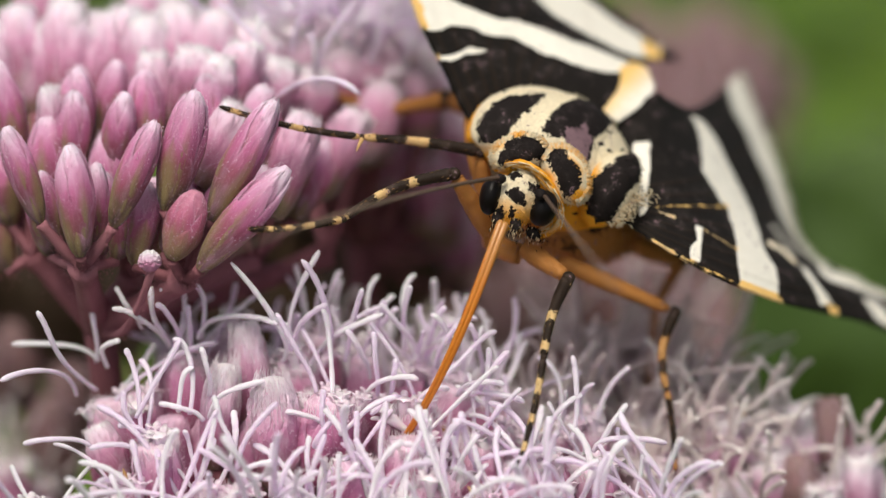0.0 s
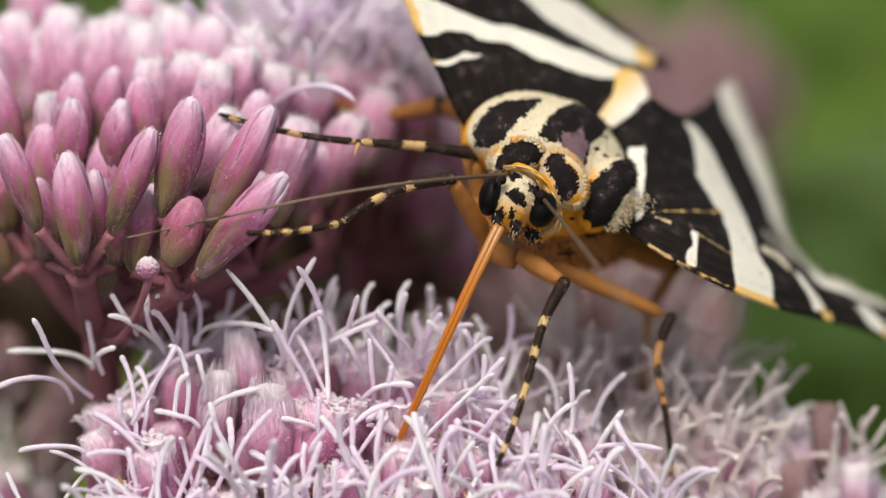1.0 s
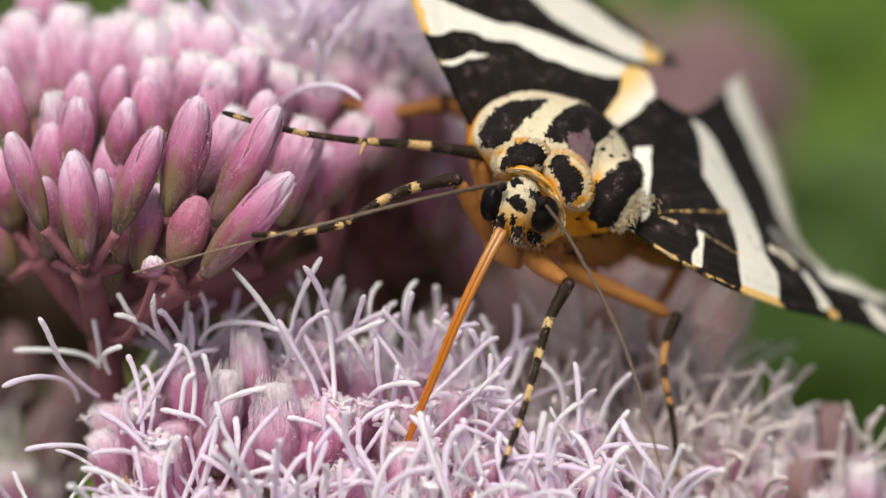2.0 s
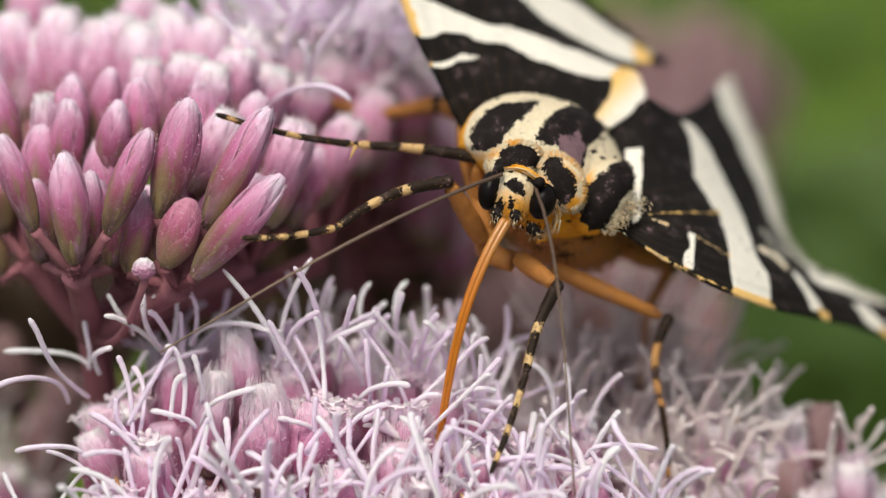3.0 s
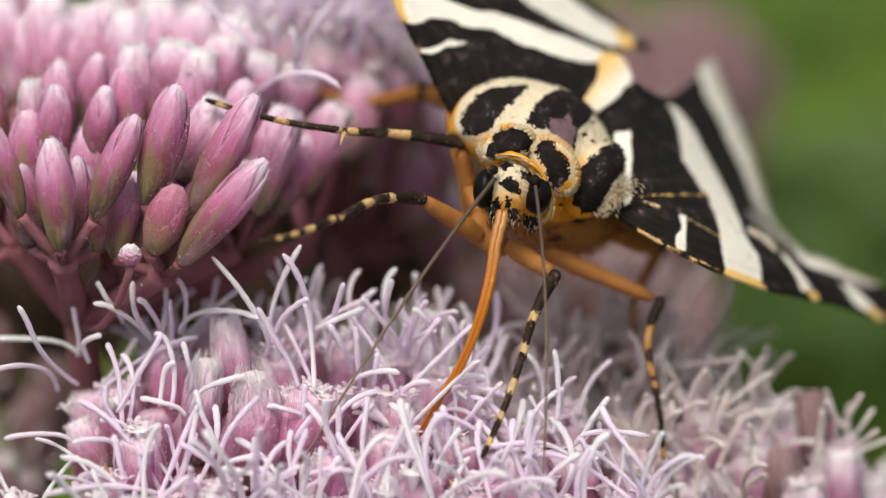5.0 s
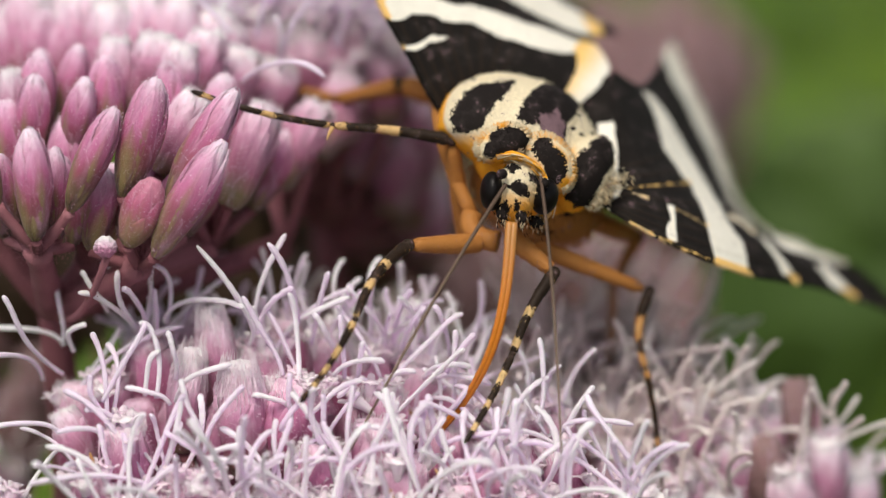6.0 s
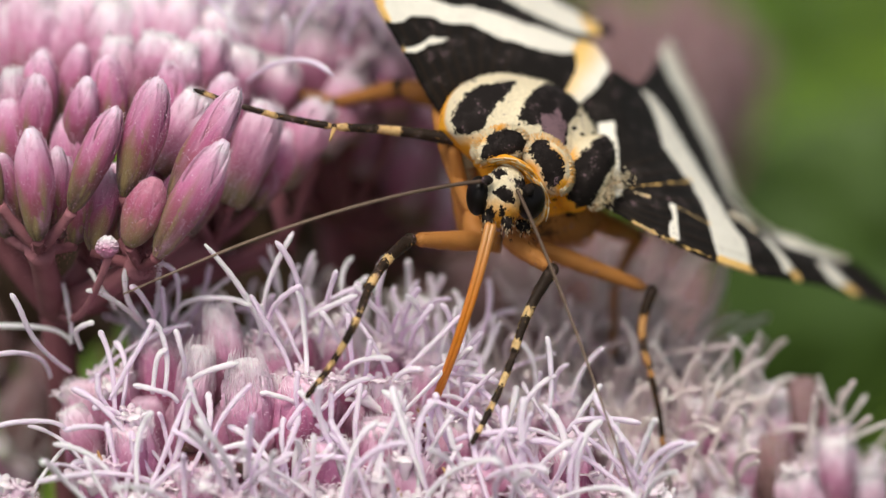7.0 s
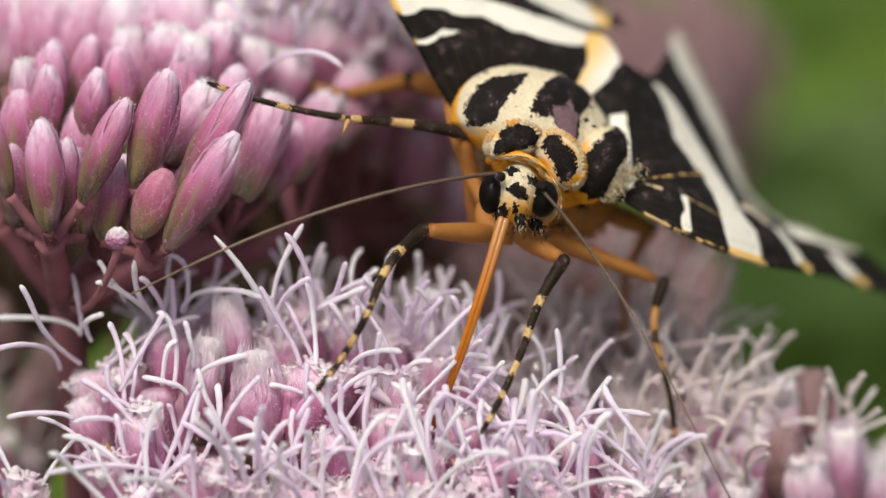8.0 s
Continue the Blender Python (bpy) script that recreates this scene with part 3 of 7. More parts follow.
buds.bud((-16.83, 11.00, 10.85), (-16.72, 10.00, 6.57), 2.27, "pale")
buds.bud((-12.25, 12.00, 11.34), (-11.90, 11.00, 7.43), 2.27, "pale")
buds.bud((-14.74, 15.00, 13.25), (-14.65, 14.00, 9.54), 2.48, "pale")
buds.bud((-20.37, 15.00, 14.10), (-19.68, 14.00, 10.09), 2.48, "pale")
buds.bud((-8.41, 12.43, 8.61), (-9.13, 10.43, 4.67), 2.44, "pale")
buds.bud((-6.22, 13.00, 8.92), (-7.29, 12.00, 4.99), 2.40, "pale")
buds.bud((-2.63, 14.00, 8.13), (-4.25, 12.00, 4.17), 2.40, "pale")

buds.bud((-21.18, 5.00, 5.03), (-20.19, 5.50, 1.08), 2.40, "bud")
buds.bud((-21.85, 6.00, 2.94), (-20.53, 6.00, -1.03), 2.40, "bud")
for i in range(9):
    x = -50 + 62 * i
    buds.bud(((x - 784) / 36 + rng_f.uniform(-0.3, 0.3), 10 + rng_f.uniform(0, 2), 11.6 + rng_f.uniform(-0.8, 0.6)), ((x - 784) / 36, 10, 6.5), 2.5, "pale")
buds.bud((-9.24, 7.00, 9.86), (-9.94, 7.00, 6.30), 2.3, "pale")
buds.bud((-7.69, 9.00, 9.28), (-8.55, 9.00, 6.12), 2.3, "pale")
buds.bud((-10.32, 6.00, 9.26), (-10.93, 6.00, 6.00), 2.1, "pale")
buds.bud((-6.18, 12.00, 8.86), (-6.74, 12.00, 5.82), 2.4, "pale")
buds.bud((-11.69, 6.50, 9.66), (-11.87, 6.50, 6.68), 2.2, "pale")
buds.bud((-8.61, 11.00, 10.45), (-9.11, 11.00, 7.43), 2.3, "pale")
bent = buds.bud((-6.81, -0.75, 3.75), (-10.97, -0.30, -0.94), 1.95, "bud")
bent_bud_at = bent.matrix_basis.copy()

def grainy_bud(centre, radius, seed):
    """A tiny round bud: ochre below, covered with pale pink grains above."""
    r = np.random.RandomState(seed)
    body = ball(centre, (radius * 0.92, radius * 0.92, radius), None, 22, 16)
    way = r.normal(size=(420, 3))
    way /= np.linalg.norm(way, axis=1, keepdims=True)
    way = way[way[:, 2] > -0.5]
    tone = lambda v: {"along": 0.62 + 0.38 * np.clip((v[:, 2] - centre[2]) / radius + 0.2, -1, 1), "across": np.zeros(len(v))}
    grains = beads([centre + w * radius * r.uniform(0.9, 1.0) for w in way], list(r.uniform(0.035, 0.085, len(way))), {})
    return join((body[0], body[1], tone(body[0])), (grains[0], grains[1], tone(grains[0])))


part("small_bud", grainy_bud(buds.rel((-13.14, -0.75, -0.56)), 0.5, 3), PALE_BUD, buds.ob, "tiny round grainy bud")
buds.pedicel((-13.07, -0.65, -0.94), 0.15)
buds.stem((-0.03, 0.06, 0.0), 0.75)

# the open head below the moth
bloom = Head((-3.77, 4.00, -19.33), "open flower head with long curling lilac styles", "flower heads of the hemp agrimony")
F = {}
F["star_a"] = bloom.floret((-12.98, -0.50, -8.47), lean(), 2.6, 4.6, 2, 8)
F["star_b"] = bloom.floret((-9.40, -1.75, -10.66), lean(), 3.2, 4.6, 2, 12)
F["star_c"] = bloom.floret((-4.97, 1.00, -6.64), lean(), 3.5, 4.6, 2, 15)
F["star_d"] = bloom.floret((-6.91, 4.00, -5.08), lean(), 2.5, 4.6, 3, 8)
F["plain_a"] = bloom.floret((-9.85, 1.50, -5.20), lean(), 1.9, 5.0, 0, 0, kind="furry")
F["plain_b"] = bloom.floret((-7.74, 0.00, -5.75), lean(), 2.5, 5.4, 0, 0, kind="furry")
F["plain_c"] = bloom.floret((-4.09, -1.00, -9.32), lean(), 2.7, 4.6, 1, 4)
F["dark_a"] = bloom.floret((-1.57, -0.25, -8.48), lean(), 2.9, 4.6, 1, 3)
F["star_e"] = bloom.floret((-0.23, -1.50, -9.92), lean(), 2.7, 4.6, 1, 9)
F["pink_a"] = bloom.floret((-1.26, 2.00, -7.07), lean(), 2.7, 4.6, 2, 8)
F["mauve_a"] = bloom.floret((-15.41, 4.00, -6.91), lean(), 2.4, 4.6, 2, 3)
F["mauve_b"] = bloom.floret((-13.97, 4.00, -6.51), lean(), 2.2, 4.6, 1, 2)
bloom.floret((-10.71, 9.00, -4.09), lean(), 2.1, 4.6, 1, 2)
F["mauve_c"] = bloom.floret((-12.23, 4.50, -4.83), lean(), 2.2, 4.6, 2, 2)
F["star_f"] = bloom.floret((1.70, 2.00, -8.49), lean(), 2.6, 4.6, 2, 8)
F["star_g"] = bloom.floret((4.34, -0.25, -9.50), lean(), 2.6, 4.6, 2, 8)
F["star_h"] = bloom.floret((6.79, 0.50, -9.55), lean(), 2.6, 4.6, 2, 7)
F["star_i"] = bloom.floret((-14.33, -1.50, -10.55), lean(), 2.3, 4.6, 2, 7)
F["star_j"] = bloom.floret((-17.79, -2.00, -11.64), lean(), 2.3, 4.6, 3, 7)
F["star_k"] = bloom.floret((-5.60, -2.50, -11.60), lean(), 2.7, 4.6, 2, 9)
F["star_l"] = bloom.floret((-2.35, -2.50, -11.47), lean(), 2.7, 4.6, 2, 9)
F["star_m"] = bloom.floret((2.41, -1.75, -11.03), lean(), 2.6, 4.6, 2, 9)
F["star_n"] = bloom.floret((5.17, -2.00, -11.64), lean(), 2.6, 4.6, 2, 9)
F["star_o"] = bloom.floret((8.77, -0.50, -11.38), lean(), 2.6, 4.6, 3, 8)
F["back_a"] = bloom.floret((-3.82, 6.00, -4.88), lean(), 2.2, 4.6, 6, 5)
F["back_b"] = bloom.floret((-1.56, 6.00, -5.28), lean(), 2.2, 4.6, 7, 5)
F["back_c"] = bloom.floret((0.56, 5.50, -6.18), lean(), 2.2, 4.6, 7, 5)
F["back_d"] = bloom.floret((2.55, 6.00, -6.87), lean(), 2.2, 4.6, 7, 5)
F["back_e"] = bloom.floret((-6.02, 8.00, -4.00), lean(), 2.2, 4.6, 5, 5)
bloom.floret((-9.20, 3.00, -3.35), lean(), 1.95, 5.4, 0, 0, kind="furry")
bloom.floret((-11.56, 5.00, -5.24), lean(), 2.0, 4.6, 2, 2)
bloom.bud((-15.97, 2.00, -7.97), (-14.68, 2.00, -10.81), 1.7, "pale")
bloom.bud((3.42, -1.50, -9.42), (2.92, -1.50, -13.07), 2.2, "pale")
bloom.style(F["star_d"], (-7.38, 3.00, -5.17), (-6.81, 2.00, -4.36), (-7.41, 1.00, -3.18), (-9.57, 0.00, -0.61))
bloom.style(F["star_c"], (-5.74, 1.00, -6.51), (-6.12, 1.00, -5.10), (-7.10, 0.00, -3.79), (-7.52, -0.15, -2.90))
bloom.style(F["star_d"], (-7.17, 3.00, -4.78), (-7.22, 2.50, -3.08), (-6.55, 2.00, -1.52), (-5.65, 2.00, -0.08))
bloom.style(F["star_d"], (-5.17, 3.00, -4.39), (-5.13, 2.00, -3.07), (-5.36, 1.00, -1.77), (-6.41, 0.60, -0.49))
bloom.style(F["star_d"], (-6.99, 3.00, -4.65), (-6.81, 2.00, -3.33), (-5.76, 1.50, -2.67), (-5.28, 1.00, -2.56))
bloom.style(F["back_a"], (-4.55, 4.00, -5.21), (-4.21, 3.00, -3.61), (-3.97, 2.00, -2.55), (-3.68, 1.50, -1.83))
bloom.style(F["back_a"], (-5.86, 4.00, -4.94), (-5.30, 3.00, -3.87), (-4.23, 2.00, -3.59), (-2.73, 1.50, -2.96))
bloom.style(F["back_b"], (-1.03, 5.00, -5.24), (-1.40, 3.00, -3.87), (-2.18, 2.50, -3.34), (-2.89, 2.00, -2.50))
bloom.style(F["back_b"], (-1.82, 5.00, -4.72), (-1.88, 4.00, -3.37), (-1.79, 3.00, -2.57), (-1.50, 2.50, -1.68))
bloom.style(F["back_c"], (0.42, 5.00, -5.24), (0.42, 3.00, -4.13), (0.15, 2.00, -3.33), (-0.57, 2.00, -2.99))
bloom.style(F["back_c"], (1.86, 4.00, -5.73), (1.71, 3.00, -4.65), (1.57, 2.00, -3.84), (1.08, 2.00, -3.38))
bloom.style(F["star_f"], (2.01, 2.00, -7.72), (2.00, 1.00, -6.38), (2.08, 1.00, -5.36), (2.05, 1.00, -4.46))
bloom.style(F["mauve_c"], (-11.22, 4.00, -4.16), (-10.63, 3.00, -1.53), (-11.37, 2.50, -1.01), (-12.95, 2.00, -1.91))
bloom.style(F["mauve_c"], (-11.35, 4.00, -4.16), (-10.96, 3.00, -2.70), (-8.62, 2.00, -2.94), (-7.53, 1.00, -3.43))
bloom.style(F["mauve_c"], (-12.19, 4.00, -4.29), (-12.23, 2.00, -3.33), (-12.57, 1.50, -2.67), (-13.04, 1.00, -2.54))
bloom.style(F["mauve_b"], (-12.66, 4.00, -4.29), (-13.01, 2.00, -3.84), (-13.47, 1.50, -2.55), (-13.27, 1.50, -1.72))
bloom.style(F["mauve_b"], (-12.66, 4.00, -4.42), (-13.52, 2.00, -3.33), (-13.99, 1.50, -2.80), (-15.02, 1.00, -2.72))
bloom.style(F["mauve_b"], (-13.97, 4.00, -3.64), (-14.17, 2.00, -2.81), (-14.68, 2.00, -2.30), (-14.99, 2.00, -1.73))
bloom.style(F["mauve_a"], (-16.06, 4.00, -6.51), (-17.53, 1.00, -5.36), (-17.59, 0.50, -4.06), (-18.30, 0.00, -2.82))
bloom.style(F["mauve_a"], (-16.98, 4.00, -6.78), (-17.13, 2.00, -5.13), (-18.68, 0.00, -5.32), (-19.88, -0.50, -5.93))
bloom.style(F["mauve_a"], (-16.04, 5.00, -5.24), (-16.96, 5.00, -4.19), (-18.54, 5.00, -4.45), (-20.12, 5.00, -4.45))
bloom.style(F["mauve_a"], (-16.17, 5.00, -5.24), (-15.93, 4.00, -4.16), (-16.19, 4.00, -3.11), (-16.46, 4.00, -2.38))
bloom.style(F["mauve_a"], (-15.54, 4.00, -5.47), (-16.08, 3.00, -4.39), (-15.33, 2.00, -4.36), (-14.76, 2.00, -4.18))
bloom.style(F["star_a"], (-13.79, -0.50, -7.58), (-13.14, -0.75, -6.30), (-12.23, -1.00, -5.03), (-11.77, -1.00, -4.02))
bloom.style(F["star_a"], (-11.38, -0.50, -7.45), (-11.00, -0.50, -5.05), (-11.51, -0.50, -4.03), (-12.12, -0.75, -4.08))
bloom.style(F["star_a"], (-11.89, -0.50, -7.33), (-11.79, -0.75, -5.54), (-11.49, -0.75, -5.29), (-11.19, -0.75, -5.42))
bloom.style(F["star_a"], (-13.79, -0.50, -8.09), (-14.22, -0.75, -7.57), (-14.38, -1.00, -6.92), (-14.30, -1.00, -6.34))
bloom.style(F["star_a"], (-13.16, -0.50, -8.47), (-13.74, -1.00, -7.81), (-14.12, -1.00, -7.81), (-14.55, -1.00, -7.96))
bloom.style(F["star_a"], (-10.75, -0.50, -7.71), (-11.22, -1.00, -7.05), (-11.98, -1.00, -7.05), (-12.73, -1.00, -6.92))
bloom.style(F["plain_a"], (-10.61, 1.00, -7.66), (-10.28, 0.00, -6.34), (-9.48, -0.50, -6.31), (-8.00, -0.75, -5.92))
bloom.style(F["plain_a"], (-10.61, 1.00, -6.64), (-10.41, 0.00, -5.57), (-10.74, 0.00, -5.06), (-10.92, 0.00, -4.43))
bloom.style(F["star_b"], (-9.16, -1.50, -9.29), (-9.63, -2.00, -8.00), (-10.01, -2.00, -7.50), (-10.19, -2.00, -6.50))
bloom.style(F["star_b"], (-9.16, -1.50, -9.79), (-9.13, -2.00, -8.76), (-8.38, -2.00, -7.75), (-7.36, -2.25, -6.81))
bloom.style(F["star_b"], (-10.93, -1.50, -10.55), (-10.64, -2.00, -9.76), (-10.39, -2.00, -9.01), (-10.14, -2.00, -7.38))
bloom.style(F["star_b"], (-8.53, -1.50, -10.80), (-9.12, -2.25, -9.74), (-10.10, -2.50, -9.22), (-10.90, -2.50, -8.85))
bloom.style(F["star_b"], (-8.91, -1.50, -10.30), (-8.86, -2.25, -9.49), (-8.22, -2.50, -9.52), (-7.35, -2.50, -9.42))
bloom.style(F["star_b"], (-7.70, -1.50, -11.05), (-7.68, -2.00, -10.26), (-7.61, -2.25, -9.24), (-7.55, -2.50, -8.60))
bloom.style(F["star_b"], (-6.25, -2.00, -11.14), (-6.35, -2.50, -10.47), (-6.85, -2.50, -10.10), (-7.60, -2.50, -9.92))
bloom.style(F["star_i"], (-13.95, -1.50, -10.55), (-15.10, -2.50, -9.97), (-15.22, -2.50, -10.22), (-15.30, -2.50, -10.52))
bloom.style(F["star_i"], (-13.70, -1.50, -9.04), (-14.15, -2.00, -8.50), (-14.88, -2.25, -8.61), (-15.65, -2.50, -8.85))
bloom.style(F["star_i"], (-15.82, -0.50, -8.85), (-16.52, -1.00, -8.31), (-17.79, -1.00, -8.44), (-18.80, -1.00, -8.74))
bloom.style(F["star_i"], (-13.44, -1.50, -11.05), (-13.40, -2.00, -10.01), (-13.65, -2.00, -9.26), (-13.85, -2.00, -8.50))
bloom.style(F["star_i"], (-12.44, -1.50, -11.05), (-12.52, -2.00, -10.26), (-12.64, -2.00, -9.51), (-12.74, -2.00, -8.88))
bloom.style(F["star_c"], (-5.45, 0.00, -7.86), (-5.93, -0.50, -7.45), (-6.44, -0.50, -7.33), (-7.06, -0.75, -7.31))
bloom.style(F["star_c"], (-5.32, 0.00, -8.63), (-5.43, -0.50, -7.83), (-5.47, -0.75, -7.06), (-5.37, -0.75, -6.30))
bloom.style(F["star_c"], (-4.68, 0.00, -8.37), (-3.65, -0.50, -7.58), (-3.40, -0.50, -6.82), (-2.13, -0.50, -6.69))
bloom.style(F["plain_c"], (-5.66, -1.00, -8.82), (-6.02, -1.50, -9.04), (-5.39, -1.50, -8.03), (-4.83, -1.50, -7.53))
bloom.style(F["plain_c"], (-3.64, -1.00, -9.83), (-3.88, -1.50, -8.79), (-3.83, -1.50, -8.03), (-3.88, -1.50, -7.23))
bloom.style(F["plain_c"], (-2.63, -1.00, -10.59), (-3.00, -1.50, -9.04), (-2.62, -1.50, -8.03), (-2.57, -1.50, -6.82))
bloom.style(F["star_e"], (-1.11, -1.50, -9.79), (-0.35, -2.00, -9.26), (-0.85, -2.25, -8.74), (-1.80, -2.50, -8.62))
bloom.style(F["star_e"], (0.15, -1.50, -9.79), (-0.35, -2.00, -9.01), (0.15, -2.25, -7.99), (0.90, -2.50, -7.67))
bloom.style(F["star_e"], (0.40, -1.50, -9.79), (0.65, -2.00, -9.01), (0.40, -2.00, -8.50), (0.78, -2.00, -7.50))
bloom.style(F["star_e"], (1.41, -1.50, -9.79), (1.66, -2.00, -9.01), (2.90, -2.50, -8.97), (5.02, -2.50, -8.85))
bloom.style(F["star_e"], (-0.81, -1.50, -10.30), (-0.55, -2.00, -9.01), (-0.80, -2.00, -8.00), (-0.80, -2.00, -7.12))
bloom.style(F["star_e"], (-0.98, -1.50, -11.05), (-0.80, -2.25, -9.99), (-0.65, -2.25, -8.99), (-0.47, -2.50, -8.27))
bloom.style(F["star_e"], (0.28, -1.50, -10.55), (0.65, -2.25, -9.49), (1.15, -2.50, -8.72), (1.55, -2.50, -8.22))
bloom.style(F["star_e"], (1.03, -1.50, -10.30), (0.78, -2.25, -9.24), (0.52, -2.50, -8.85), (0.40, -2.50, -8.27))
bloom.style(F["star_f"], (1.69, 1.00, -6.38), (2.06, 0.00, -5.57), (2.44, 0.00, -5.06), (2.95, 0.00, -4.61))
bloom.style(F["star_f"], (0.67, 2.00, -6.68), (0.92, 1.00, -6.00), (1.81, 0.00, -5.88), (2.75, 0.00, -6.11))
bloom.style(F["star_f"], (1.32, 2.00, -6.68), (1.69, 1.00, -6.38), (2.70, 0.00, -6.46), (3.66, 0.00, -6.92))
bloom.style(F["star_f"], (1.19, 2.00, -7.59), (2.19, 0.00, -7.48), (2.95, -0.25, -8.36), (3.40, -0.25, -9.50))
bloom.style(F["star_f"], (1.57, 2.00, -8.62), (1.93, 0.00, -8.12), (2.31, -0.25, -7.47), (2.64, -0.25, -6.99))
bloom.style(F["pink_a"], (-2.99, 2.00, -6.68), (-2.97, 1.00, -5.61), (-3.06, 0.50, -4.57), (-3.17, 0.50, -3.75))
bloom.style(F["pink_a"], (-3.46, 2.00, -6.55), (-3.05, 1.00, -5.92), (-2.14, 0.50, -5.59), (-1.12, 0.50, -5.90))
bloom.style(F["pink_a"], (-2.43, 2.00, -6.81), (-2.28, 1.00, -6.12), (-2.20, 0.50, -5.59), (-2.14, 0.50, -4.95))
bloom.style(F["pink_a"], (-1.08, 2.00, -7.72), (-1.26, 1.00, -6.64), (-0.61, 0.50, -6.10), (0.28, 0.50, -6.36))
bloom.style(F["pink_a"], (-1.65, 2.00, -7.20), (-2.15, 1.00, -6.38), (-2.40, 0.50, -6.61), (-3.29, 0.50, -7.51))
bloom.style(F["back_c"], (-0.37, 4.00, -5.47), (-0.23, 3.00, -4.65), (0.15, 2.00, -4.10), (0.72, 2.00, -3.41))
bloom.style(F["back_a"], (-3.37, 4.00, -5.99), (-3.48, 3.00, -5.17), (-3.84, 2.00, -4.36), (-4.44, 2.00, -3.72))
bloom.style(F["star_k"], (-5.11, -2.25, -10.24), (-4.09, -2.75, -9.83), (-3.34, -2.75, -10.01), (-2.47, -2.75, -10.21))
bloom.style(F["star_l"], (-2.35, -2.25, -10.99), (-1.97, -2.75, -9.96), (-1.22, -3.00, -8.94), (-0.90, -3.00, -7.95))
bloom.style(F["star_k"], (-6.24, -2.25, -11.24), (-5.96, -2.75, -10.21), (-5.58, -3.00, -9.19), (-5.21, -3.00, -8.19))
bloom.style(F["star_m"], (2.16, -1.75, -11.03), (1.90, -2.25, -9.99), (1.40, -2.50, -9.35), (1.35, -2.50, -8.72))
bloom.style(F["star_n"], (5.05, -1.75, -11.28), (5.41, -2.25, -10.24), (6.15, -2.50, -9.72), (6.90, -2.50, -9.35))
bloom.style(F["star_h"], (6.77, 0.00, -9.13), (7.00, -0.50, -8.34), (8.01, -0.50, -8.34), (10.04, -0.50, -8.72))
bloom.style(F["star_g"], (5.74, -0.25, -8.61), (6.24, -0.50, -7.07), (5.98, -0.50, -5.81), (5.81, -0.50, -4.79))
bloom.style(F["star_g"], (4.47, -0.25, -8.86), (4.72, -0.50, -7.58), (5.48, -0.50, -6.82), (6.24, -0.50, -6.57))
bloom.style(F["star_h"], (7.02, 0.00, -8.88), (7.38, -0.50, -8.09), (7.76, -0.50, -7.58), (8.27, -0.50, -6.95))
for i in range(18):
    x, row = 190 + 1050 * (i + rng_f.random()) / 18, i % 3
    w = (-3.4, -2.6, -1.6)[row] + rng_f.uniform(-0.6, 0.6)
    z = (-12.9, -12.1, -11.5)[row] + rng_f.uniform(-0.4, 0.4)
    bloom.floret(((x - 784) / 41, w, z), lean(), 2.5, 4.6, 4, 7, reach=1.15)
for i in range(9):
    bloom.floret(((300 + 68 * i - 784) / 37, rng_f.uniform(8, 12), -5.2 - 0.2 * i + rng_f.uniform(-0.5, 0.5)), lean(), 2.1, 4.6, 5, 4, reach=1.1)
for i in range(5):
    bloom.floret((rng_f.uniform(-4, 7), rng_f.uniform(2.5, 5), rng_f.uniform(-9.4, -7.8)), lean(), 2.5, 4.6, 2, 7)
for top in [(-12.58, 3.00, -7.64), (-10.66, 3.50, -7.80), (-8.55, 3.00, -7.90), (-6.62, 3.50, -7.53), (-4.55, 4.00, -7.56), (-2.45, 3.50, -7.93), (-12.04, 6.00, -6.60), (-8.12, 7.00, -6.11), (-14.43, 6.00, -8.73)]:
    bloom.floret(top, lean(), 2.3, 4.6, 0, 0, False)
bloom.stem((0.0, 0.05, 0.0), 0.9)

# a paler head behind, out of focus
far_bloom = Head((10.23, 14.00, -19.82), "paler open flower head, out of focus behind the moth")
far_bloom.styles = OLD_STYLES
far_bloom.floret((4.49, 9.00, -7.55), lean(), 2.2, 4.6, 8, 4, kind="pale")
far_bloom.floret((6.84, 10.00, -7.05), lean(), 2.2, 4.6, 8, 4, kind="pale")
far_bloom.floret((9.21, 11.00, -8.06), lean(), 2.2, 4.6, 8, 4, kind="pale")
far_bloom.floret((11.62, 12.00, -8.39), lean(), 2.2, 4.6, 9, 4, kind="pale")
far_bloom.floret((13.55, 12.00, -8.67), lean(), 2.2, 4.6, 9, 4, kind="pale")
far_bloom.floret((15.48, 12.00, -8.11), lean(), 2.2, 4.6, 9, 4, kind="pale")
far_bloom.floret((10.11, 8.00, -9.65), lean(), 2.2, 4.6, 8, 4, kind="cup")
far_bloom.floret((12.83, 10.00, -10.19), lean(), 2.2, 4.6, 8, 4, kind="cup")
far_bloom.floret((11.74, 10.00, -11.41), lean(), 2.2, 4.6, 8, 4, kind="cup")
far_bloom.floret((14.42, 11.00, -11.21), lean(), 2.2, 4.6, 10, 4, kind="pale")
far_bloom.floret((8.72, 17.00, -7.24), lean(), 2.3, 4.6, 5, 4, kind="pale")
far_bloom.floret((11.35, 18.00, -7.71), lean(), 2.3, 4.6, 5, 4, kind="pale")
far_bloom.floret((6.19, 18.00, -7.14), lean(), 2.3, 4.6, 5, 4, kind="pale")
far_bloom.floret((3.61, 18.00, -7.14), lean(), 2.3, 4.6, 5, 4, kind="pale")
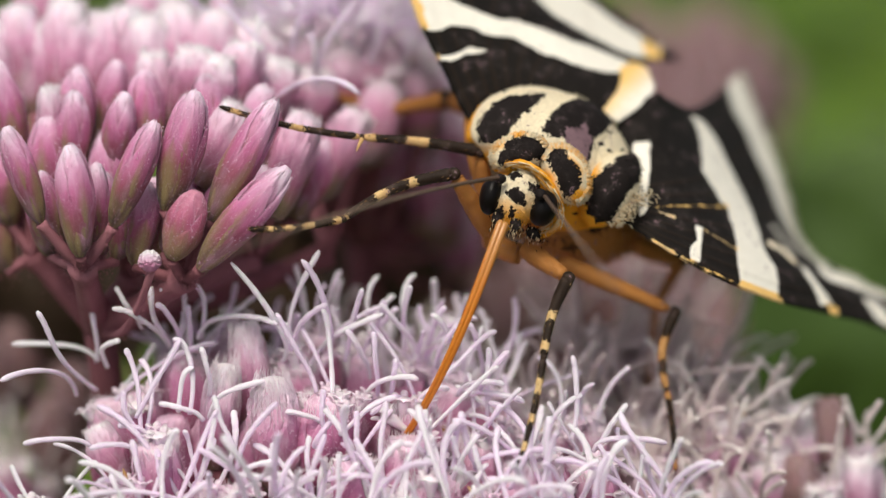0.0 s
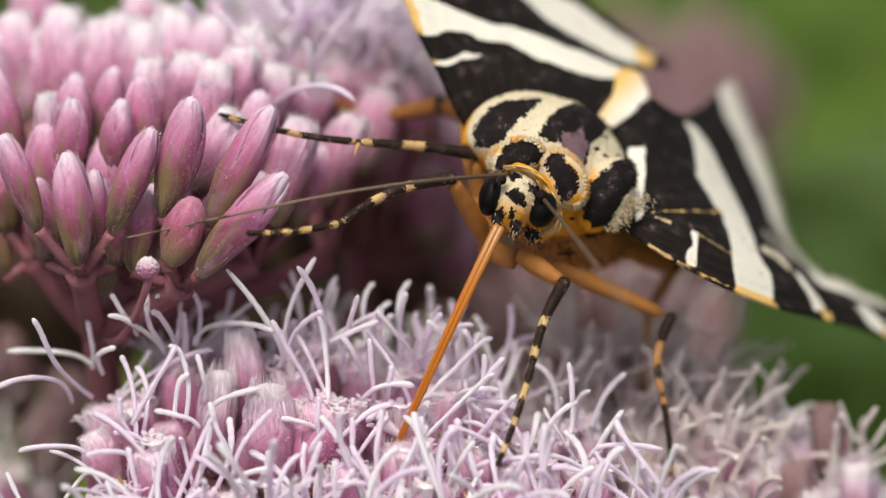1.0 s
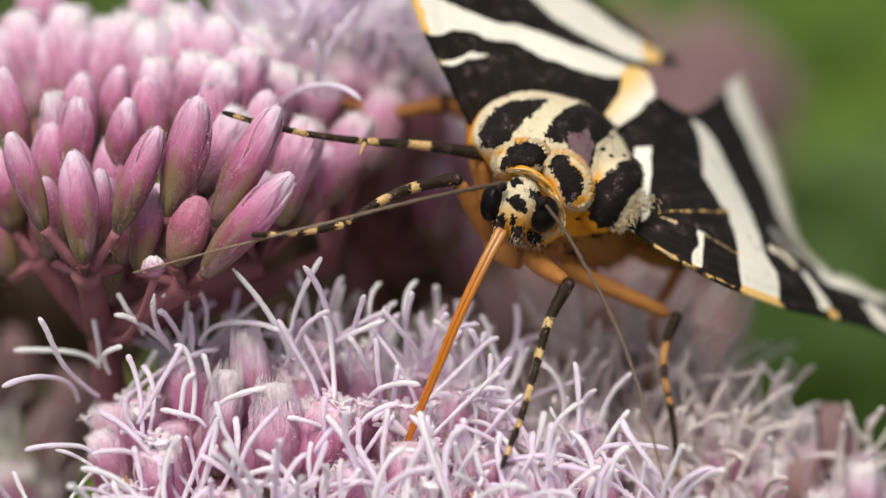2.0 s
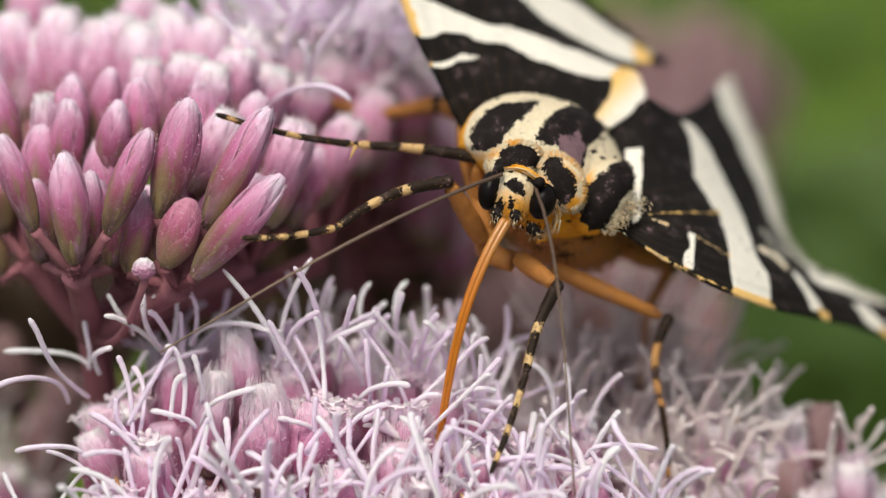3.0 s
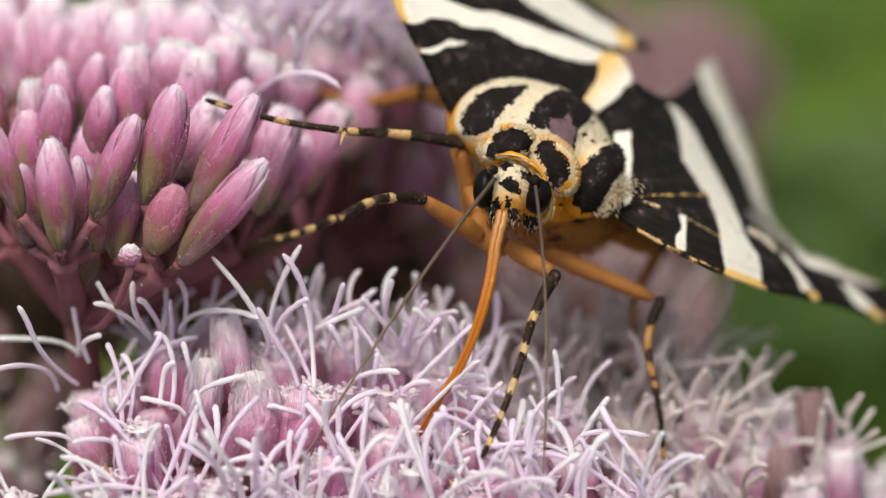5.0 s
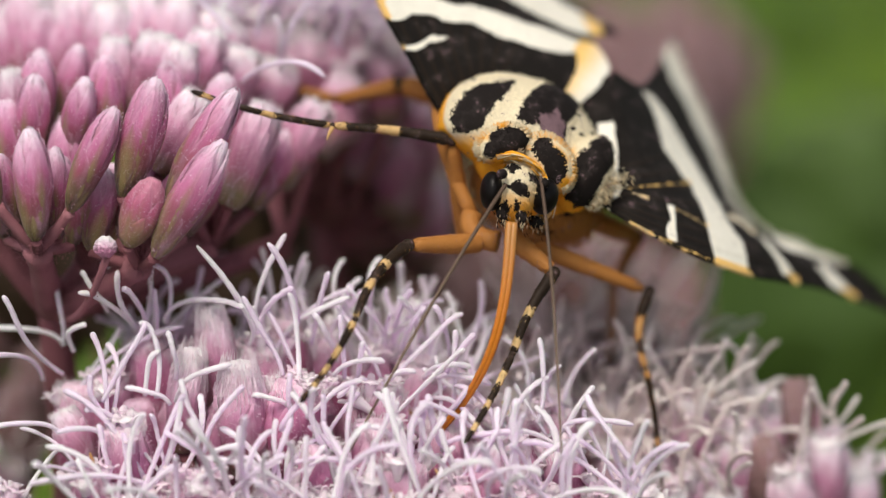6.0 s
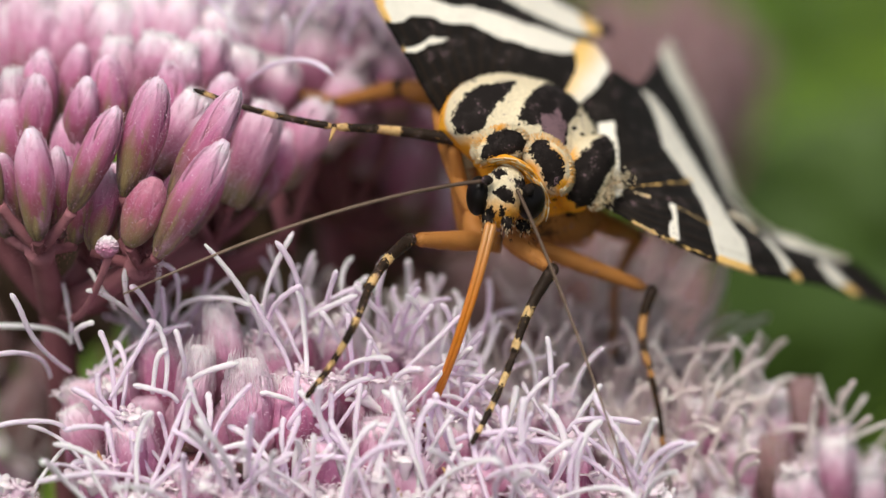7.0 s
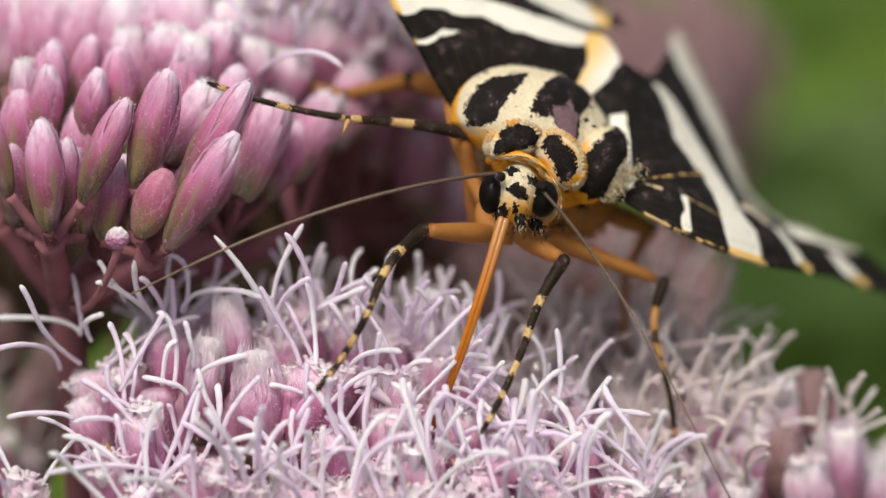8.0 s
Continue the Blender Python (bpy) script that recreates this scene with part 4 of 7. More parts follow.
far_bloom.floret((1.04, 19.00, -6.61), lean(), 2.3, 4.6, 5, 4, kind="pale")
far_bloom.floret((-1.28, 20.00, -6.07), lean(), 2.3, 4.6, 5, 4, kind="pale")
far_bloom.floret((-3.58, 19.00, -5.45), lean(), 2.3, 4.6, 5, 4, kind="pale")
far_bloom.floret((-5.85, 18.00, -5.13), lean(), 2.3, 4.6, 5, 4, kind="pale")
far_bloom.floret((6.89, 14.50, -5.70), lean(), 2.2, 4.6, 6, 3, reach=1.2, kind="dull")
far_bloom.floret((8.31, 17.50, -5.68), lean(), 2.2, 4.6, 6, 3, reach=1.2, kind="dull")
far_bloom.floret((9.48, 15.50, -6.02), lean(), 2.2, 4.6, 6, 3, reach=1.2, kind="dull")
far_bloom.floret((11.10, 18.50, -5.87), lean(), 2.2, 4.6, 6, 3, reach=1.2, kind="dull")
far_bloom.floret((12.23, 16.50, -6.20), lean(), 2.2, 4.6, 6, 3, reach=1.2, kind="dull")
far_bloom.floret((13.46, 17.50, -6.68), lean(), 2.2, 4.6, 6, 3, reach=1.2, kind="dull")
far_bloom.floret((6.49, 25.50, -4.37), lean(), 2.2, 4.6, 6, 3, reach=1.2, kind="dull")
far_bloom.floret((9.49, 25.50, -4.67), lean(), 2.2, 4.6, 6, 3, reach=1.2, kind="dull")
far_bloom.floret((12.19, 25.50, -4.96), lean(), 2.2, 4.6, 6, 3, reach=1.2, kind="dull")
far_bloom.floret((9.57, 8.00, -9.79), lean(), 2.2, 4.6, 6, 4, kind="pale")
far_bloom.floret((10.71, 7.00, -10.92), lean(), 2.2, 4.6, 6, 4, kind="pale")
far_bloom.floret((12.34, 9.00, -9.72), lean(), 2.2, 4.6, 6, 4, kind="pale")
far_bloom.floret((13.61, 8.00, -11.00), lean(), 2.2, 4.6, 6, 4, kind="pale")
far_bloom.floret((15.42, 10.00, -10.11), lean(), 2.2, 4.6, 6, 4, kind="pale")
far_bloom.floret((12.10, 6.00, -11.97), lean(), 2.2, 4.6, 6, 4, kind="pale")
far_bloom.floret((14.85, 7.00, -12.31), lean(), 2.2, 4.6, 6, 4, kind="pale")
far_bloom.floret((17.17, 11.00, -7.87), lean(), 2.2, 4.6, 1, 3, kind="furry")
far_bloom.floret((20.14, 10.00, -9.78), lean(), 2.4, 4.6, 3, 5, kind="pale")
far_bloom.floret((18.04, 8.00, -11.13), lean(), 2.4, 4.6, 3, 5, kind="pale")
far_bloom.floret((15.73, 9.00, -9.45), lean(), 2.4, 4.6, 3, 5, kind="pale")
far_bloom.floret((21.70, 12.00, -11.29), lean(), 2.4, 4.6, 3, 5, kind="pale")
far_bloom.bud((18.68, 11.00, -7.10), (19.12, 11.00, -11.22), 1.75, "dull")
far_bloom.bud((16.94, 9.00, -9.72), (17.08, 9.00, -13.24), 2.2, "dull")
REAR = far_bloom.floret((13.43, 9.00, -7.96), lean(), 2.4, 4.6, 2, 4, kind="pale")
far_bloom.style(REAR, (12.48, 9.00, -7.96), (13.12, 8.60, -6.99), (13.44, 8.20, -6.03), (13.59, 7.80, -5.34))
far_bloom.style(REAR, (13.43, 9.00, -7.82), (14.07, 8.60, -6.99), (14.78, 8.20, -6.03), (15.20, 7.80, -5.13))
far_bloom.style(REAR, (15.46, 9.00, -7.01), (15.60, 8.60, -6.45), (15.80, 8.20, -5.98), (16.03, 7.80, -5.48))
far_bloom.style(REAR, (11.80, 9.00, -5.98), (12.99, 8.60, -5.78), (14.03, 8.20, -5.63), (14.93, 7.80, -5.56))
far_bloom.style(REAR, (20.00, 9.00, -8.91), (19.65, 8.60, -8.29), (19.31, 8.20, -7.86), (19.04, 7.80, -7.55))
far_bloom.style(REAR, (20.00, 9.00, -8.91), (20.27, 8.60, -8.29), (20.54, 8.20, -7.78), (20.78, 7.80, -7.22))
far_bloom.style(REAR, (20.60, 9.00, -9.99), (20.95, 8.60, -9.56), (21.24, 8.20, -9.21), (21.56, 7.80, -8.97))
far_bloom.style(REAR, (11.53, 9.00, -7.42), (11.26, 8.60, -6.45), (11.34, 8.20, -5.36), (11.57, 7.80, -4.48))
far_bloom.style(REAR, (12.07, 9.00, -7.55), (12.23, 8.60, -6.72), (11.74, 8.20, -6.03), (11.04, 7.80, -5.34))
far_bloom.style(REAR, (10.31, 9.00, -6.74), (10.56, 8.60, -5.64), (10.26, 8.20, -4.82), (9.64, 7.80, -4.27))
far_bloom.style(REAR, (14.37, 9.00, -8.63), (15.55, 8.60, -8.21), (16.32, 8.20, -8.00), (16.94, 7.80, -7.98))
far_bloom.bud((18.69, 17.00, -8.66), (18.12, 17.00, -12.51), 2.0, "red")
far_bloom.bud((19.81, 18.00, -8.43), (19.67, 18.00, -12.01), 2.1, "red")
far_bloom.bud((16.87, 16.00, -9.17), (16.59, 16.00, -12.71), 2.3, "dull")
far_bloom.bud((17.78, 14.00, -10.45), (17.22, 14.00, -14.23), 2.4, "dull")
far_bloom.bud((15.62, 12.00, -10.73), (15.62, 12.00, -14.32), 2.4, "dull")
far_bloom.stem((0.06, 0.07, 0.0), 0.9)

# heads still farther off
top_bloom = Head((-4.28, 24.00, 0.62), "soft pale open flower head behind the buds")
TOP_CUPS = []
for top in [(-7.52, 17.00, 10.86), (-5.28, 18.00, 9.92), (-3.00, 19.00, 10.41), (-6.50, 20.00, 12.51), (-4.21, 21.00, 12.73), (-1.88, 22.00, 11.78), (-1.28, 20.00, 9.32), (-8.82, 20.00, 13.09), (-5.10, 21.00, 7.44), (-2.42, 19.00, 7.24), (-7.10, 14.00, 11.49), (-5.42, 14.00, 10.79), (-3.49, 15.00, 11.28), (-1.81, 16.00, 9.94), (-8.78, 14.00, 10.65), (-3.77, 15.00, 8.75)]:
    TOP_CUPS.append(top_bloom.floret(top, (rng_f.uniform(-0.2, 0.2), 0.3, -1), 3.1, 4.6, 7, 14, reach=1.35, kind="furry"))
for top in [(-9.34, 24.00, 10.74), (-7.90, 25.00, 10.21), (-6.44, 26.00, 10.57), (-4.97, 27.00, 10.18), (-3.45, 27.00, 10.48), (-1.95, 28.00, 10.09), (-8.40, 23.00, 8.90), (-6.67, 24.00, 8.66), (-4.91, 25.00, 8.41), (-3.13, 26.00, 8.46), (-1.34, 28.00, 8.41), (-0.43, 30.00, 9.90), (-10.18, 28.00, 12.22)]:
    top_bloom.floret(top, (rng_f.uniform(-0.2, 0.2), 0.3, -1), 3.1, 4.6, 7, 12, reach=1.2, kind="furry")
top_bloom.style(TOP_CUPS[4], (-8.50, 9.00, 6.66), (-7.45, 7.00, 7.77), (-5.51, 5.00, 8.72), (-3.89, 4.50, 7.17))
top_bloom.style(TOP_CUPS[4], (-6.29, 12.00, 6.93), (-6.32, 10.00, 8.75), (-5.79, 9.00, 9.50), (-6.47, 9.00, 10.37))
top_bloom.style(TOP_CUPS[0], (-6.29, 12.00, 7.48), (-6.21, 10.00, 9.29), (-5.39, 9.00, 10.31), (-4.10, 8.50, 11.84))
top_bloom.style(TOP_CUPS[0], (-7.38, 11.00, 9.49), (-7.19, 10.00, 10.65), (-6.78, 10.00, 11.33), (-6.43, 10.00, 12.56))
top_bloom.style(TOP_CUPS[4], (-8.44, 8.00, 9.44), (-9.25, 8.00, 10.38), (-10.06, 8.00, 11.32), (-10.73, 8.00, 11.72))
top_bloom.style(TOP_CUPS[2], (-3.47, 14.00, 8.98), (-3.11, 13.00, 10.59), (-3.22, 13.00, 11.70), (-2.61, 13.00, 12.81))
top_bloom.style(TOP_CUPS[0], (-9.10, 10.00, 8.47), (-8.91, 9.00, 9.50), (-9.04, 9.00, 10.31), (-8.72, 9.00, 11.18))
top_bloom.style(TOP_CUPS[1], (-4.87, 14.00, 8.98), (-5.11, 13.00, 10.03), (-4.00, 13.00, 10.86), (-3.72, 13.00, 11.98))
top_bloom.style(TOP_CUPS[2], (-1.67, 16.00, 9.37), (-1.80, 15.00, 10.72), (-2.36, 15.00, 11.57), (-2.03, 15.00, 12.69))
for top in [(0.48, 24.00, 7.47), (0.03, 26.00, 5.15), (-0.71, 22.00, 5.91), (0.94, 28.00, 3.38), (-0.26, 22.00, 8.26)]:
    top_bloom.bud(top, V3(*top) + V3(0, 1, -5), 2.8, "pale")
top_bloom.stem((-0.01, 0.09, 0.0), 0.9)
side_bloom = Head((-21.60, 20.00, -16.23), "pale flower head low behind, out of focus")
side_bloom.styles = OLD_STYLES
for top in [(-22.75, 22.00, -11.14), (-21.24, 24.00, -12.46), (-24.81, 26.00, -10.81)]:
    side_bloom.floret(top, (rng_f.uniform(-0.2, 0.2), 0.3, -1), 2.4, 4.6, 5, 4, reach=0.9)
for top in [(-24.81, 26.00, -4.79), (-20.77, 25.00, -7.75), (-20.23, 28.00, -6.06), (-23.24, 30.00, -3.67), (-26.01, 30.00, -2.43)]:
    side_bloom.bud(top, V3(*top) + V3(0.3, 1, -5), 2.8, "dull")
side_bloom.stem((-0.05, 0.09, 0.0), 0.8)
dusk_bloom = Head((16.14, 60.00, -9.37), "brown-pink flower head far behind, shade partly put into its colour")
for top in [(12.94, 50.00, -1.00), (15.16, 52.00, -2.05), (17.07, 54.00, -2.77), (14.16, 48.00, -4.05), (12.25, 50.00, -4.09), (16.03, 50.00, -5.13), (10.64, 52.00, -2.75), (8.99, 54.00, -1.37), (6.18, 54.00, -2.77), (4.12, 56.00, -1.38), (5.09, 40.00, -0.95), (7.45, 42.00, -0.79), (3.13, 40.00, -2.25), (10.63, 40.00, -1.11), (9.43, 42.00, 0.36), (-7.60, 64.00, 2.60), (-4.40, 66.00, 3.40), (-1.30, 64.00, 2.20), (1.60, 66.00, 3.10), (-5.80, 62.00, -0.60), (-2.60, 64.00, -0.20), (0.40, 62.00, -1.00), (3.30, 64.00, 0.40)]:
    dusk_bloom.bud(V3(*top) + V3(rng_f.uniform(-1, 1), 0, 1), V3(*top) + V3(0, 1, -6), 3.2, "dull")
dusk_bloom.stem((0.05, 0.12, 0.0), 0.9)
high_bloom = Head((17.34, 80.00, 4.42), "dull brown-pink flower head far behind the wings")
for top in [(16.60, 92.00, 15.98), (19.71, 94.00, 14.84), (22.01, 96.00, 13.26), (17.15, 88.00, 11.99), (23.68, 100.00, 16.52), (19.61, 98.00, 18.11), (20.80, 92.00, 10.11), (14.51, 92.00, 13.88), (26.25, 108.00, 14.38), (14.81, 104.00, 18.56), (24.91, 108.00, 9.90)]:
    high_bloom.bud(V3(*top) + V3(rng_f.uniform(-1, 1), 0, 1), V3(*top) + V3(0, 1, -6), 3.8, "dull")
high_bloom.stem((0.06, 0.16, 0.0), 0.9)


# ---- the moth: a tiger moth with black and cream wings, feeding ----
HUB = V3(*(5.26, 4.00, 4.74))
moth = tagged(empty("moth", SITE @ Matrix.Translation(Vector(HUB) * MM)), "black and cream striped tiger moth with orange legs, feeding", "moth")


def moth_part(name, geo, material, parent=None, label=""):
    return part(name, geo, material, parent or moth, label, HUB)


def flow(points, n):
    """n + 1 points along a smooth curve through these points."""
    p = np.asarray(points, float)
    q = np.vstack([2 * p[0] - p[1], p, 2 * p[-1] - p[-2]])
    out = []
    for t in np.linspace(0, len(p) - 1, n + 1):
        i = min(int(t), len(p) - 2)
        f = t - i
        a, b, c, d = q[i:i + 4]
        out.append(0.5 * (2 * b + (c - a) * f + (2 * a - 5 * b + 4 * c - d) * f * f + (3 * b - a - 3 * c + d) * f ** 3))
    return np.array(out)


def within(x, z, outline):
    """Signed distance to a closed outline in the plane, above zero inside."""
    inside = np.zeros(np.shape(x), bool)
    for (ax, az), (bx, bz) in zip(outline, outline[1:] + outline[:1]):
        cross = (az > z) != (bz > z)
        inside ^= cross & (x < ax + (z - az) * (bx - ax) / ((bz - az) if abs(bz - az) > 1e-9 else 1e-9))
    gap = path_gap(x, z, outline + outline[:1])
    return np.where(inside, gap, -gap)


def patch(outline, heat):
    return lambda x, z: within(x, z, outline), heat


def stroke(line, width, heat):
    return lambda x, z: width / 2 - path_gap(x, z, line), heat


def wing_sheet(rows, marks, n=170, m=120, thick=0.13):
    """A wing through rows of points from the leading to the inner edge, root to margin; marks: pale patches."""
    lines = [flow(r, n) for r in rows]
    grid = np.array([flow([r[i] for r in lines], m) for i in range(n + 1)])
    du, dv = np.gradient(grid, axis=0), np.gradient(grid, axis=1)
    nor = np.cross(du, dv)
    nor /= np.linalg.norm(nor, axis=2, keepdims=True) + 1e-9
    if nor[..., 1].mean() > 0:
        nor = -nor
    tt = np.linspace(0, 1, m + 1)[None, :]
    ss = np.linspace(0, 1, n + 1)[:, None]
    vein = sum(np.exp(-((tt - k * (0.35 + 0.65 * ss)) / 0.011) ** 2) for k in (0.06, 0.16, 0.27, 0.38, 0.5, 0.62, 0.75, 0.88))
    pleat = sum(np.sin(math.pi * np.clip((tt / (0.35 + 0.65 * ss) - a) / (b - a), 0, 1)) ** 2 for a, b in ((0.06, 0.16), (0.27, 0.38), (0.5, 0.62), (0.75, 0.88)))
    grid = grid + nor * (0.022 * vein - 0.025 * pleat * ss + 0.06 * np.sin(ss * 7 + tt * 9) * ss)[..., None]
    edge = np.array([noise.noise((k * 0.21, 3.0, 1.0)) for k in range(m + 1)])
    grid[-1] += du[-1] / np.linalg.norm(du[-1], axis=1, keepdims=True) * edge[:, None] * 0.25
    top, low = grid.reshape(-1, 3), (grid - nor * thick).reshape(-1, 3)
    x, z = top[:, 0], top[:, 2]
    band, warm = np.full(len(top), -9.0), np.zeros(len(top))
    for gap, heat in marks:
        d = gap(x, z)
        warm = np.where(d > -0.12, heat(x, z) if callable(heat) else heat, warm)
        band = np.maximum(band, d)
    rib = np.broadcast_to(vein, grid.shape[:2]).reshape(-1)
    k = m + 1
    fs = [(i * k + j, i * k + j + 1, (i + 1) * k + j + 1, (i + 1) * k + j) for i in range(n) for j in range(m)]
    N = len(top)
    fs += [tuple(N + q for q in reversed(f)) for f in fs]
    rim = [i * k for i in range(n + 1)] + [n * k + j for j in range(1, m + 1)] + [i * k + m for i in range(n - 1, -1, -1)] + [j for j in range(m - 1, 0, -1)]
    fs += [(a, b, b + N, a + N) for a, b in zip(rim, rim[1:] + rim[:1])]
    r = np.random.RandomState(8)
    fringe_at = np.array([n * k + j for j in range(m + 1) for _ in range(9)])
    way = du.reshape(-1, 3)[fringe_at] / np.linalg.norm(du.reshape(-1, 3)[fringe_at], axis=1, keepdims=True) + r.normal(size=(len(fringe_at), 3)) * 0.25
    fringe = hairs(top[fringe_at] + r.normal(size=(len(fringe_at), 3)) * 0.06, way, r.uniform(0.4, 0.85, len(fringe_at)), 0.04, {"band": band[fringe_at], "warm": 0.15})
    lead_at = np.array([i * k for i in range(4, n + 1) for _ in range(5)])
    way = -dv.reshape(-1, 3)[lead_at] / np.linalg.norm(dv.reshape(-1, 3)[lead_at], axis=1, keepdims=True) + 2.2 * du.reshape(-1, 3)[lead_at] / np.linalg.norm(du.reshape(-1, 3)[lead_at], axis=1, keepdims=True)
    lead = hairs(top[lead_at] + r.normal(size=(len(lead_at), 3)) * 0.03, way + r.normal(size=(len(lead_at), 3)) * 0.4, 0.2, 0.022, {"band": band[lead_at], "warm": 0.6})
    return (np.concatenate([top, low]), fs, {"band": np.concatenate([band, band]), "warm": np.concatenate([warm, warm]), "rib": np.concatenate([rib, rib])}), join(fringe, lead)


def add_wing(sheet, fringe):
    wing = moth_part("forewing", sheet, WING, label="black forewing with slanting cream stripes")
    tagged(part("fringe", fringe, WING, wing, "fine hair fringe", HUB), kind="stuff")


add_wing(*wing_sheet([
    [(1.74, 5.00, 5.30), (0.82, 5.00, 6.75), (0.03, 5.00, 8.46), (-0.63, 5.20, 9.79), (-1.16, 5.50, 11.00), (-1.65, 6.20, 12.51), (-2.53, 8.00, 15.35)],
    [(3.88, 6.20, 6.67), (3.22, 6.40, 8.01), (2.56, 6.80, 9.23), (2.17, 7.40, 10.47), (1.78, 8.40, 11.89), (1.66, 10.00, 13.65), (1.55, 12.00, 15.76)],
    [(5.75, 6.60, 6.69), (5.64, 7.00, 7.77), (5.48, 7.80, 8.89), (5.44, 9.00, 9.91), (5.49, 10.50, 10.96), (5.58, 13.00, 12.25), (5.69, 16.00, 13.91)],
    [(7.10, 7.00, 6.57), (7.46, 7.60, 7.40), (7.77, 8.60, 8.26), (8.12, 10.00, 8.96), (8.45, 12.00, 9.69), (8.72, 14.50, 10.55), (8.95, 17.00, 11.49)],
    [(8.32, 7.20, 6.04), (9.30, 8.00, 6.75), (10.15, 9.40, 7.63), (10.04, 11.00, 8.53), (9.89, 13.00, 9.14), (10.72, 15.00, 9.43), (11.57, 17.00, 9.61)],
], [
    patch([(-1.49, 12.23), (-0.64, 12.17), (0.43, 11.81), (1.64, 11.30), (2.58, 10.98), (3.81, 10.90), (5.46, 10.29), (7.27, 9.73), (9.02, 9.10), (8.58, 8.45), (7.46, 8.51), (6.08, 8.85), (4.59, 9.37), (3.33, 10.06), (2.30, 10.08), (1.23, 10.49), (0.43, 10.50), (-0.37, 10.20), (-1.22, 10.33)], 0.0),
    patch([(3.19, 13.22), (6.08, 12.97), (7.27, 12.53), (8.55, 11.53), (9.85, 10.79), (11.06, 10.01), (10.72, 9.43), (9.33, 9.53), (8.18, 9.92), (6.77, 10.63), (5.52, 11.28), (4.43, 12.27)], 0.12),
    patch([(10.12, 10.49), (11.06, 10.06), (10.82, 9.44), (10.11, 9.50)], 0.75),
    patch([(-0.21, 8.96), (0.42, 9.09), (1.22, 9.49), (2.08, 9.41), (1.76, 9.20), (1.09, 9.13), (0.42, 8.75), (-0.26, 8.78)], 0.0),
    stroke([(-1.65, 12.51), (-1.22, 11.14), (-1.00, 10.43)], 0.35, 0.95),
    patch([(8.60, 8.63), (9.34, 9.20), (9.96, 8.92), (10.51, 7.92), (10.03, 7.11), (8.96, 6.33), (8.45, 5.59), (7.32, 6.04), (7.65, 6.72), (8.23, 7.42), (8.49, 8.08)], lambda x, z: np.clip(0.95 - 0.75 * ((x - z) / 2.44 + 0.11), 0.12, 0.8)),
    patch([(-2.25, 14.78), (0.43, 13.86), (2.64, 13.84), (2.66, 14.55), (0.44, 14.59), (-2.26, 15.39)], 0.0),
]))
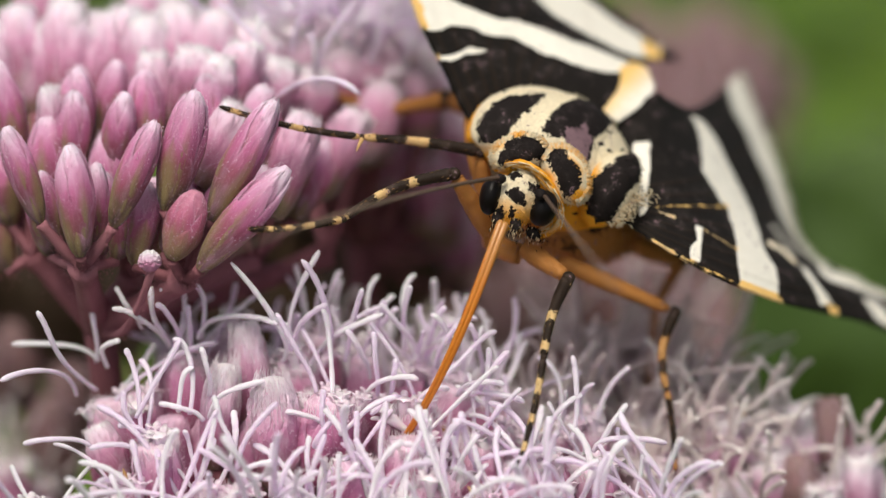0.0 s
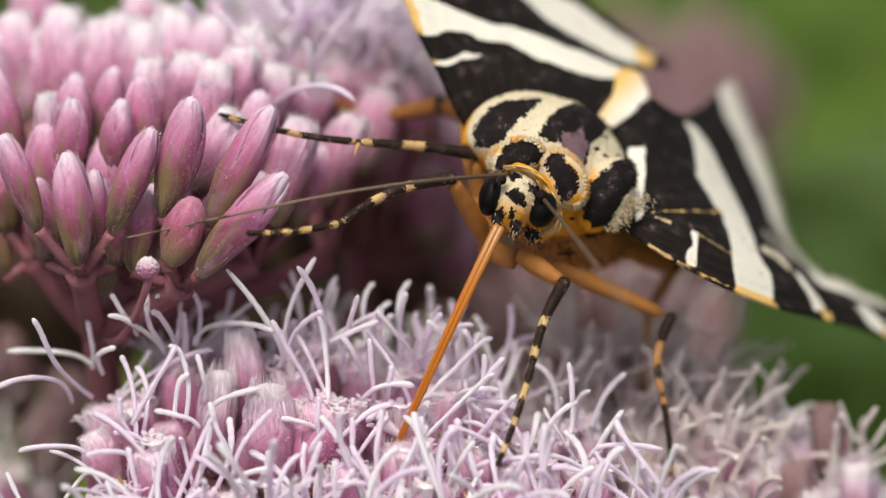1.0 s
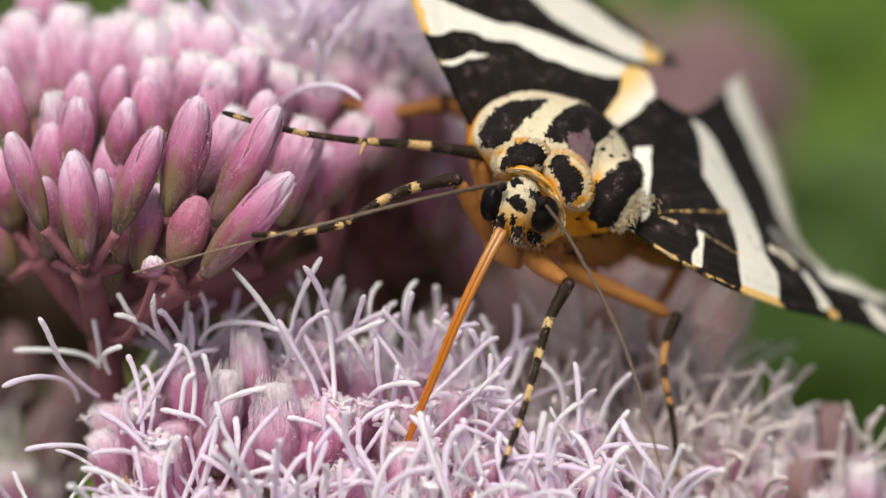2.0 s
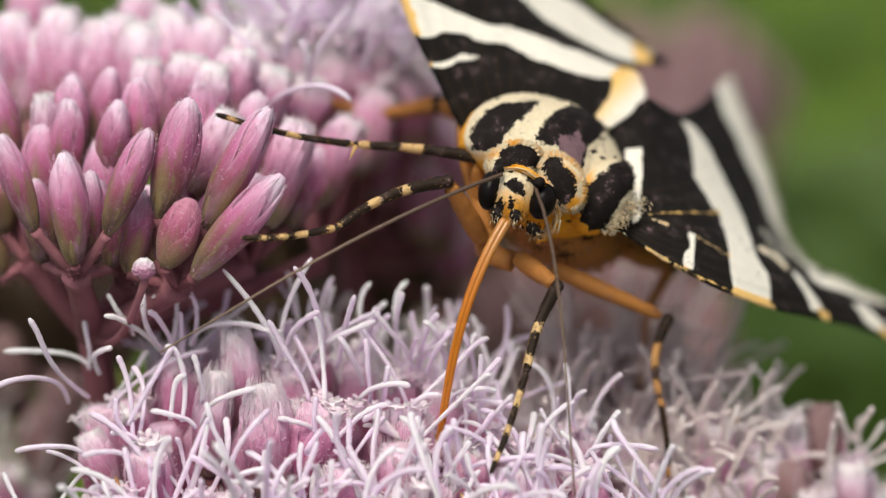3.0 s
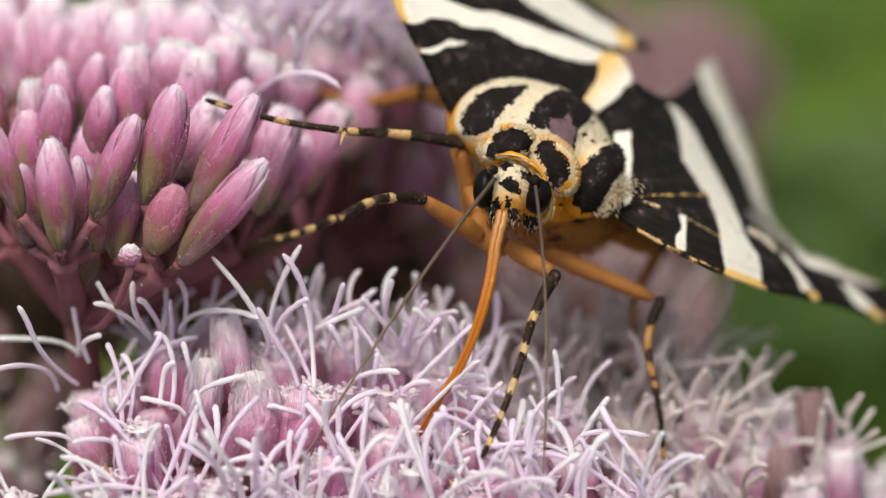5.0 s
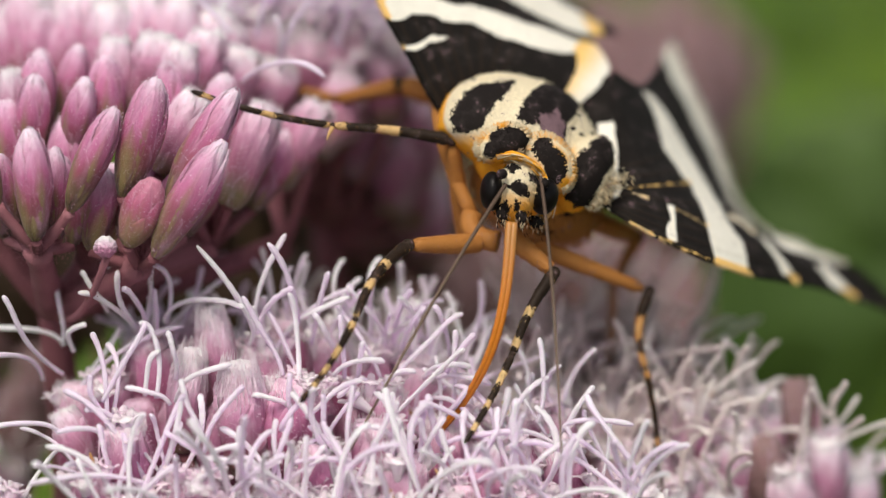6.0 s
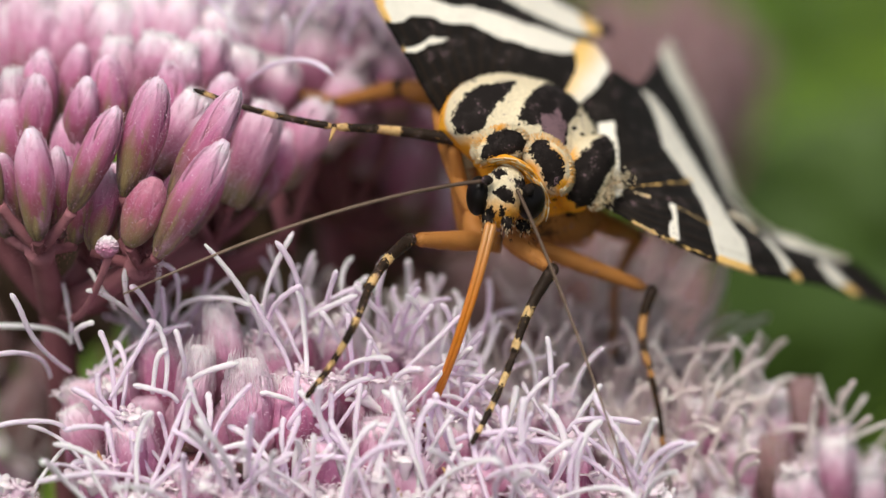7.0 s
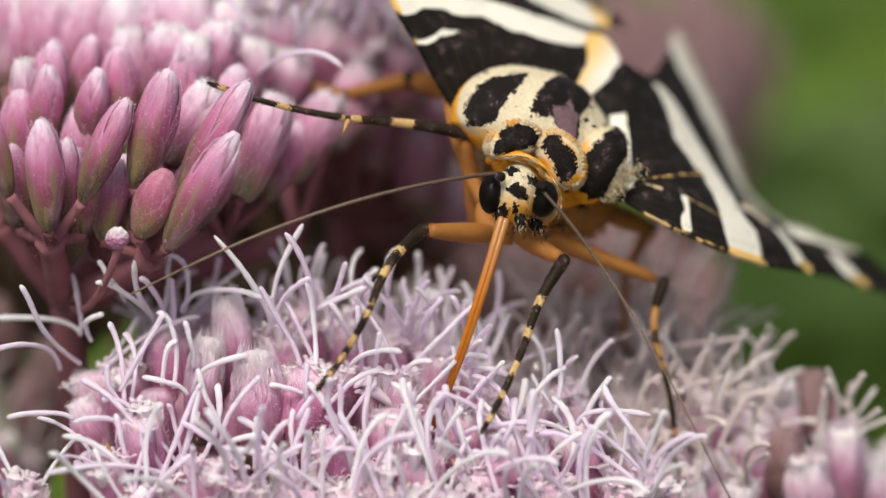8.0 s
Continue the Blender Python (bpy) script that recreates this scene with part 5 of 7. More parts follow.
add_wing(*wing_sheet([
    [(7.72, 4.40, 1.76), (9.72, 2.20, 0.34), (11.53, 2.20, -0.75), (13.69, 3.20, -1.72), (16.34, 6.00, -2.55), (20.46, 11.00, -3.48), (25.82, 17.00, -5.33)],
    [(7.59, 5.00, 2.66), (9.81, 3.60, 1.80), (11.67, 4.00, 1.07), (13.60, 5.00, 0.29), (15.71, 7.00, -0.67), (18.81, 11.00, -1.62), (22.89, 16.00, -2.75)],
    [(7.75, 6.00, 3.95), (9.68, 5.50, 3.73), (11.30, 6.00, 3.21), (13.07, 8.00, 2.58), (14.97, 11.00, 1.89), (16.80, 15.00, 0.99), (18.47, 18.00, -0.06)],
    [(8.04, 7.00, 5.37), (9.78, 7.00, 5.50), (11.09, 8.50, 5.48), (12.47, 10.50, 5.36), (13.99, 13.50, 5.16), (15.51, 17.00, 4.90), (16.93, 20.00, 4.53)],
    [(8.47, 8.40, 6.34), (10.10, 8.70, 7.43), (10.93, 10.00, 7.22), (12.04, 12.00, 6.87), (13.17, 15.00, 7.35), (14.28, 18.00, 8.17), (15.31, 21.00, 9.03)],
], [
    patch([(12.07, 6.56), (12.61, 6.33), (13.25, 5.71), (13.85, 4.45), (14.37, 3.34), (14.87, 2.23), (15.13, 1.12), (15.18, 0.03), (15.68, -0.91), (15.74, -2.35), (14.70, -2.12), (13.69, -1.69), (13.67, -0.24), (13.67, 1.09), (13.46, 1.91), (12.85, 2.85), (12.37, 3.80), (12.45, 5.08), (12.36, 5.78)], 0.0),
    stroke([(13.74, -1.69), (14.86, -2.10), (15.74, -2.38)], 0.28, 0.9),
    patch([(11.70, 1.07), (12.05, 1.02), (11.93, 0.29), (11.75, -0.60), (11.33, -0.52), (11.37, 0.03), (11.71, 0.42)], 0.0),
    patch([(8.97, 5.07), (9.76, 5.09), (9.67, 3.46), (9.50, 2.65), (9.49, 1.85), (9.11, 1.48), (9.00, 2.33), (8.55, 1.80), (7.95, 1.01), (7.69, 1.14), (8.11, 1.85), (8.40, 2.59), (8.77, 3.05), (8.87, 3.99)], 0.1),
    patch([(17.16, -0.69), (17.56, -1.01), (18.13, -1.75), (18.65, -2.63), (18.01, -2.72), (17.69, -1.92), (17.34, -1.20)], 0.05),
    patch([(18.41, -2.68), (18.97, -2.83), (18.96, -3.12), (18.53, -3.05)], 0.8),
    stroke([(15.62, 0.30), (16.40, -0.11), (16.90, -0.57)], 0.28, 0.35),
    stroke([(16.28, 1.14), (16.82, 0.25), (17.25, -0.14)], 0.18, 0.1),
    patch([(14.53, 9.08), (15.81, 9.15), (17.01, 6.73), (17.64, 4.09), (18.15, 2.20), (18.95, 0.03), (19.35, -1.11), (18.56, -1.19), (18.31, -0.45), (17.63, 0.83), (16.96, 2.11), (16.50, 3.41), (15.89, 4.59), (15.43, 5.82), (14.69, 7.13), (14.45, 8.22)], 0.05),
    patch([(18.23, -1.02), (20.13, -1.23), (21.61, -1.85), (23.11, -2.41), (23.45, -2.80), (21.77, -2.44), (20.05, -1.86), (18.81, -1.56)], 0.0),
    patch([(20.49, -2.41), (21.27, -2.53), (21.96, -3.20), (22.74, -4.02), (21.94, -3.91), (21.15, -3.34)], 0.0),
    patch([(22.00, -3.81), (22.86, -3.95), (22.98, -4.33), (22.28, -4.20)], 0.8),
    stroke([(9.59, 0.39), (10.02, 0.10), (10.49, -0.15)], 0.22, 0.85),
    stroke([(10.88, -0.36), (11.79, -0.83), (13.30, -1.48)], 0.08, 0.75),
    stroke([(9.61, 1.91), (10.91, 2.02), (13.44, 2.01)], 0.055, 0.75),
    stroke([(9.81, 1.80), (10.74, 1.46)], 0.04, 0.5),
    stroke([(12.16, 0.87), (12.88, 0.45), (13.63, 0.03)], 0.05, 0.6),
]))

# thorax: a broad dome with black shoulder patches on cream scales, orange below
WIDE, BACK = unit((0.83, 0.12, -0.55)), unit((0.46, 0.62, 0.64))
UP = unit(np.cross(BACK, WIDE))
if UP[1] > 0:
    UP = -UP
CHEST = V3(*(4.99, 4.60, 4.20))
R_CHEST = V3(4.15, 3.5, 2.5)
SHOULDERS = [
    [(1.46, 5.45), (1.77, 6.18), (2.29, 6.69), (2.97, 7.06), (3.80, 7.17), (4.83, 7.21), (4.37, 6.71), (3.73, 6.19), (3.21, 5.59), (2.82, 4.99), (2.18, 4.79), (1.61, 4.97)],
    [(4.55, 5.40), (4.88, 6.12), (5.50, 6.70), (6.15, 7.04), (7.03, 6.90), (7.77, 6.47), (8.14, 6.10), (7.55, 5.53), (6.97, 4.91), (6.76, 4.04), (6.36, 3.64), (5.84, 4.29), (5.53, 4.99), (5.06, 5.12)],
    [(2.56, 7.32), (2.77, 7.43), (2.98, 7.40), (2.85, 7.23)],
]
BALD = [(5.68, 5.63), (6.40, 5.70), (6.86, 5.02), (6.76, 4.04), (6.36, 3.72), (5.84, 4.42), (5.56, 5.07)]


def ragged(x, z, size=0.09, fine=2.6):
    """An uneven edge, as between two coats of scales."""
    return np.array([size * noise.noise((fine * a, fine * b, 0.7)) + 0.6 * size * noise.noise((3.1 * fine * a, 3.1 * fine * b, 4.0)) for a, b in zip(x, z)])


def thorax_pattern(p):
    x, z = p[:, 0], p[:, 2]
    dark = np.max([within(x, z, s) for s in SHOULDERS], axis=0) + ragged(x, z)
    flecks = np.array([noise.noise((3.4 * a, 3.4 * b, 7.0)) for a, b in zip(x, z)]) - 0.40
    dark = np.maximum(dark, 0.7 * flecks - 0.25 * np.clip(6.4 - x, 0, 1))
    low = (p - CHEST) @ UP / R_CHEST[2]
    side = np.clip((CHEST[2] + 0.85 - z) / 0.8, 0, 1) * np.clip((CHEST[0] - 1.2 - x) / 1.2, 0, 1)
    bare = np.clip(within(x, z, BALD) + ragged(x, z, 0.2, 1.6) + 0.1, 0, 1) * 2.4
    return np.maximum(-dark, (0.06 - low) * 2.5), np.maximum.reduce([np.clip(0.9 - low * 5.0, 0, 1), 0.75 * side, np.clip((3.0 - z) / 0.8, 0, 0.9), np.clip((2.3 - np.hypot(x - 3.7, z - 2.5)) / 0.4, 0, 1)]), bare


def furred(geo, pattern, centre, count, length, comb, seed, spread=0.5, width=0.026):
    """The body with its scale coat: short hairs combed one way."""
    v, f, _ = geo
    band, warm, *bare = pattern(v)
    bare = bare[0] if bare else 0.0
    r = np.random.RandomState(seed)
    pick = r.randint(0, len(v), count)
    roots = v[pick] + r.normal(size=(count, 3)) * 0.03
    out = roots - centre
    out /= np.linalg.norm(out, axis=1, keepdims=True)
    ways = out * spread + np.asarray(comb) * 1.0 + r.normal(size=(count, 3)) * 0.25
    b2, w2, *bald = pattern(roots)
    b2 = np.where(b2 > 0, b2 + 0.25, b2 - 0.25)
    size = length * r.uniform(0.5, 1.2, count) * (np.where(bald[0] > 0.25, 0.05, 1.0) if bald else 1.0)
    coat = hairs(roots, ways, size, width, {"band": b2, "warm": w2})
    return join((v, f, {"band": band, "warm": warm, "bare": bare}), coat)


def swell(geo, centre, gap, lift, soft):
    """Raise the surface where gap(x, z) is above zero."""
    v, f, a = geo
    k = np.clip(gap(v[:, 0], v[:, 2]) / soft, 0, 1)
    out = v - centre
    v = v + out / np.linalg.norm(out, axis=1, keepdims=True) * (lift * k * (2 - k))[:, None]
    return v, f, a


dome = ball(CHEST, R_CHEST, (WIDE, BACK, UP), 200, 130)
tuck = np.clip((0.9 - (dome[0][:, 2] - CHEST[2])) / 1.6, 0, 1) * np.clip((CHEST[0] - dome[0][:, 0]) / 1.5, 0, 1)
dome[0][:, 0] += (CHEST[0] - dome[0][:, 0]) * 0.34 * tuck
for shape in SHOULDERS[:2]:
    dome = swell(dome, CHEST, lambda x, z, s=shape: within(x, z, s) + 0.25, 0.16, 0.7)
moth_part("thorax", furred(dome, thorax_pattern, CHEST, 3000, 0.16, BACK * 1.4, 1, -0.12, 0.018), FUR)

# the lobe over the root of the wing
LOBE = V3(7.62, 3.00, 2.73)
LONG = unit((0.55, 0.25, 0.80))
ASIDE = unit(np.cross((0, 1, 0), LONG))
LOBE_PATCH = [(6.43, 2.30), (6.69, 3.00), (7.18, 3.51), (7.79, 4.04), (8.43, 4.50), (9.01, 4.82), (9.21, 3.67), (8.97, 3.09), (8.36, 2.48), (8.00, 1.78), (7.63, 1.14), (7.00, 1.21), (6.61, 1.65)]


def shoulder_pattern(p):
    x, z = p[:, 0], p[:, 2]
    dark = within(x, z, LOBE_PATCH) + ragged(x, z, 0.12)
    return -dark, np.clip(0.75 - 0.9 * (x - LOBE[0] + 0.6) - 0.2 * (z - LOBE[2]), 0.05, 0.9)


moth_part("shoulder_lobe", furred(ball(LOBE, (1.22, 1.35, 1.98), (ASIDE, np.cross(LONG, ASIDE), LONG), 150, 100), shoulder_pattern, LOBE, 1300, 0.2, LONG * 0.5 + V3(0.6, 0, -0.3), 7, -0.08, 0.02), FUR, label="black scaled lobe edged with ragged cream")


r_tuft = np.random.RandomState(12)
tuft_at = V3(8.51, 2.3, 1.94) + r_tuft.uniform(-1, 1, (420, 1)) * V3(0.72, 0.1, 0.62) + r_tuft.normal(size=(420, 3)) * (0.2, 0.08, 0.2)
tuft_way = V3(0.7, -0.05, -0.4) + r_tuft.normal(size=(420, 3)) * 0.45
moth_part("scale_tuft", hairs(tuft_at, tuft_way, r_tuft.uniform(0.15, 0.36, 420), 0.024, {"band": r_tuft.choice([0.5, -0.5], 420, p=[0.88, 0.12]), "warm": r_tuft.uniform(0, 0.35, 420)}), FUR, label="ragged cream scale tuft at the wing root")


def warm_all(p):
    x, z = p[:, 0], p[:, 2]
    marks = [((5.35, 3.00, 0.49), 0.55, 0.13, 10), ((6.00, 3.00, 0.08), 0.5, 0.1, 5), ((7.17, 3.00, 1.07), 0.5, 0.2, 20)]
    band = np.min([spot(x, z, c[0], c[2], a, b, turn) for c, a, b, turn in marks], axis=0)
    return band, np.full(len(p), 0.85)


LOW = V3(*(5.86, 6.00, 1.94))
moth_part("breast", furred(ball(LOW, (3.25, 2.5, 2.0), (WIDE, BACK, UP), 64, 44), warm_all, LOW, 2500, 0.5, V3(0.1, 0.3, -0.6), 2), LEG, label="orange furry underside")
p_ab = bez([(6.07, 8.00, 2.18), (7.62, 12.00, 1.13), (10.33, 20.00, 1.19), (12.67, 28.00, 1.86)], 20)
moth_part("abdomen", tube(p_ab, 1.7 * np.sin(np.linspace(0.9, 2.9, 21)) + 0.2, 24, {"band": 1.0, "warm": 1.0}), LEG, label="plump orange abdomen")

# collar: two furry lobes with black centres, and an orange ruff
def rim_fringe(c, rad, ax, lo, hi, count, seed):
    """Cream and orange scales standing off the rim of a lobe, between two angles."""
    r = np.random.RandomState(seed)
    th = np.radians(r.uniform(lo, hi, count))
    out = np.cos(th)[:, None] * ax[0] + np.sin(th)[:, None] * ax[2]
    share = r.uniform(0.84, 1.0, count)
    roots = c + share[:, None] * (np.cos(th)[:, None] * ax[0] * rad[0] + np.sin(th)[:, None] * ax[2] * rad[2])
    roots = roots - np.outer(rad[1] * np.sqrt(1 - share ** 2) * 0.95, ax[1])
    ways = out - np.outer(0.45 - 0.45 * (share - 0.84) / 0.16, ax[1]) * 0.5 + r.normal(size=(count, 3)) * 0.13
    patchy = np.array([noise.noise((a * 1.6, b * 1.6, 2.0)) for a, b in roots[:, [0, 2]]])
    warm = np.clip(0.33 + 0.5 * patchy + r.normal(size=count) * 0.1, 0.05, 0.95)
    return hairs(roots, ways, r.uniform(0.12, 0.24, count), 0.042, {"band": 0.6, "warm": warm})


collar = []
for c, rad, turn, seed, arc, heart in (
    (V3(3.43, 1.00, 4.33), V3(1.28, 0.9, 0.84), 16, 3, (-5, 205), [(2.42, 3.78), (2.64, 4.35), (3.04, 4.87), (3.61, 5.14), (4.28, 5.22), (4.63, 4.95), (4.58, 4.42), (4.32, 4.12), (3.59, 3.94), (3.02, 3.75)]),
    (V3(5.56, 1.00, 3.38), V3(1.0, 0.9, 1.44), 27, 4, (-100, 130), [(4.71, 4.07), (5.06, 4.54), (5.50, 4.63), (5.63, 4.19), (6.03, 3.67), (6.20, 2.96), (5.86, 2.40), (5.47, 2.37), (5.25, 3.02), (5.05, 3.48)]),
):
    ca, sa = math.cos(radians(turn)), math.sin(radians(turn))
    ax = (V3(ca, 0, sa), V3(0, 1, 0), V3(-sa, 0, ca))

    def lobe(p, c=c, heart=heart):
        x, z = p[:, 0], p[:, 2]
        teeth = ragged(x, z, 0.11, 5.0)
        warm = np.array([0.35 + 1.0 * noise.noise((a * 1.1, b * 1.1, 9.0)) for a, b in zip(x, z)])
        return -0.05 - within(x, z, heart) - teeth, np.clip(warm + 0.25 * np.clip(c[2] - z - 0.5, 0, 1), 0.1, 1.0)

    collar.append(moth_part("collar_lobe", join(furred(ball(c, rad, ax, 130, 90), lobe, c, 1100, 0.15, V3(0.0, 0.1, 0.1), seed, 0.2, 0.02), rim_fringe(c, rad, ax, *arc, 640, seed)), FUR, label="black collar lobe fringed with cream and orange"))
# head
FACE = V3(3.34, 0.40, 2.27)
head = empty("head", Matrix.Translation(Vector(FACE - HUB) * MM), moth)
FACE_SPOTS = [
    [(2.86, 3.42), (3.31, 3.52), (3.56, 3.33), (3.15, 3.10)],
    [(3.86, 3.02), (4.49, 2.88), (4.75, 2.32), (4.17, 2.39), (3.80, 2.66)],
    [(2.74, 2.61), (3.40, 2.81), (3.73, 2.48), (3.68, 1.85), (3.37, 2.05), (3.09, 2.20), (2.92, 2.36)],
    [(2.34, 1.76), (2.69, 1.95), (2.82, 1.50), (2.60, 1.12)],
    [(3.04, 1.95), (3.30, 1.70), (3.07, 1.35), (2.87, 1.45)],
    [(2.35, 3.39), (2.78, 3.24), (2.55, 2.77)],
]


def face_pattern(p):
    x, z = p[:, 0], p[:, 2]
    dark = np.max([within(x, z, s) for s in FACE_SPOTS], axis=0) + ragged(x, z, 0.07, 5.0)
    return -dark, np.clip(0.32 - 0.45 * (z - FACE[2]), 0.05, 0.7)


def head_part(name, geo, material, label=""):
    return part(name, geo, material, head, label, FACE)


ruff = flow([(2.52, 1.30, 3.62), (2.85, 0.20, 3.77), (3.40, -0.40, 3.81), (3.98, -0.60, 3.60), (4.54, -0.50, 3.15), (5.04, -0.10, 2.44), (5.26, 0.50, 1.82), (5.14, 0.80, 1.24), (4.78, 0.95, 0.88), (4.36, 1.00, 0.74)], 54)
ruff_out = ruff - V3(3.36, 1.20, 2.34)
ruff_out /= np.linalg.norm(ruff_out, axis=1, keepdims=True)
r_ruff = np.random.RandomState(6)
strands = []
for k in range(430):
    i0 = r_ruff.randint(0, 48)
    i1 = min(54, i0 + r_ruff.randint(5, 10))
    lane, flare = r_ruff.normal() * 0.09, r_ruff.uniform(-0.05, 0.14 if i0 < 30 else 0.04)
    step = np.linspace(0, 1, i1 - i0 + 1)[:, None]
    line = ruff[i0:i1 + 1] + ruff_out[i0:i1 + 1] * (lane + flare * step ** 2) + V3(0, r_ruff.uniform(0.1, 0.7), 0) + r_ruff.normal(size=3) * 0.05 * step
    strands.append(tube(line[::2], np.linspace(0.045, 0.015, len(line[::2])), 5, {"band": 1.0, "warm": r_ruff.uniform(0.35, 1.25) - 0.012 * i0}))
ruff_ob = moth_part("ruff", join(tube(ruff + ruff_out * 0.1 + V3(0, 0.75, 0), 0.2, 10, {"band": 1.0, "warm": 1.2}), *strands), FUR, label="bright orange ruff of scales")
head_part("face", furred(ball(FACE, (1.0, 1.08, 1.36), (V3(0.93, 0, -0.37), V3(0, 1, 0), V3(0.37, 0, 0.93)), 120, 84), face_pattern, FACE, 1500, 0.16, V3(-0.1, -0.15, -0.6), 5, 0.05, 0.02), FUR, "cream scaled face with black spots")
head_part("eye", ball(V3(2.17, 0.20, 2.42), (0.52, 0.74, 0.90), (V3(0.95, 0, -0.2), V3(0, 1, 0), V3(0.2, 0, 0.95)), 48, 32), EYEBALL, "glossy black compound eye")
head_part("eye", ball(V3(4.51, 0.10, 1.83), (0.63, 0.78, 0.84), (V3(0.93, 0, -0.32), V3(0, 1, 0), V3(0.32, 0, 0.93)), 48, 32), EYEBALL, "glossy black compound eye")
for at, wide in ((V3(2.58, -0.75, 3.14), 0.26), (V3(4.38, -0.85, 2.45), 0.28)):
    head_part("antenna_socket", (lambda b: (b[0], b[1], {"band": -0.6 + 0 * b[0][:, 0]}))(ball(at, (wide, wide * 1.2, wide * 0.9), None, 18, 12)), FUR, "small black antenna socket")
for a, b, c in (((2.55, 0.20, 1.76), (2.39, 0.00, 1.35), (2.49, -0.20, 1.04)), ((3.16, 0.00, 1.42), (3.35, -0.30, 1.14), (3.25, -0.40, 0.79)), ((3.89, 0.90, 0.92), (4.09, 0.70, 0.64), (4.38, 0.90, 0.54))):
    p = bez([a, b, c], 8)
    r_p = np.random.RandomState(9)
    at = p[r_p.randint(0, 9, 160)] + r_p.normal(size=(160, 3)) * 0.16
    head_part("palp", join(tube(p, [0.16, 0.22, 0.26, 0.27, 0.26, 0.24, 0.2, 0.14, 0.08], 10, {"band": -0.6}), hairs(at, V3(-0.1, -0.2, -0.8) + r_p.normal(size=(160, 3)) * 0.3, 0.2, 0.025, {"band": r_p.choice([-0.5, 0.5], 160, p=[0.7, 0.3]), "warm": 0.3})), FUR, "short black palp")


def chain(name, holder, count, step, r0, r1, material, ref, label, groove=False):
    """Rigid joints of a thread, to be laid along a curve."""
    ref = unit(ref)
    out = []
    for i in range(count):
        if groove:
            s = np.array([-0.25, -0.1, 0.0, 0.15, 0.5, 0.85, 1.0, 1.1, 1.25])
            shape = np.array([0.7, 0.93, 1, 1, 1, 1, 1, 0.93, 0.7])
        else:
            s = np.linspace(-0.25, 1.25, 25)
            shape = 1 + 0.16 * np.cos(math.pi * np.arange(25))
        at = (i + s) / count
        rr = (r0 + (r1 - r0) * at) * shape
        pts = np.array([ref * q * step for q in s])
        if groove:
            side = unit(np.cross(ref, (0, 1, 0)))
            halves = [tube(pts + side * rr[:, None] * k, rr * 0.72, 12, {"warm": at * 3.0}) for k in (0.42, -0.42)]
            g = join(*halves)
        else:
            g = tube(pts, rr, 10, {"warm": at * 1.5})
        out.append(part(name, g, material, holder))
    return out


proboscis = empty("proboscis", Matrix(), moth)
tagged(proboscis, "long amber feeding tube")
feeler_a, feeler_b = empty("antenna", Matrix(), moth), empty("antenna", Matrix(), moth)
PROB = chain("proboscis_joint", proboscis, 20, 0.62, 0.25, 0.125, HORN, (-0.4, 0, -0.9), "", True)
ANT_A = chain("antenna_joint", feeler_a, 16, 1.06, 0.098, 0.045, THREAD, (-0.85, 0, -0.5), "")
ANT_B = chain("antenna_joint", feeler_b, 16, 1.06, 0.085, 0.035, THREAD, (0.6, 0, -0.8), "")


# legs: orange thigh, banded shin and foot
def rod(a, b, radii, bands, warm, material, name, holder, sag=0.0, label=""):
    """A straight joint of a leg from a to b; bands: stretches (share of the length) that are pale."""
    a, b = V3(*a), V3(*b)
    ln, ref = np.linalg.norm(b - a), unit(b - a)
    h = np.linspace(0, 1, 49)
    band = np.full(49, -0.4)
    for lo, hi in bands:
        band = np.maximum(band, np.minimum(h - lo, hi - h) * ln)
    side = unit(np.cross(ref, (0, 1, 0)))
    reach = 0.955 if name == "thigh" else 1.0
    pts = [ref * ln * reach * q + side * sag * math.sin(math.pi * q) for q in h]
    rr = np.interp(h, np.linspace(0, 1, len(radii)), radii) * (1 + 0.02 * np.sin(h * 31)) * np.clip(np.minimum(h, 1 - h) / (0.07 if name == "thigh" else 0.05), 0, 1) ** 0.5 * 0.999 + 0.004
    r = np.random.RandomState(int(ln * 100))
    pick = r.randint(1, 48, 280)
    out = r.normal(size=(280, 3))
    tone = np.where(r.rand(280) < 0.14, -np.sign(band[pick]) * 0.5, band[pick])
    out -= np.outer(out @ ref, ref)
    out /= np.linalg.norm(out, axis=1, keepdims=True)
    roots = np.array(pts)[pick] + out * rr[pick][:, None] * 0.95
    knuckle = ball((0, 0, 0), (radii[0] * 0.95,) * 3, None, 16, 10) if name != "thigh" else None
    joint = [(knuckle[0], knuckle[1], {"band": np.full(len(knuckle[0]), -0.5), "warm": np.full(len(knuckle[0]), warm)})] if knuckle else []
    g = join(*joint, tube(pts, rr, 12, {"band": band, "warm": warm}), hairs(roots, out * 0.35 + ref, 0.16, 0.015, {"band": band[pick] if name == "thigh" else tone, "warm": np.clip(warm + 0.3, 0, 1)}))
    ob = part(name, g, material, holder, label)
    ob.matrix_basis = bone(a - HUB, b - HUB, ref)
    return ob, ref


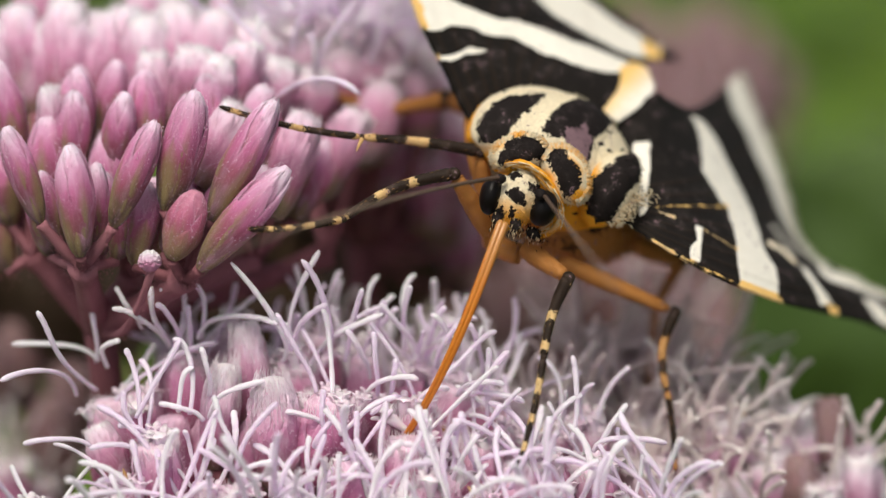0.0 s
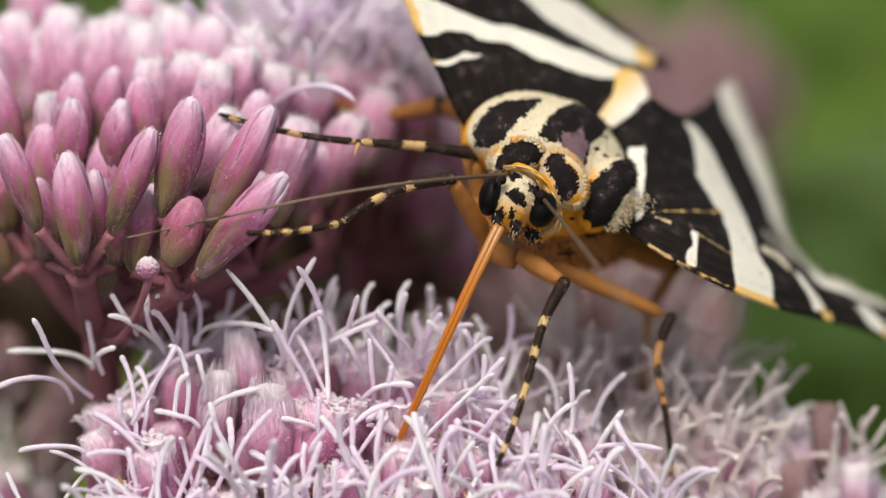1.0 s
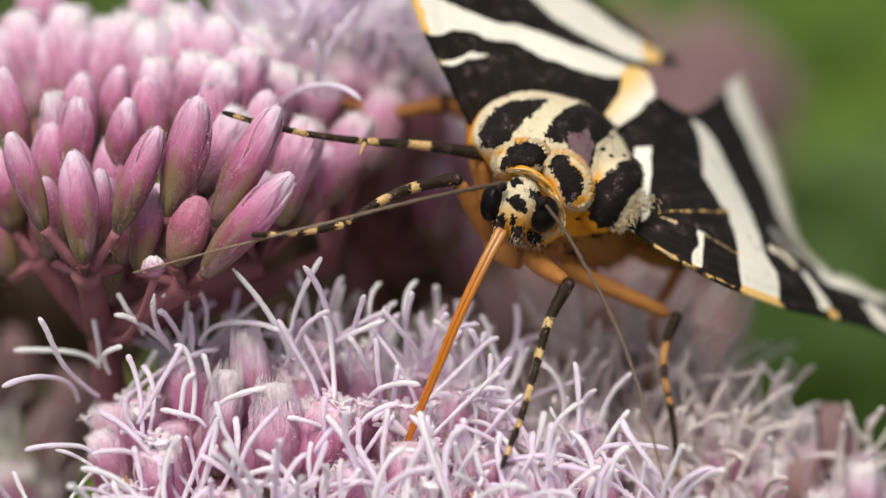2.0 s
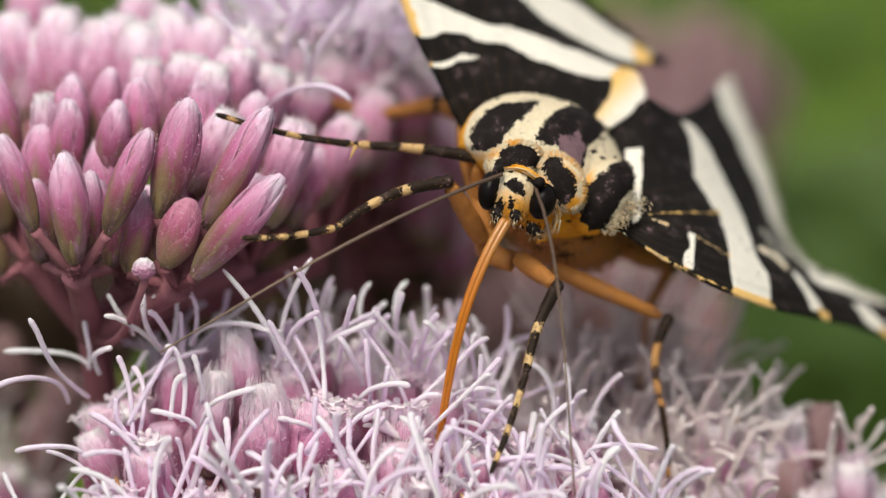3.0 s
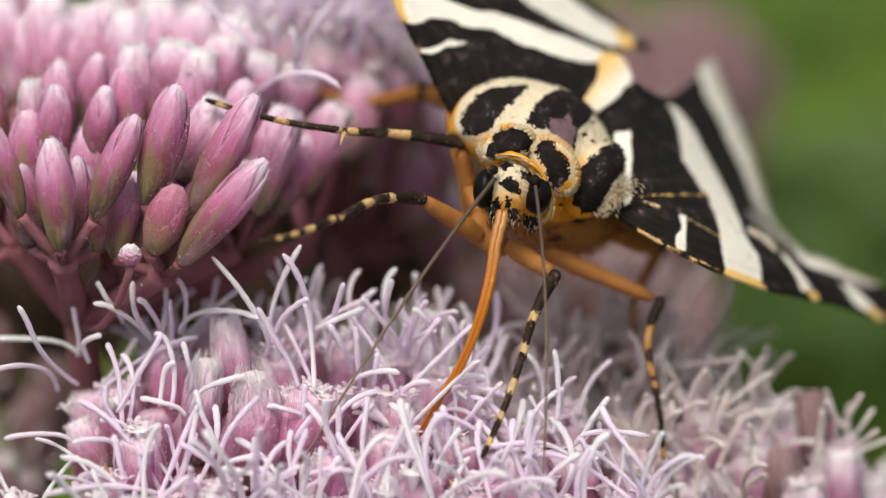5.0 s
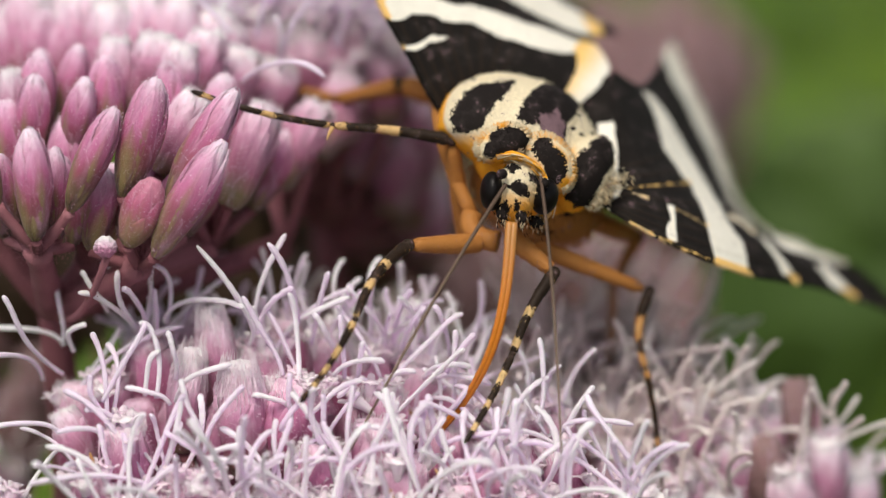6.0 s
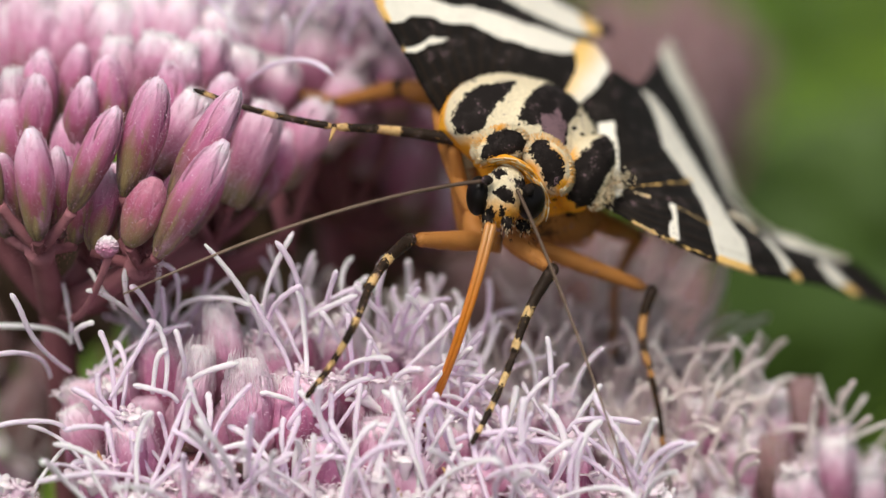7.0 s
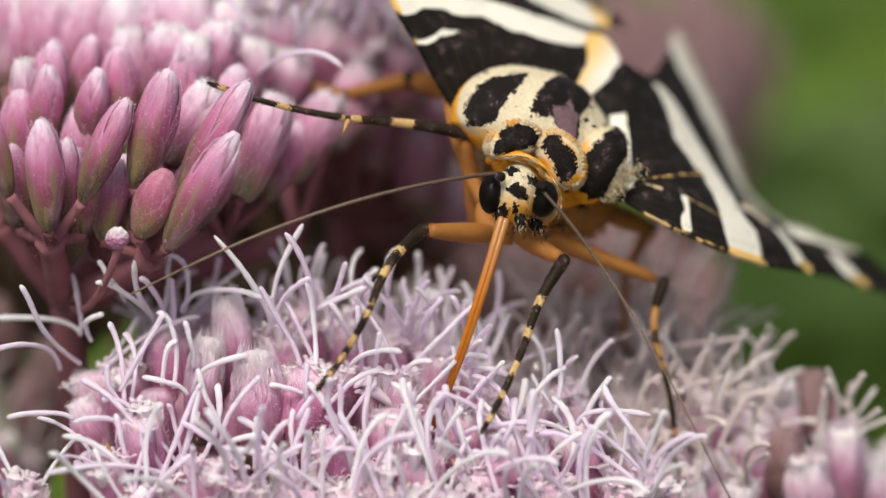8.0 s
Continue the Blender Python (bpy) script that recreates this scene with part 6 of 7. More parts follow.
def leg(hip, knee, ankle, toe, shin, foot, size=1.0, sag=(0.0, 0.0), warm=0.0):
    size = size * 1.02
    holder = empty("leg", Matrix(), moth)
    parts = [
        rod(hip, knee, [0.42 * size, 0.5 * size, 0.42 * size, 0.3 * size], [(-1, 2)], 1.0, LEG, "thigh", holder, 0.0, "orange thigh"),
        rod(knee, ankle, [0.34 * size, 0.27 * size, 0.23 * size, 0.2 * size, 0.19 * size], shin, warm, LEG, "shin", holder, sag[0], "black shin banded with cream"),
        rod(ankle, toe, [0.18 * size, 0.16 * size, 0.145 * size, 0.13 * size, 0.12 * size], foot, warm, LEG, "foot", holder, sag[1], "black foot banded with cream"),
    ]
    return holder, parts


leg_front_a = leg((2.18, 3.00, 0.68), (0.49, 0.50, 3.40), (-4.45, -1.00, 1.34), (-8.67, -2.20, 0.88), [(0.33, 0.40), (0.60, 0.69), (0.97, 1.1)], [(-0.1, 0.1), (0.3, 0.43), (0.52, 0.61), (0.74, 0.80)], 0.94, (-0.4, 0.15), 0.25)
leg_mid_a = leg((2.33, 6.00, -0.11), (1.71, 3.00, 4.44), (-3.72, 2.00, 5.11), (-10.24, 1.60, 6.51), [(0.45, 0.62), (0.9, 1.1)], [(-0.1, 0.05), (0.4, 0.5), (0.72, 0.78), (0.86, 0.92)], 0.92, (-0.1, 0.2), 0.3)
leg((3.16, 10.00, 6.56), (0.17, 12.00, 7.31), (-2.89, 13.00, 6.80), (-6.26, 14.00, 7.86), [(-1, 2)], [(-1, 2)], 1.45, warm=0.8)
leg_front_b = leg((3.65, 2.50, 0.08), (5.68, 0.80, -1.31), (4.48, -1.60, -4.81), (3.34, -3.00, -9.56), [(0.49, 0.57), (0.84, 0.93)], [(0.2, 0.34), (0.54, 0.60), (0.80, 0.86)], 0.92, (-0.2, 0.1))
leg((5.26, 4.00, -0.50), (10.83, 5.00, -2.95), (10.40, 4.50, -6.54), (10.75, 4.00, -10.31), [(0.34, 0.62), (0.8, 1.1)], [(-0.1, 0.12), (0.86, 0.95)], 0.82, (-0.4, 0.1), 0.55)
leg((9.03, 8.00, 0.30), (11.62, 12.00, -0.58), (10.44, 13.00, -2.89), (10.17, 13.00, -6.64), [(-1, 2)], [(-1, 2)], 1.1, warm=1.0)
moth_part("coxa", tube(bez([(1.35, 6.00, 7.05), (1.21, 5.00, 5.29), (1.42, 4.50, 3.44), (2.51, 4.00, 1.07)], 14), np.interp(np.linspace(0, 1, 15), [0, 0.3, 1], [0.3, 0.36, 0.34]), 12, {"band": 1.0, "warm": 1.0}), LEG, label="orange upper leg along the body")
moth_part("coxa", tube(bez([(2.51, 4.00, 1.07), (1.98, 3.50, 0.03), (3.53, 3.00, -0.23)], 10), 0.5, 12, {"band": 1.0, "warm": 1.0}), LEG, label="orange upper leg along the body")
KNEE_A = V3(*(1.71, 3.00, 4.44))
spur = part("spur", tube([V3(*(-3.71, 1.90, 5.03)) - KNEE_A, V3(*(-3.84, 1.70, 4.76)) - KNEE_A, V3(*(-3.96, 1.50, 4.45)) - KNEE_A], [0.12, 0.08, 0.03], 8, {"band": 1.0, "warm": 0.4}), LEG, leg_mid_a[0])


# ---- undergrowth behind: leafy plants and grass, thrown out of focus ----
def leaf_blade(foot, out, ln, wide, droop):
    """One bent leaf: five cross ribs, a raised middle."""
    side = unit(np.cross(out, (0.1, 0.05, 1)))
    up = np.cross(side, out)
    vs = []
    for h, k in ((0, 0.05), (0.22, 0.75), (0.5, 1.0), (0.78, 0.6), (1.0, 0.03)):
        mid = foot + out * ln * h - V3(0, 0, droop * ln * h * h)
        vs += [mid + side * wide * k + up * wide * 0.25 * k, mid, mid - side * wide * k + up * wide * 0.25 * k]
    fs = [(j * 3 + i, j * 3 + i + 1, j * 3 + i + 4, j * 3 + i + 3) for j in range(4) for i in range(2)]
    return np.array(vs), fs, {}


def leafy_plant(seed):
    """A tall meadow herb: a few stems from one root, leaves in pairs all the way up."""
    r = random.Random(seed)
    ob = tagged(empty("leafy_plant", Matrix()), "tall green leafy herb, out of focus", "plant", "herbs behind the flowers")
    leaves = []
    for k in range(5):
        th, tall = r.uniform(0, 6.28), r.uniform(520, 800)
        top = V3(math.cos(th) * r.uniform(40, 190), math.sin(th) * r.uniform(40, 190), tall)
        line = bez([(0, 0, -20), (top[0] * 0.3, top[1] * 0.3, tall * 0.5), top], 14)
        part("stem", tube(line, np.linspace(5, 1.6, 15), 7), LEAF, ob)
        for j in range(3, 15):
            for side in (0, math.pi):
                a = j * 1.57 + side + r.uniform(-0.3, 0.3)
                out = unit(V3(math.cos(a), math.sin(a), r.uniform(-0.1, 0.5)))
                ln = r.uniform(60, 120) * (1.15 - 0.4 * j / 14)
                leaves.append(leaf_blade(line[j], out, ln, ln * r.uniform(0.2, 0.3), r.uniform(0.1, 0.5)))
    part("foliage", join(*leaves), LEAF, ob)
    return ob


def herbs():
    r = random.Random(40)
    kinds = [leafy_plant(60 + i) for i in range(4)]
    spots = [(-0.55, 0.75), (-0.15, 0.68), (0.22, 0.72), (0.55, 0.8)]
    for ob, (x, y) in zip(kinds, spots):
        ob.matrix_basis = pose(x, y, 0, 0, 0, r.uniform(0, 360))
    for i in range(96):
        y = r.uniform(0.95, 4.6)
        x = r.uniform(-0.5 - 0.42 * y, 0.5 + 0.42 * y)
        copy_thing(kinds[i % 4], pose(x, y, 0, 0, 0, r.uniform(0, 360)))


herbs()


def grass():
    r = np.random.RandomState(77)
    blades = []
    for _ in range(5200):
        d, th = 0.15 + 4.5 * r.random() ** 0.7, r.uniform(0, 6.28)
        foot = V3(math.cos(th) * d, 0.5 + math.sin(th) * d, 0) * 1000
        a, ln = r.uniform(0, 6.28), r.uniform(90, 300)
        foot[2] = 30 * math.sin(foot[0] * 0.0021) * math.cos(foot[1] * 0.0017) - 4
        blades.append(leaf_blade(foot, unit(V3(math.cos(a) * 0.4, math.sin(a) * 0.4, 1)), ln, r.uniform(2, 5), r.uniform(0.05, 0.35)))
    return part("grass", join(*blades), LEAF, None)


tagged(grass(), "long green meadow grass on the ground", "grass", kind="stuff")


def brown_stalks():
    """Bare brown stalks in the shade between the heads."""
    r = random.Random(12)
    for i in range(9):
        x, w = r.uniform(-9, 3), r.uniform(24, 46)
        ob = tagged(empty("dry_stalk", SITE @ Matrix.Translation(Vector((x, w, 6)) * MM)), "thin brown stalk in the shade", "stalk", "stalks between the flower heads")
        down = SITE.inverted().to_3x3() @ Vector((0, 0, -1))
        top = V3(r.uniform(-2, 2), 0, r.uniform(0, 6))
        p = bez([top, V3(*(down * 40)), V3(*(down * 300)) + V3(r.uniform(-20, 20), 0, 0), V3(*(down * 990))], 30)
        part("stem", tube(p, np.linspace(0.5, 2.0, 31) * r.uniform(0.8, 1.5), 8), DARK_STALK, ob)


brown_stalks()


# near-black brown: the shade between the heads, put into a leaf colour
GAP_SHADE = leaf_material("withered_leaf", (0.018, 0.011, 0.007), (0.05, 0.03, 0.018))


def withered_leaf(foot, tip, wide, seed):
    """A large crumpled leaf shape, added to stand for the shade between the heads."""
    r = random.Random(seed)
    a, b = V3(*foot), V3(*tip)
    ln, out = np.linalg.norm(b - a), unit(b - a)
    side = unit(np.cross(out, (0.1, 1, 0.1)))
    up = np.cross(side, out)
    n, m = 16, 8
    vs = []
    for j in range(n + 1):
        h = j / n
        for i in range(m + 1):
            c = 2 * i / m - 1
            w = wide * math.sin(math.pi * min(1, 0.08 + h * 0.92)) ** 0.7
            vs.append(out * ln * h + side * c * w * (1 + 0.06 * r.uniform(-1, 1)) + up * (0.8 * math.sin(c * 4 + h * 9) + 2.0 * abs(c)))
    k = m + 1
    N = len(vs)
    vs = np.array(vs)
    fs = [(j * k + i, j * k + i + 1, (j + 1) * k + i + 1, (j + 1) * k + i) for j in range(n) for i in range(m)]
    fs += [tuple(N + q for q in reversed(f)) for f in fs]
    ob = tagged(empty("withered_leaf", SITE @ Matrix.Translation(Vector(a) * MM)), "added near-black leaf shape standing for the shade among the stalks", "leaf", "withered leaves")
    part("blade", (np.concatenate([vs, vs - up * 0.25]), fs, {}), GAP_SHADE, ob)
    down = V3(*(SITE.inverted().to_3x3() @ Vector((0, 0, -1))))
    part("leaf_stalk", tube(bez([(0, 0, 0), down * 200 + V3(0, 30, 0), down * 985 + V3(0, 60, 0)], 24), np.linspace(0.4, 1.6, 25), 8), DARK_STALK, ob)


# dark sheets added where the gap between the heads lies in shade
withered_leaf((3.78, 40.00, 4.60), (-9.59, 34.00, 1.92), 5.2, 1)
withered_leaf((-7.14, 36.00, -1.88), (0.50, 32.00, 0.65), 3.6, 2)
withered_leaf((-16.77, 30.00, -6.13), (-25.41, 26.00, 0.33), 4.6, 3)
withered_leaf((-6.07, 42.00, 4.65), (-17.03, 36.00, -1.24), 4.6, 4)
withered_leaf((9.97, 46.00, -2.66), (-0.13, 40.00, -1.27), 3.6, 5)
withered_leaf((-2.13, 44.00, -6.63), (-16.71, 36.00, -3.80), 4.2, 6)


def broad_leaf(foot, tip, wide):
    """A toothed lance-shaped leaf on its own stalk, added behind, with shade put into its green."""
    a, b = V3(*foot), V3(*tip)
    ln, out = np.linalg.norm(b - a), unit(b - a)
    side = unit(np.cross(out, (0.1, 1, 0.3)))
    up = np.cross(side, out)
    n, m = 40, 8
    vs = []
    for j in range(n + 1):
        h = j / n
        w = wide * math.sin(math.pi * min(1, 0.04 + h * 0.96)) ** 0.8 * (1 + 0.12 * (j % 2))
        for i in range(m + 1):
            c = 2 * i / m - 1
            vs.append(out * ln * h + side * c * w + up * (0.25 * wide * abs(c) - 0.25 * ln * h * h + 0.05 * wide * math.sin(h * 40) * abs(c)))
    k = m + 1
    vs = np.array(vs)
    fs = [(j * k + i, j * k + i + 1, (j + 1) * k + i + 1, (j + 1) * k + i) for j in range(n) for i in range(m)]
    N = len(vs)
    fs += [tuple(N + q for q in reversed(f)) for f in fs]
    ob = tagged(empty("broad_leaf", SITE @ Matrix.Translation(Vector(a) * MM)), "added toothed leaf, its green darkened to stand for shade", "leaf", "leaves below the flower heads")
    part("blade", (np.concatenate([vs, vs - up * 0.3]), fs, {}), SHADED_LEAF, ob)
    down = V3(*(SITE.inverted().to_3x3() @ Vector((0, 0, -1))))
    part("leaf_stalk", tube(bez([(0, 0, 0), down * 200 + V3(0, 30, 0), down * 985 + V3(0, 60, 0)], 24), np.linspace(0.5, 1.8, 25), 8), SHADED_LEAF, ob)


# added leaves whose dark colour stands for shaded foliage at the right
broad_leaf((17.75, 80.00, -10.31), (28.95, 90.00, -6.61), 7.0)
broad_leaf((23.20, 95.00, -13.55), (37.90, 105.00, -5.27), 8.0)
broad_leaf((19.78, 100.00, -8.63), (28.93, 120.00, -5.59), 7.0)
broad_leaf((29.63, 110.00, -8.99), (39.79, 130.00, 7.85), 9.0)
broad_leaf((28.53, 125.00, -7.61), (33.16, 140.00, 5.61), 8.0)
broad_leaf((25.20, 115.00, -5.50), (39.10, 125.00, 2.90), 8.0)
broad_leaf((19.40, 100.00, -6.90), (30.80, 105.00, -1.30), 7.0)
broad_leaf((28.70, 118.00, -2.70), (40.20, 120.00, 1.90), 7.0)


# ---- movement ----
def lay(joints, holder_refs, t_rows, step):
    """Rows for each joint of a chain: curves through working space, walked off in equal steps."""
    ref = unit(holder_refs)
    rows = [[] for _ in joints]
    for t, *points in t_rows:
        p = bez([V3(*q) - HUB for q in points], 60)
        d = np.concatenate([[0], np.cumsum(np.linalg.norm(np.diff(p, axis=0), axis=1))])
        end = unit(p[-1] - p[-4])

        def along(s):
            if s > d[-1]:
                return p[-1] + end * (s - d[-1])
            return np.array([np.interp(s, d, p[:, k]) for k in range(3)])

        for i, r in enumerate(rows):
            r.append((t, bone(along(i * step), along((i + 1) * step), ref)))
    for ob, r in zip(joints, rows):
        walk(ob, r)


def step_leg(leg_parts, rows):
    """Rows of (t, hip, knee, ankle, toe) for the three joints of a leg."""
    for i, (ob, ref) in enumerate(leg_parts[1]):
        if i == 1 and leg_parts is leg_mid_a:
            walk(spur, [(r[0], bone(V3(*r[2]) - HUB, V3(*r[3]) - HUB, ref)) for r in rows])
        walk(ob, [(r[0], bone(V3(*r[1 + i]) - HUB, V3(*r[2 + i]) - HUB, ref)) for r in rows])


def motions():
    walk(moth, [(t, SITE @ Matrix.Translation((Vector(HUB) + Vector((x, 0, z))) * MM) @ Matrix.Rotation(radians(math.sqrt(a * a + b * b + c * c)), 4, Vector((a, b, c)) if a or b or c else Vector((0, 0, 1)))) for t, a, b, c, x, z in [
        (0, 0.00, 0.00, 0.00, 0.000, 0.000),
        (0.5, 0.14, 0.05, 0.85, 0.050, 0.111),
        (1, -0.28, 0.07, 0.82, 0.009, 0.086),
        (1.5, 0.28, 0.06, 0.55, -0.015, 0.073),
        (1.7, 0.28, 0.06, 0.55, -0.015, 0.073),
        (2.8, 0.74, -0.05, 0.68, 0.039, -0.019),
        (3, 0.74, -0.05, 0.68, 0.039, -0.019),
        (3.5, -0.60, -0.16, 1.13, 0.062, 0.155),
        (4, -0.10, -0.45, 0.95, 0.027, 0.188),
        (4.5, -0.05, -0.55, 1.10, 0.059, 0.181),
        (4.7, -0.05, -0.55, 1.10, 0.059, 0.181),
        (5.8, 1.50, -2.46, 5.71, 0.238, -0.161),
        (6, 1.50, -2.46, 5.71, 0.238, -0.161),
        (6.5, 2.30, -3.00, 6.01, 0.074, -0.360),
        (7, 1.38, -3.23, 6.36, -0.076, -0.262),
        (7.5, 1.08, -3.38, 6.40, -0.011, -0.233),
        (8, 1.40, -3.40, 6.70, 0.030, -0.250),
    ]])
    nods = [
        (0, 0.00, 0.00, 0, 0, 0),
        (0.5, -0.02, 0.29, 2, 0, 0),
        (1, 0.09, 0.15, 0, 0, 2),
        (1.5, 0.02, 0.07, 3, 0, 0),
        (2.8, -0.17, -0.11, 4, -2, 0),
        (3, 0.21, 0.58, -14, -2, 0),
        (3.2, 0.45, 0.58, -20, -2, 0),
        (3.35, 0.01, 0.27, -6, -2, 0),
        (3.5, 0.04, 0.08, 0, -2, 0),
        (4, -0.16, 0.66, -4, -4, -4),
        (4.2, -0.21, 0.52, -4, -4, -2),
        (4.5, 0.30, 0.73, -24, -6, 4),
        (4.7, 0.22, 0.19, -6, -6, 0),
        (5.8, 0.76, -0.06, -2, -6, 4),
        (6, 0.80, -0.13, 0, -6, 3),
        (6.5, 0.47, -0.02, 2, -5, 0),
        (7, 0.07, -0.26, 4, -5, -2),
        (7.5, 0.04, -0.44, 4, -5, -2),
        (8, 0.05, -0.54, 0, -5, 0),
    ]
    walk(head, [(t, Matrix.Translation((Vector(FACE - HUB) + Vector((x, 0, z))) * MM) @ pose(0, 0, 0, a, b, c)) for t, x, z, a, b, c in nods])
    for lobe_ob in collar:
        walk(lobe_ob, [(t, Matrix.Translation(Vector((0.3 * x, 0, 0.5 * min(z, 0))) * MM)) for t, x, z, a, b, c in nods])
    walk(ruff_ob, [(t, Matrix.Translation(Vector((0.6 * x, 0, 0.25 * z if z > 0 else 0.8 * z)) * MM)) for t, x, z, a, b, c in nods])
    walk(buds.ob, [(t, SITE @ Matrix.Translation((Vector(buds.fork) + Vector((x, 0, z))) * MM) @ pose(0, 0, 0, 0, a, 0)) for t, x, z, a in [
        (0, 0.000, -0.000, -0.00),
        (0.5, 0.075, 0.046, 0.02),
        (1, 0.120, 0.000, -0.25),
        (1.5, 0.074, 0.029, -0.14),
        (3, 0.083, -0.032, 0.02),
        (3.5, 0.099, 0.007, -0.16),
        (4, 0.035, 0.043, -0.04),
        (4.5, 0.058, 0.059, 0.07),
        (4.7, 0.058, 0.059, 0.07),
        (5.8, -0.557, 0.007, 1.93),
        (6, -0.557, 0.007, 1.93),
        (6.5, -0.694, -0.064, 1.86),
        (7, -0.829, -0.069, 1.93),
        (7.5, -0.792, -0.027, 2.00),
        (8, -0.819, -0.029, 2.15),
    ]])
    base = bent_bud_at
    walk(bent, [(0, base), (4.7, base), (5.3, turned(base, -6)), (5.8, turned(base, -12)), (8, turned(base, -12))])
    step_leg(leg_front_a, [
        (0, (2.18, 3.00, 0.68), (0.49, 0.50, 3.40), (-4.45, -1.00, 1.34), (-8.67, -2.20, 0.88)),
        (4.6, (2.15, 3.00, 0.70), (0.45, 0.53, 3.44), (-4.51, -0.94, 1.40), (-8.74, -2.11, 0.96)),
        (4.8, (2.51, 3.07, 0.41), (0.34, 0.93, 3.12), (-4.02, -2.46, 2.60), (-7.45, -5.23, 2.35)),
        (5.05, (2.41, 3.09, 0.20), (-0.65, 0.79, 1.56), (-4.31, -3.21, 0.38), (-7.54, -5.88, -1.00)),
        (5.35, (2.50, 3.10, -0.00), (-0.89, 0.88, 0.26), (-3.95, -2.96, -2.32), (-6.58, -5.45, -4.85)),
        (5.7, (2.91, 3.08, -0.21), (-0.66, 1.16, 0.03), (-3.56, -2.38, -3.11), (-6.15, -1.56, -6.60)),
        (5.8, (2.93, 3.08, -0.24), (-0.66, 1.18, -0.08), (-3.48, -2.58, -3.03), (-6.10, -2.18, -6.55)),
        (6, (2.84, 3.10, -0.28), (-0.80, 1.30, -0.12), (-3.65, -2.37, -3.15), (-6.27, -2.42, -6.71)),
        (6.5, (2.94, 3.03, -0.07), (-0.78, 1.42, 0.25), (-3.66, -2.23, -2.78), (-6.20, -1.57, -6.33)),
        (7, (2.86, 3.13, -0.13), (-0.82, 1.42, 0.23), (-3.67, -2.20, -2.86), (-6.20, -1.63, -6.41)),
        (8, (2.69, 3.16, -0.15), (-0.85, 1.20, 0.30), (-3.77, -2.31, -2.85), (-6.40, -2.25, -6.40)),
    ])
    step_leg(leg_mid_a, [
        (0, (2.33, 6.00, -0.11), (1.72, 3.10, 4.50), (-3.71, 2.05, 5.11), (-10.24, 1.70, 6.51)),
        (0.5, (2.34, 6.02, -0.11), (1.81, 3.21, 4.58), (-3.72, 2.98, 5.08), (-10.25, 2.39, 6.39)),
        (1, (2.35, 6.05, -0.10), (1.69, 3.29, 4.60), (-3.71, 2.02, 5.08), (-10.18, 3.01, 6.43)),
        (1.5, (2.34, 6.06, -0.11), (1.64, 3.33, 4.61), (-3.68, 1.78, 5.14), (-10.20, 2.46, 6.48)),
        (3, (2.33, 6.02, -0.11), (1.82, 3.24, 4.59), (-3.69, 2.72, 5.15), (-10.08, 1.31, 6.54)),
        (3.5, (2.35, 6.04, -0.11), (1.73, 3.07, 4.46), (-3.66, 1.78, 4.85), (-10.15, 2.24, 6.39)),
        (4, (2.35, 6.00, -0.11), (1.56, 3.07, 4.46), (-3.72, 1.44, 5.05), (-10.15, 2.55, 6.53)),
        (4.5, (2.33, 6.00, -0.10), (1.54, 3.22, 4.56), (-3.72, 1.48, 5.07), (-10.11, 2.75, 6.56)),
        (6, (2.39, 6.01, -0.15), (1.63, 3.29, 4.56), (-3.85, 3.02, 5.45), (-10.27, 3.30, 7.34)),
        (6.5, (2.37, 6.01, -0.16), (1.64, 3.37, 4.59), (-3.77, 2.56, 5.56), (-10.09, 3.46, 7.55)),
        (7, (2.39, 6.03, -0.16), (1.61, 3.55, 4.67), (-3.85, 2.87, 5.53), (-10.13, 3.82, 7.62)),
        (7.5, (2.42, 6.04, -0.17), (1.66, 3.14, 4.43), (-3.80, 2.71, 5.40), (-10.03, 4.01, 7.46)),
        (8, (2.37, 6.05, -0.18), (1.60, 3.41, 4.58), (-3.80, 2.56, 5.55), (-10.09, 3.61, 7.60)),
    ])
    step_leg(leg_front_b, [
        (0, (3.65, 2.50, 0.08), (5.68, 0.80, -1.31), (4.48, -1.60, -4.81), (3.34, -3.00, -9.56)),
        (0.2, (3.72, 2.50, 0.11), (5.69, 0.69, -1.21), (4.34, -1.80, -4.59), (2.89, -4.25, -8.82)),
        (0.5, (3.64, 2.52, 0.06), (5.65, 0.78, -1.32), (4.15, -1.26, -4.93), (2.56, -3.39, -9.27)),
        (1.5, (3.69, 2.49, -0.00), (5.59, 0.61, -1.34), (4.08, -1.59, -4.87), (2.44, -3.14, -9.43)),
        (3.5, (3.71, 2.58, -0.02), (5.41, 0.51, -1.32), (3.94, -1.22, -5.11), (2.25, -2.69, -9.67)),
        (4.7, (3.56, 2.53, -0.22), (5.51, 0.69, -1.52), (3.98, -1.02, -5.29), (2.15, -2.68, -9.74)),
        (5.8, (3.84, 2.50, 0.13), (5.81, 1.25, -1.74), (3.59, -0.30, -5.23), (1.05, -2.56, -9.01)),
        (6.5, (3.97, 2.42, 0.11), (5.66, 0.52, -1.45), (3.42, -0.61, -5.09), (0.80, -3.20, -8.60)),
        (7, (3.71, 2.53, 0.04), (5.51, 0.73, -1.51), (3.36, -0.29, -5.21), (0.88, -2.77, -8.90)),
        (8, (3.64, 2.54, -0.19), (5.41, 0.49, -1.45), (3.20, -0.86, -5.02), (0.66, -3.29, -8.69)),
    ])
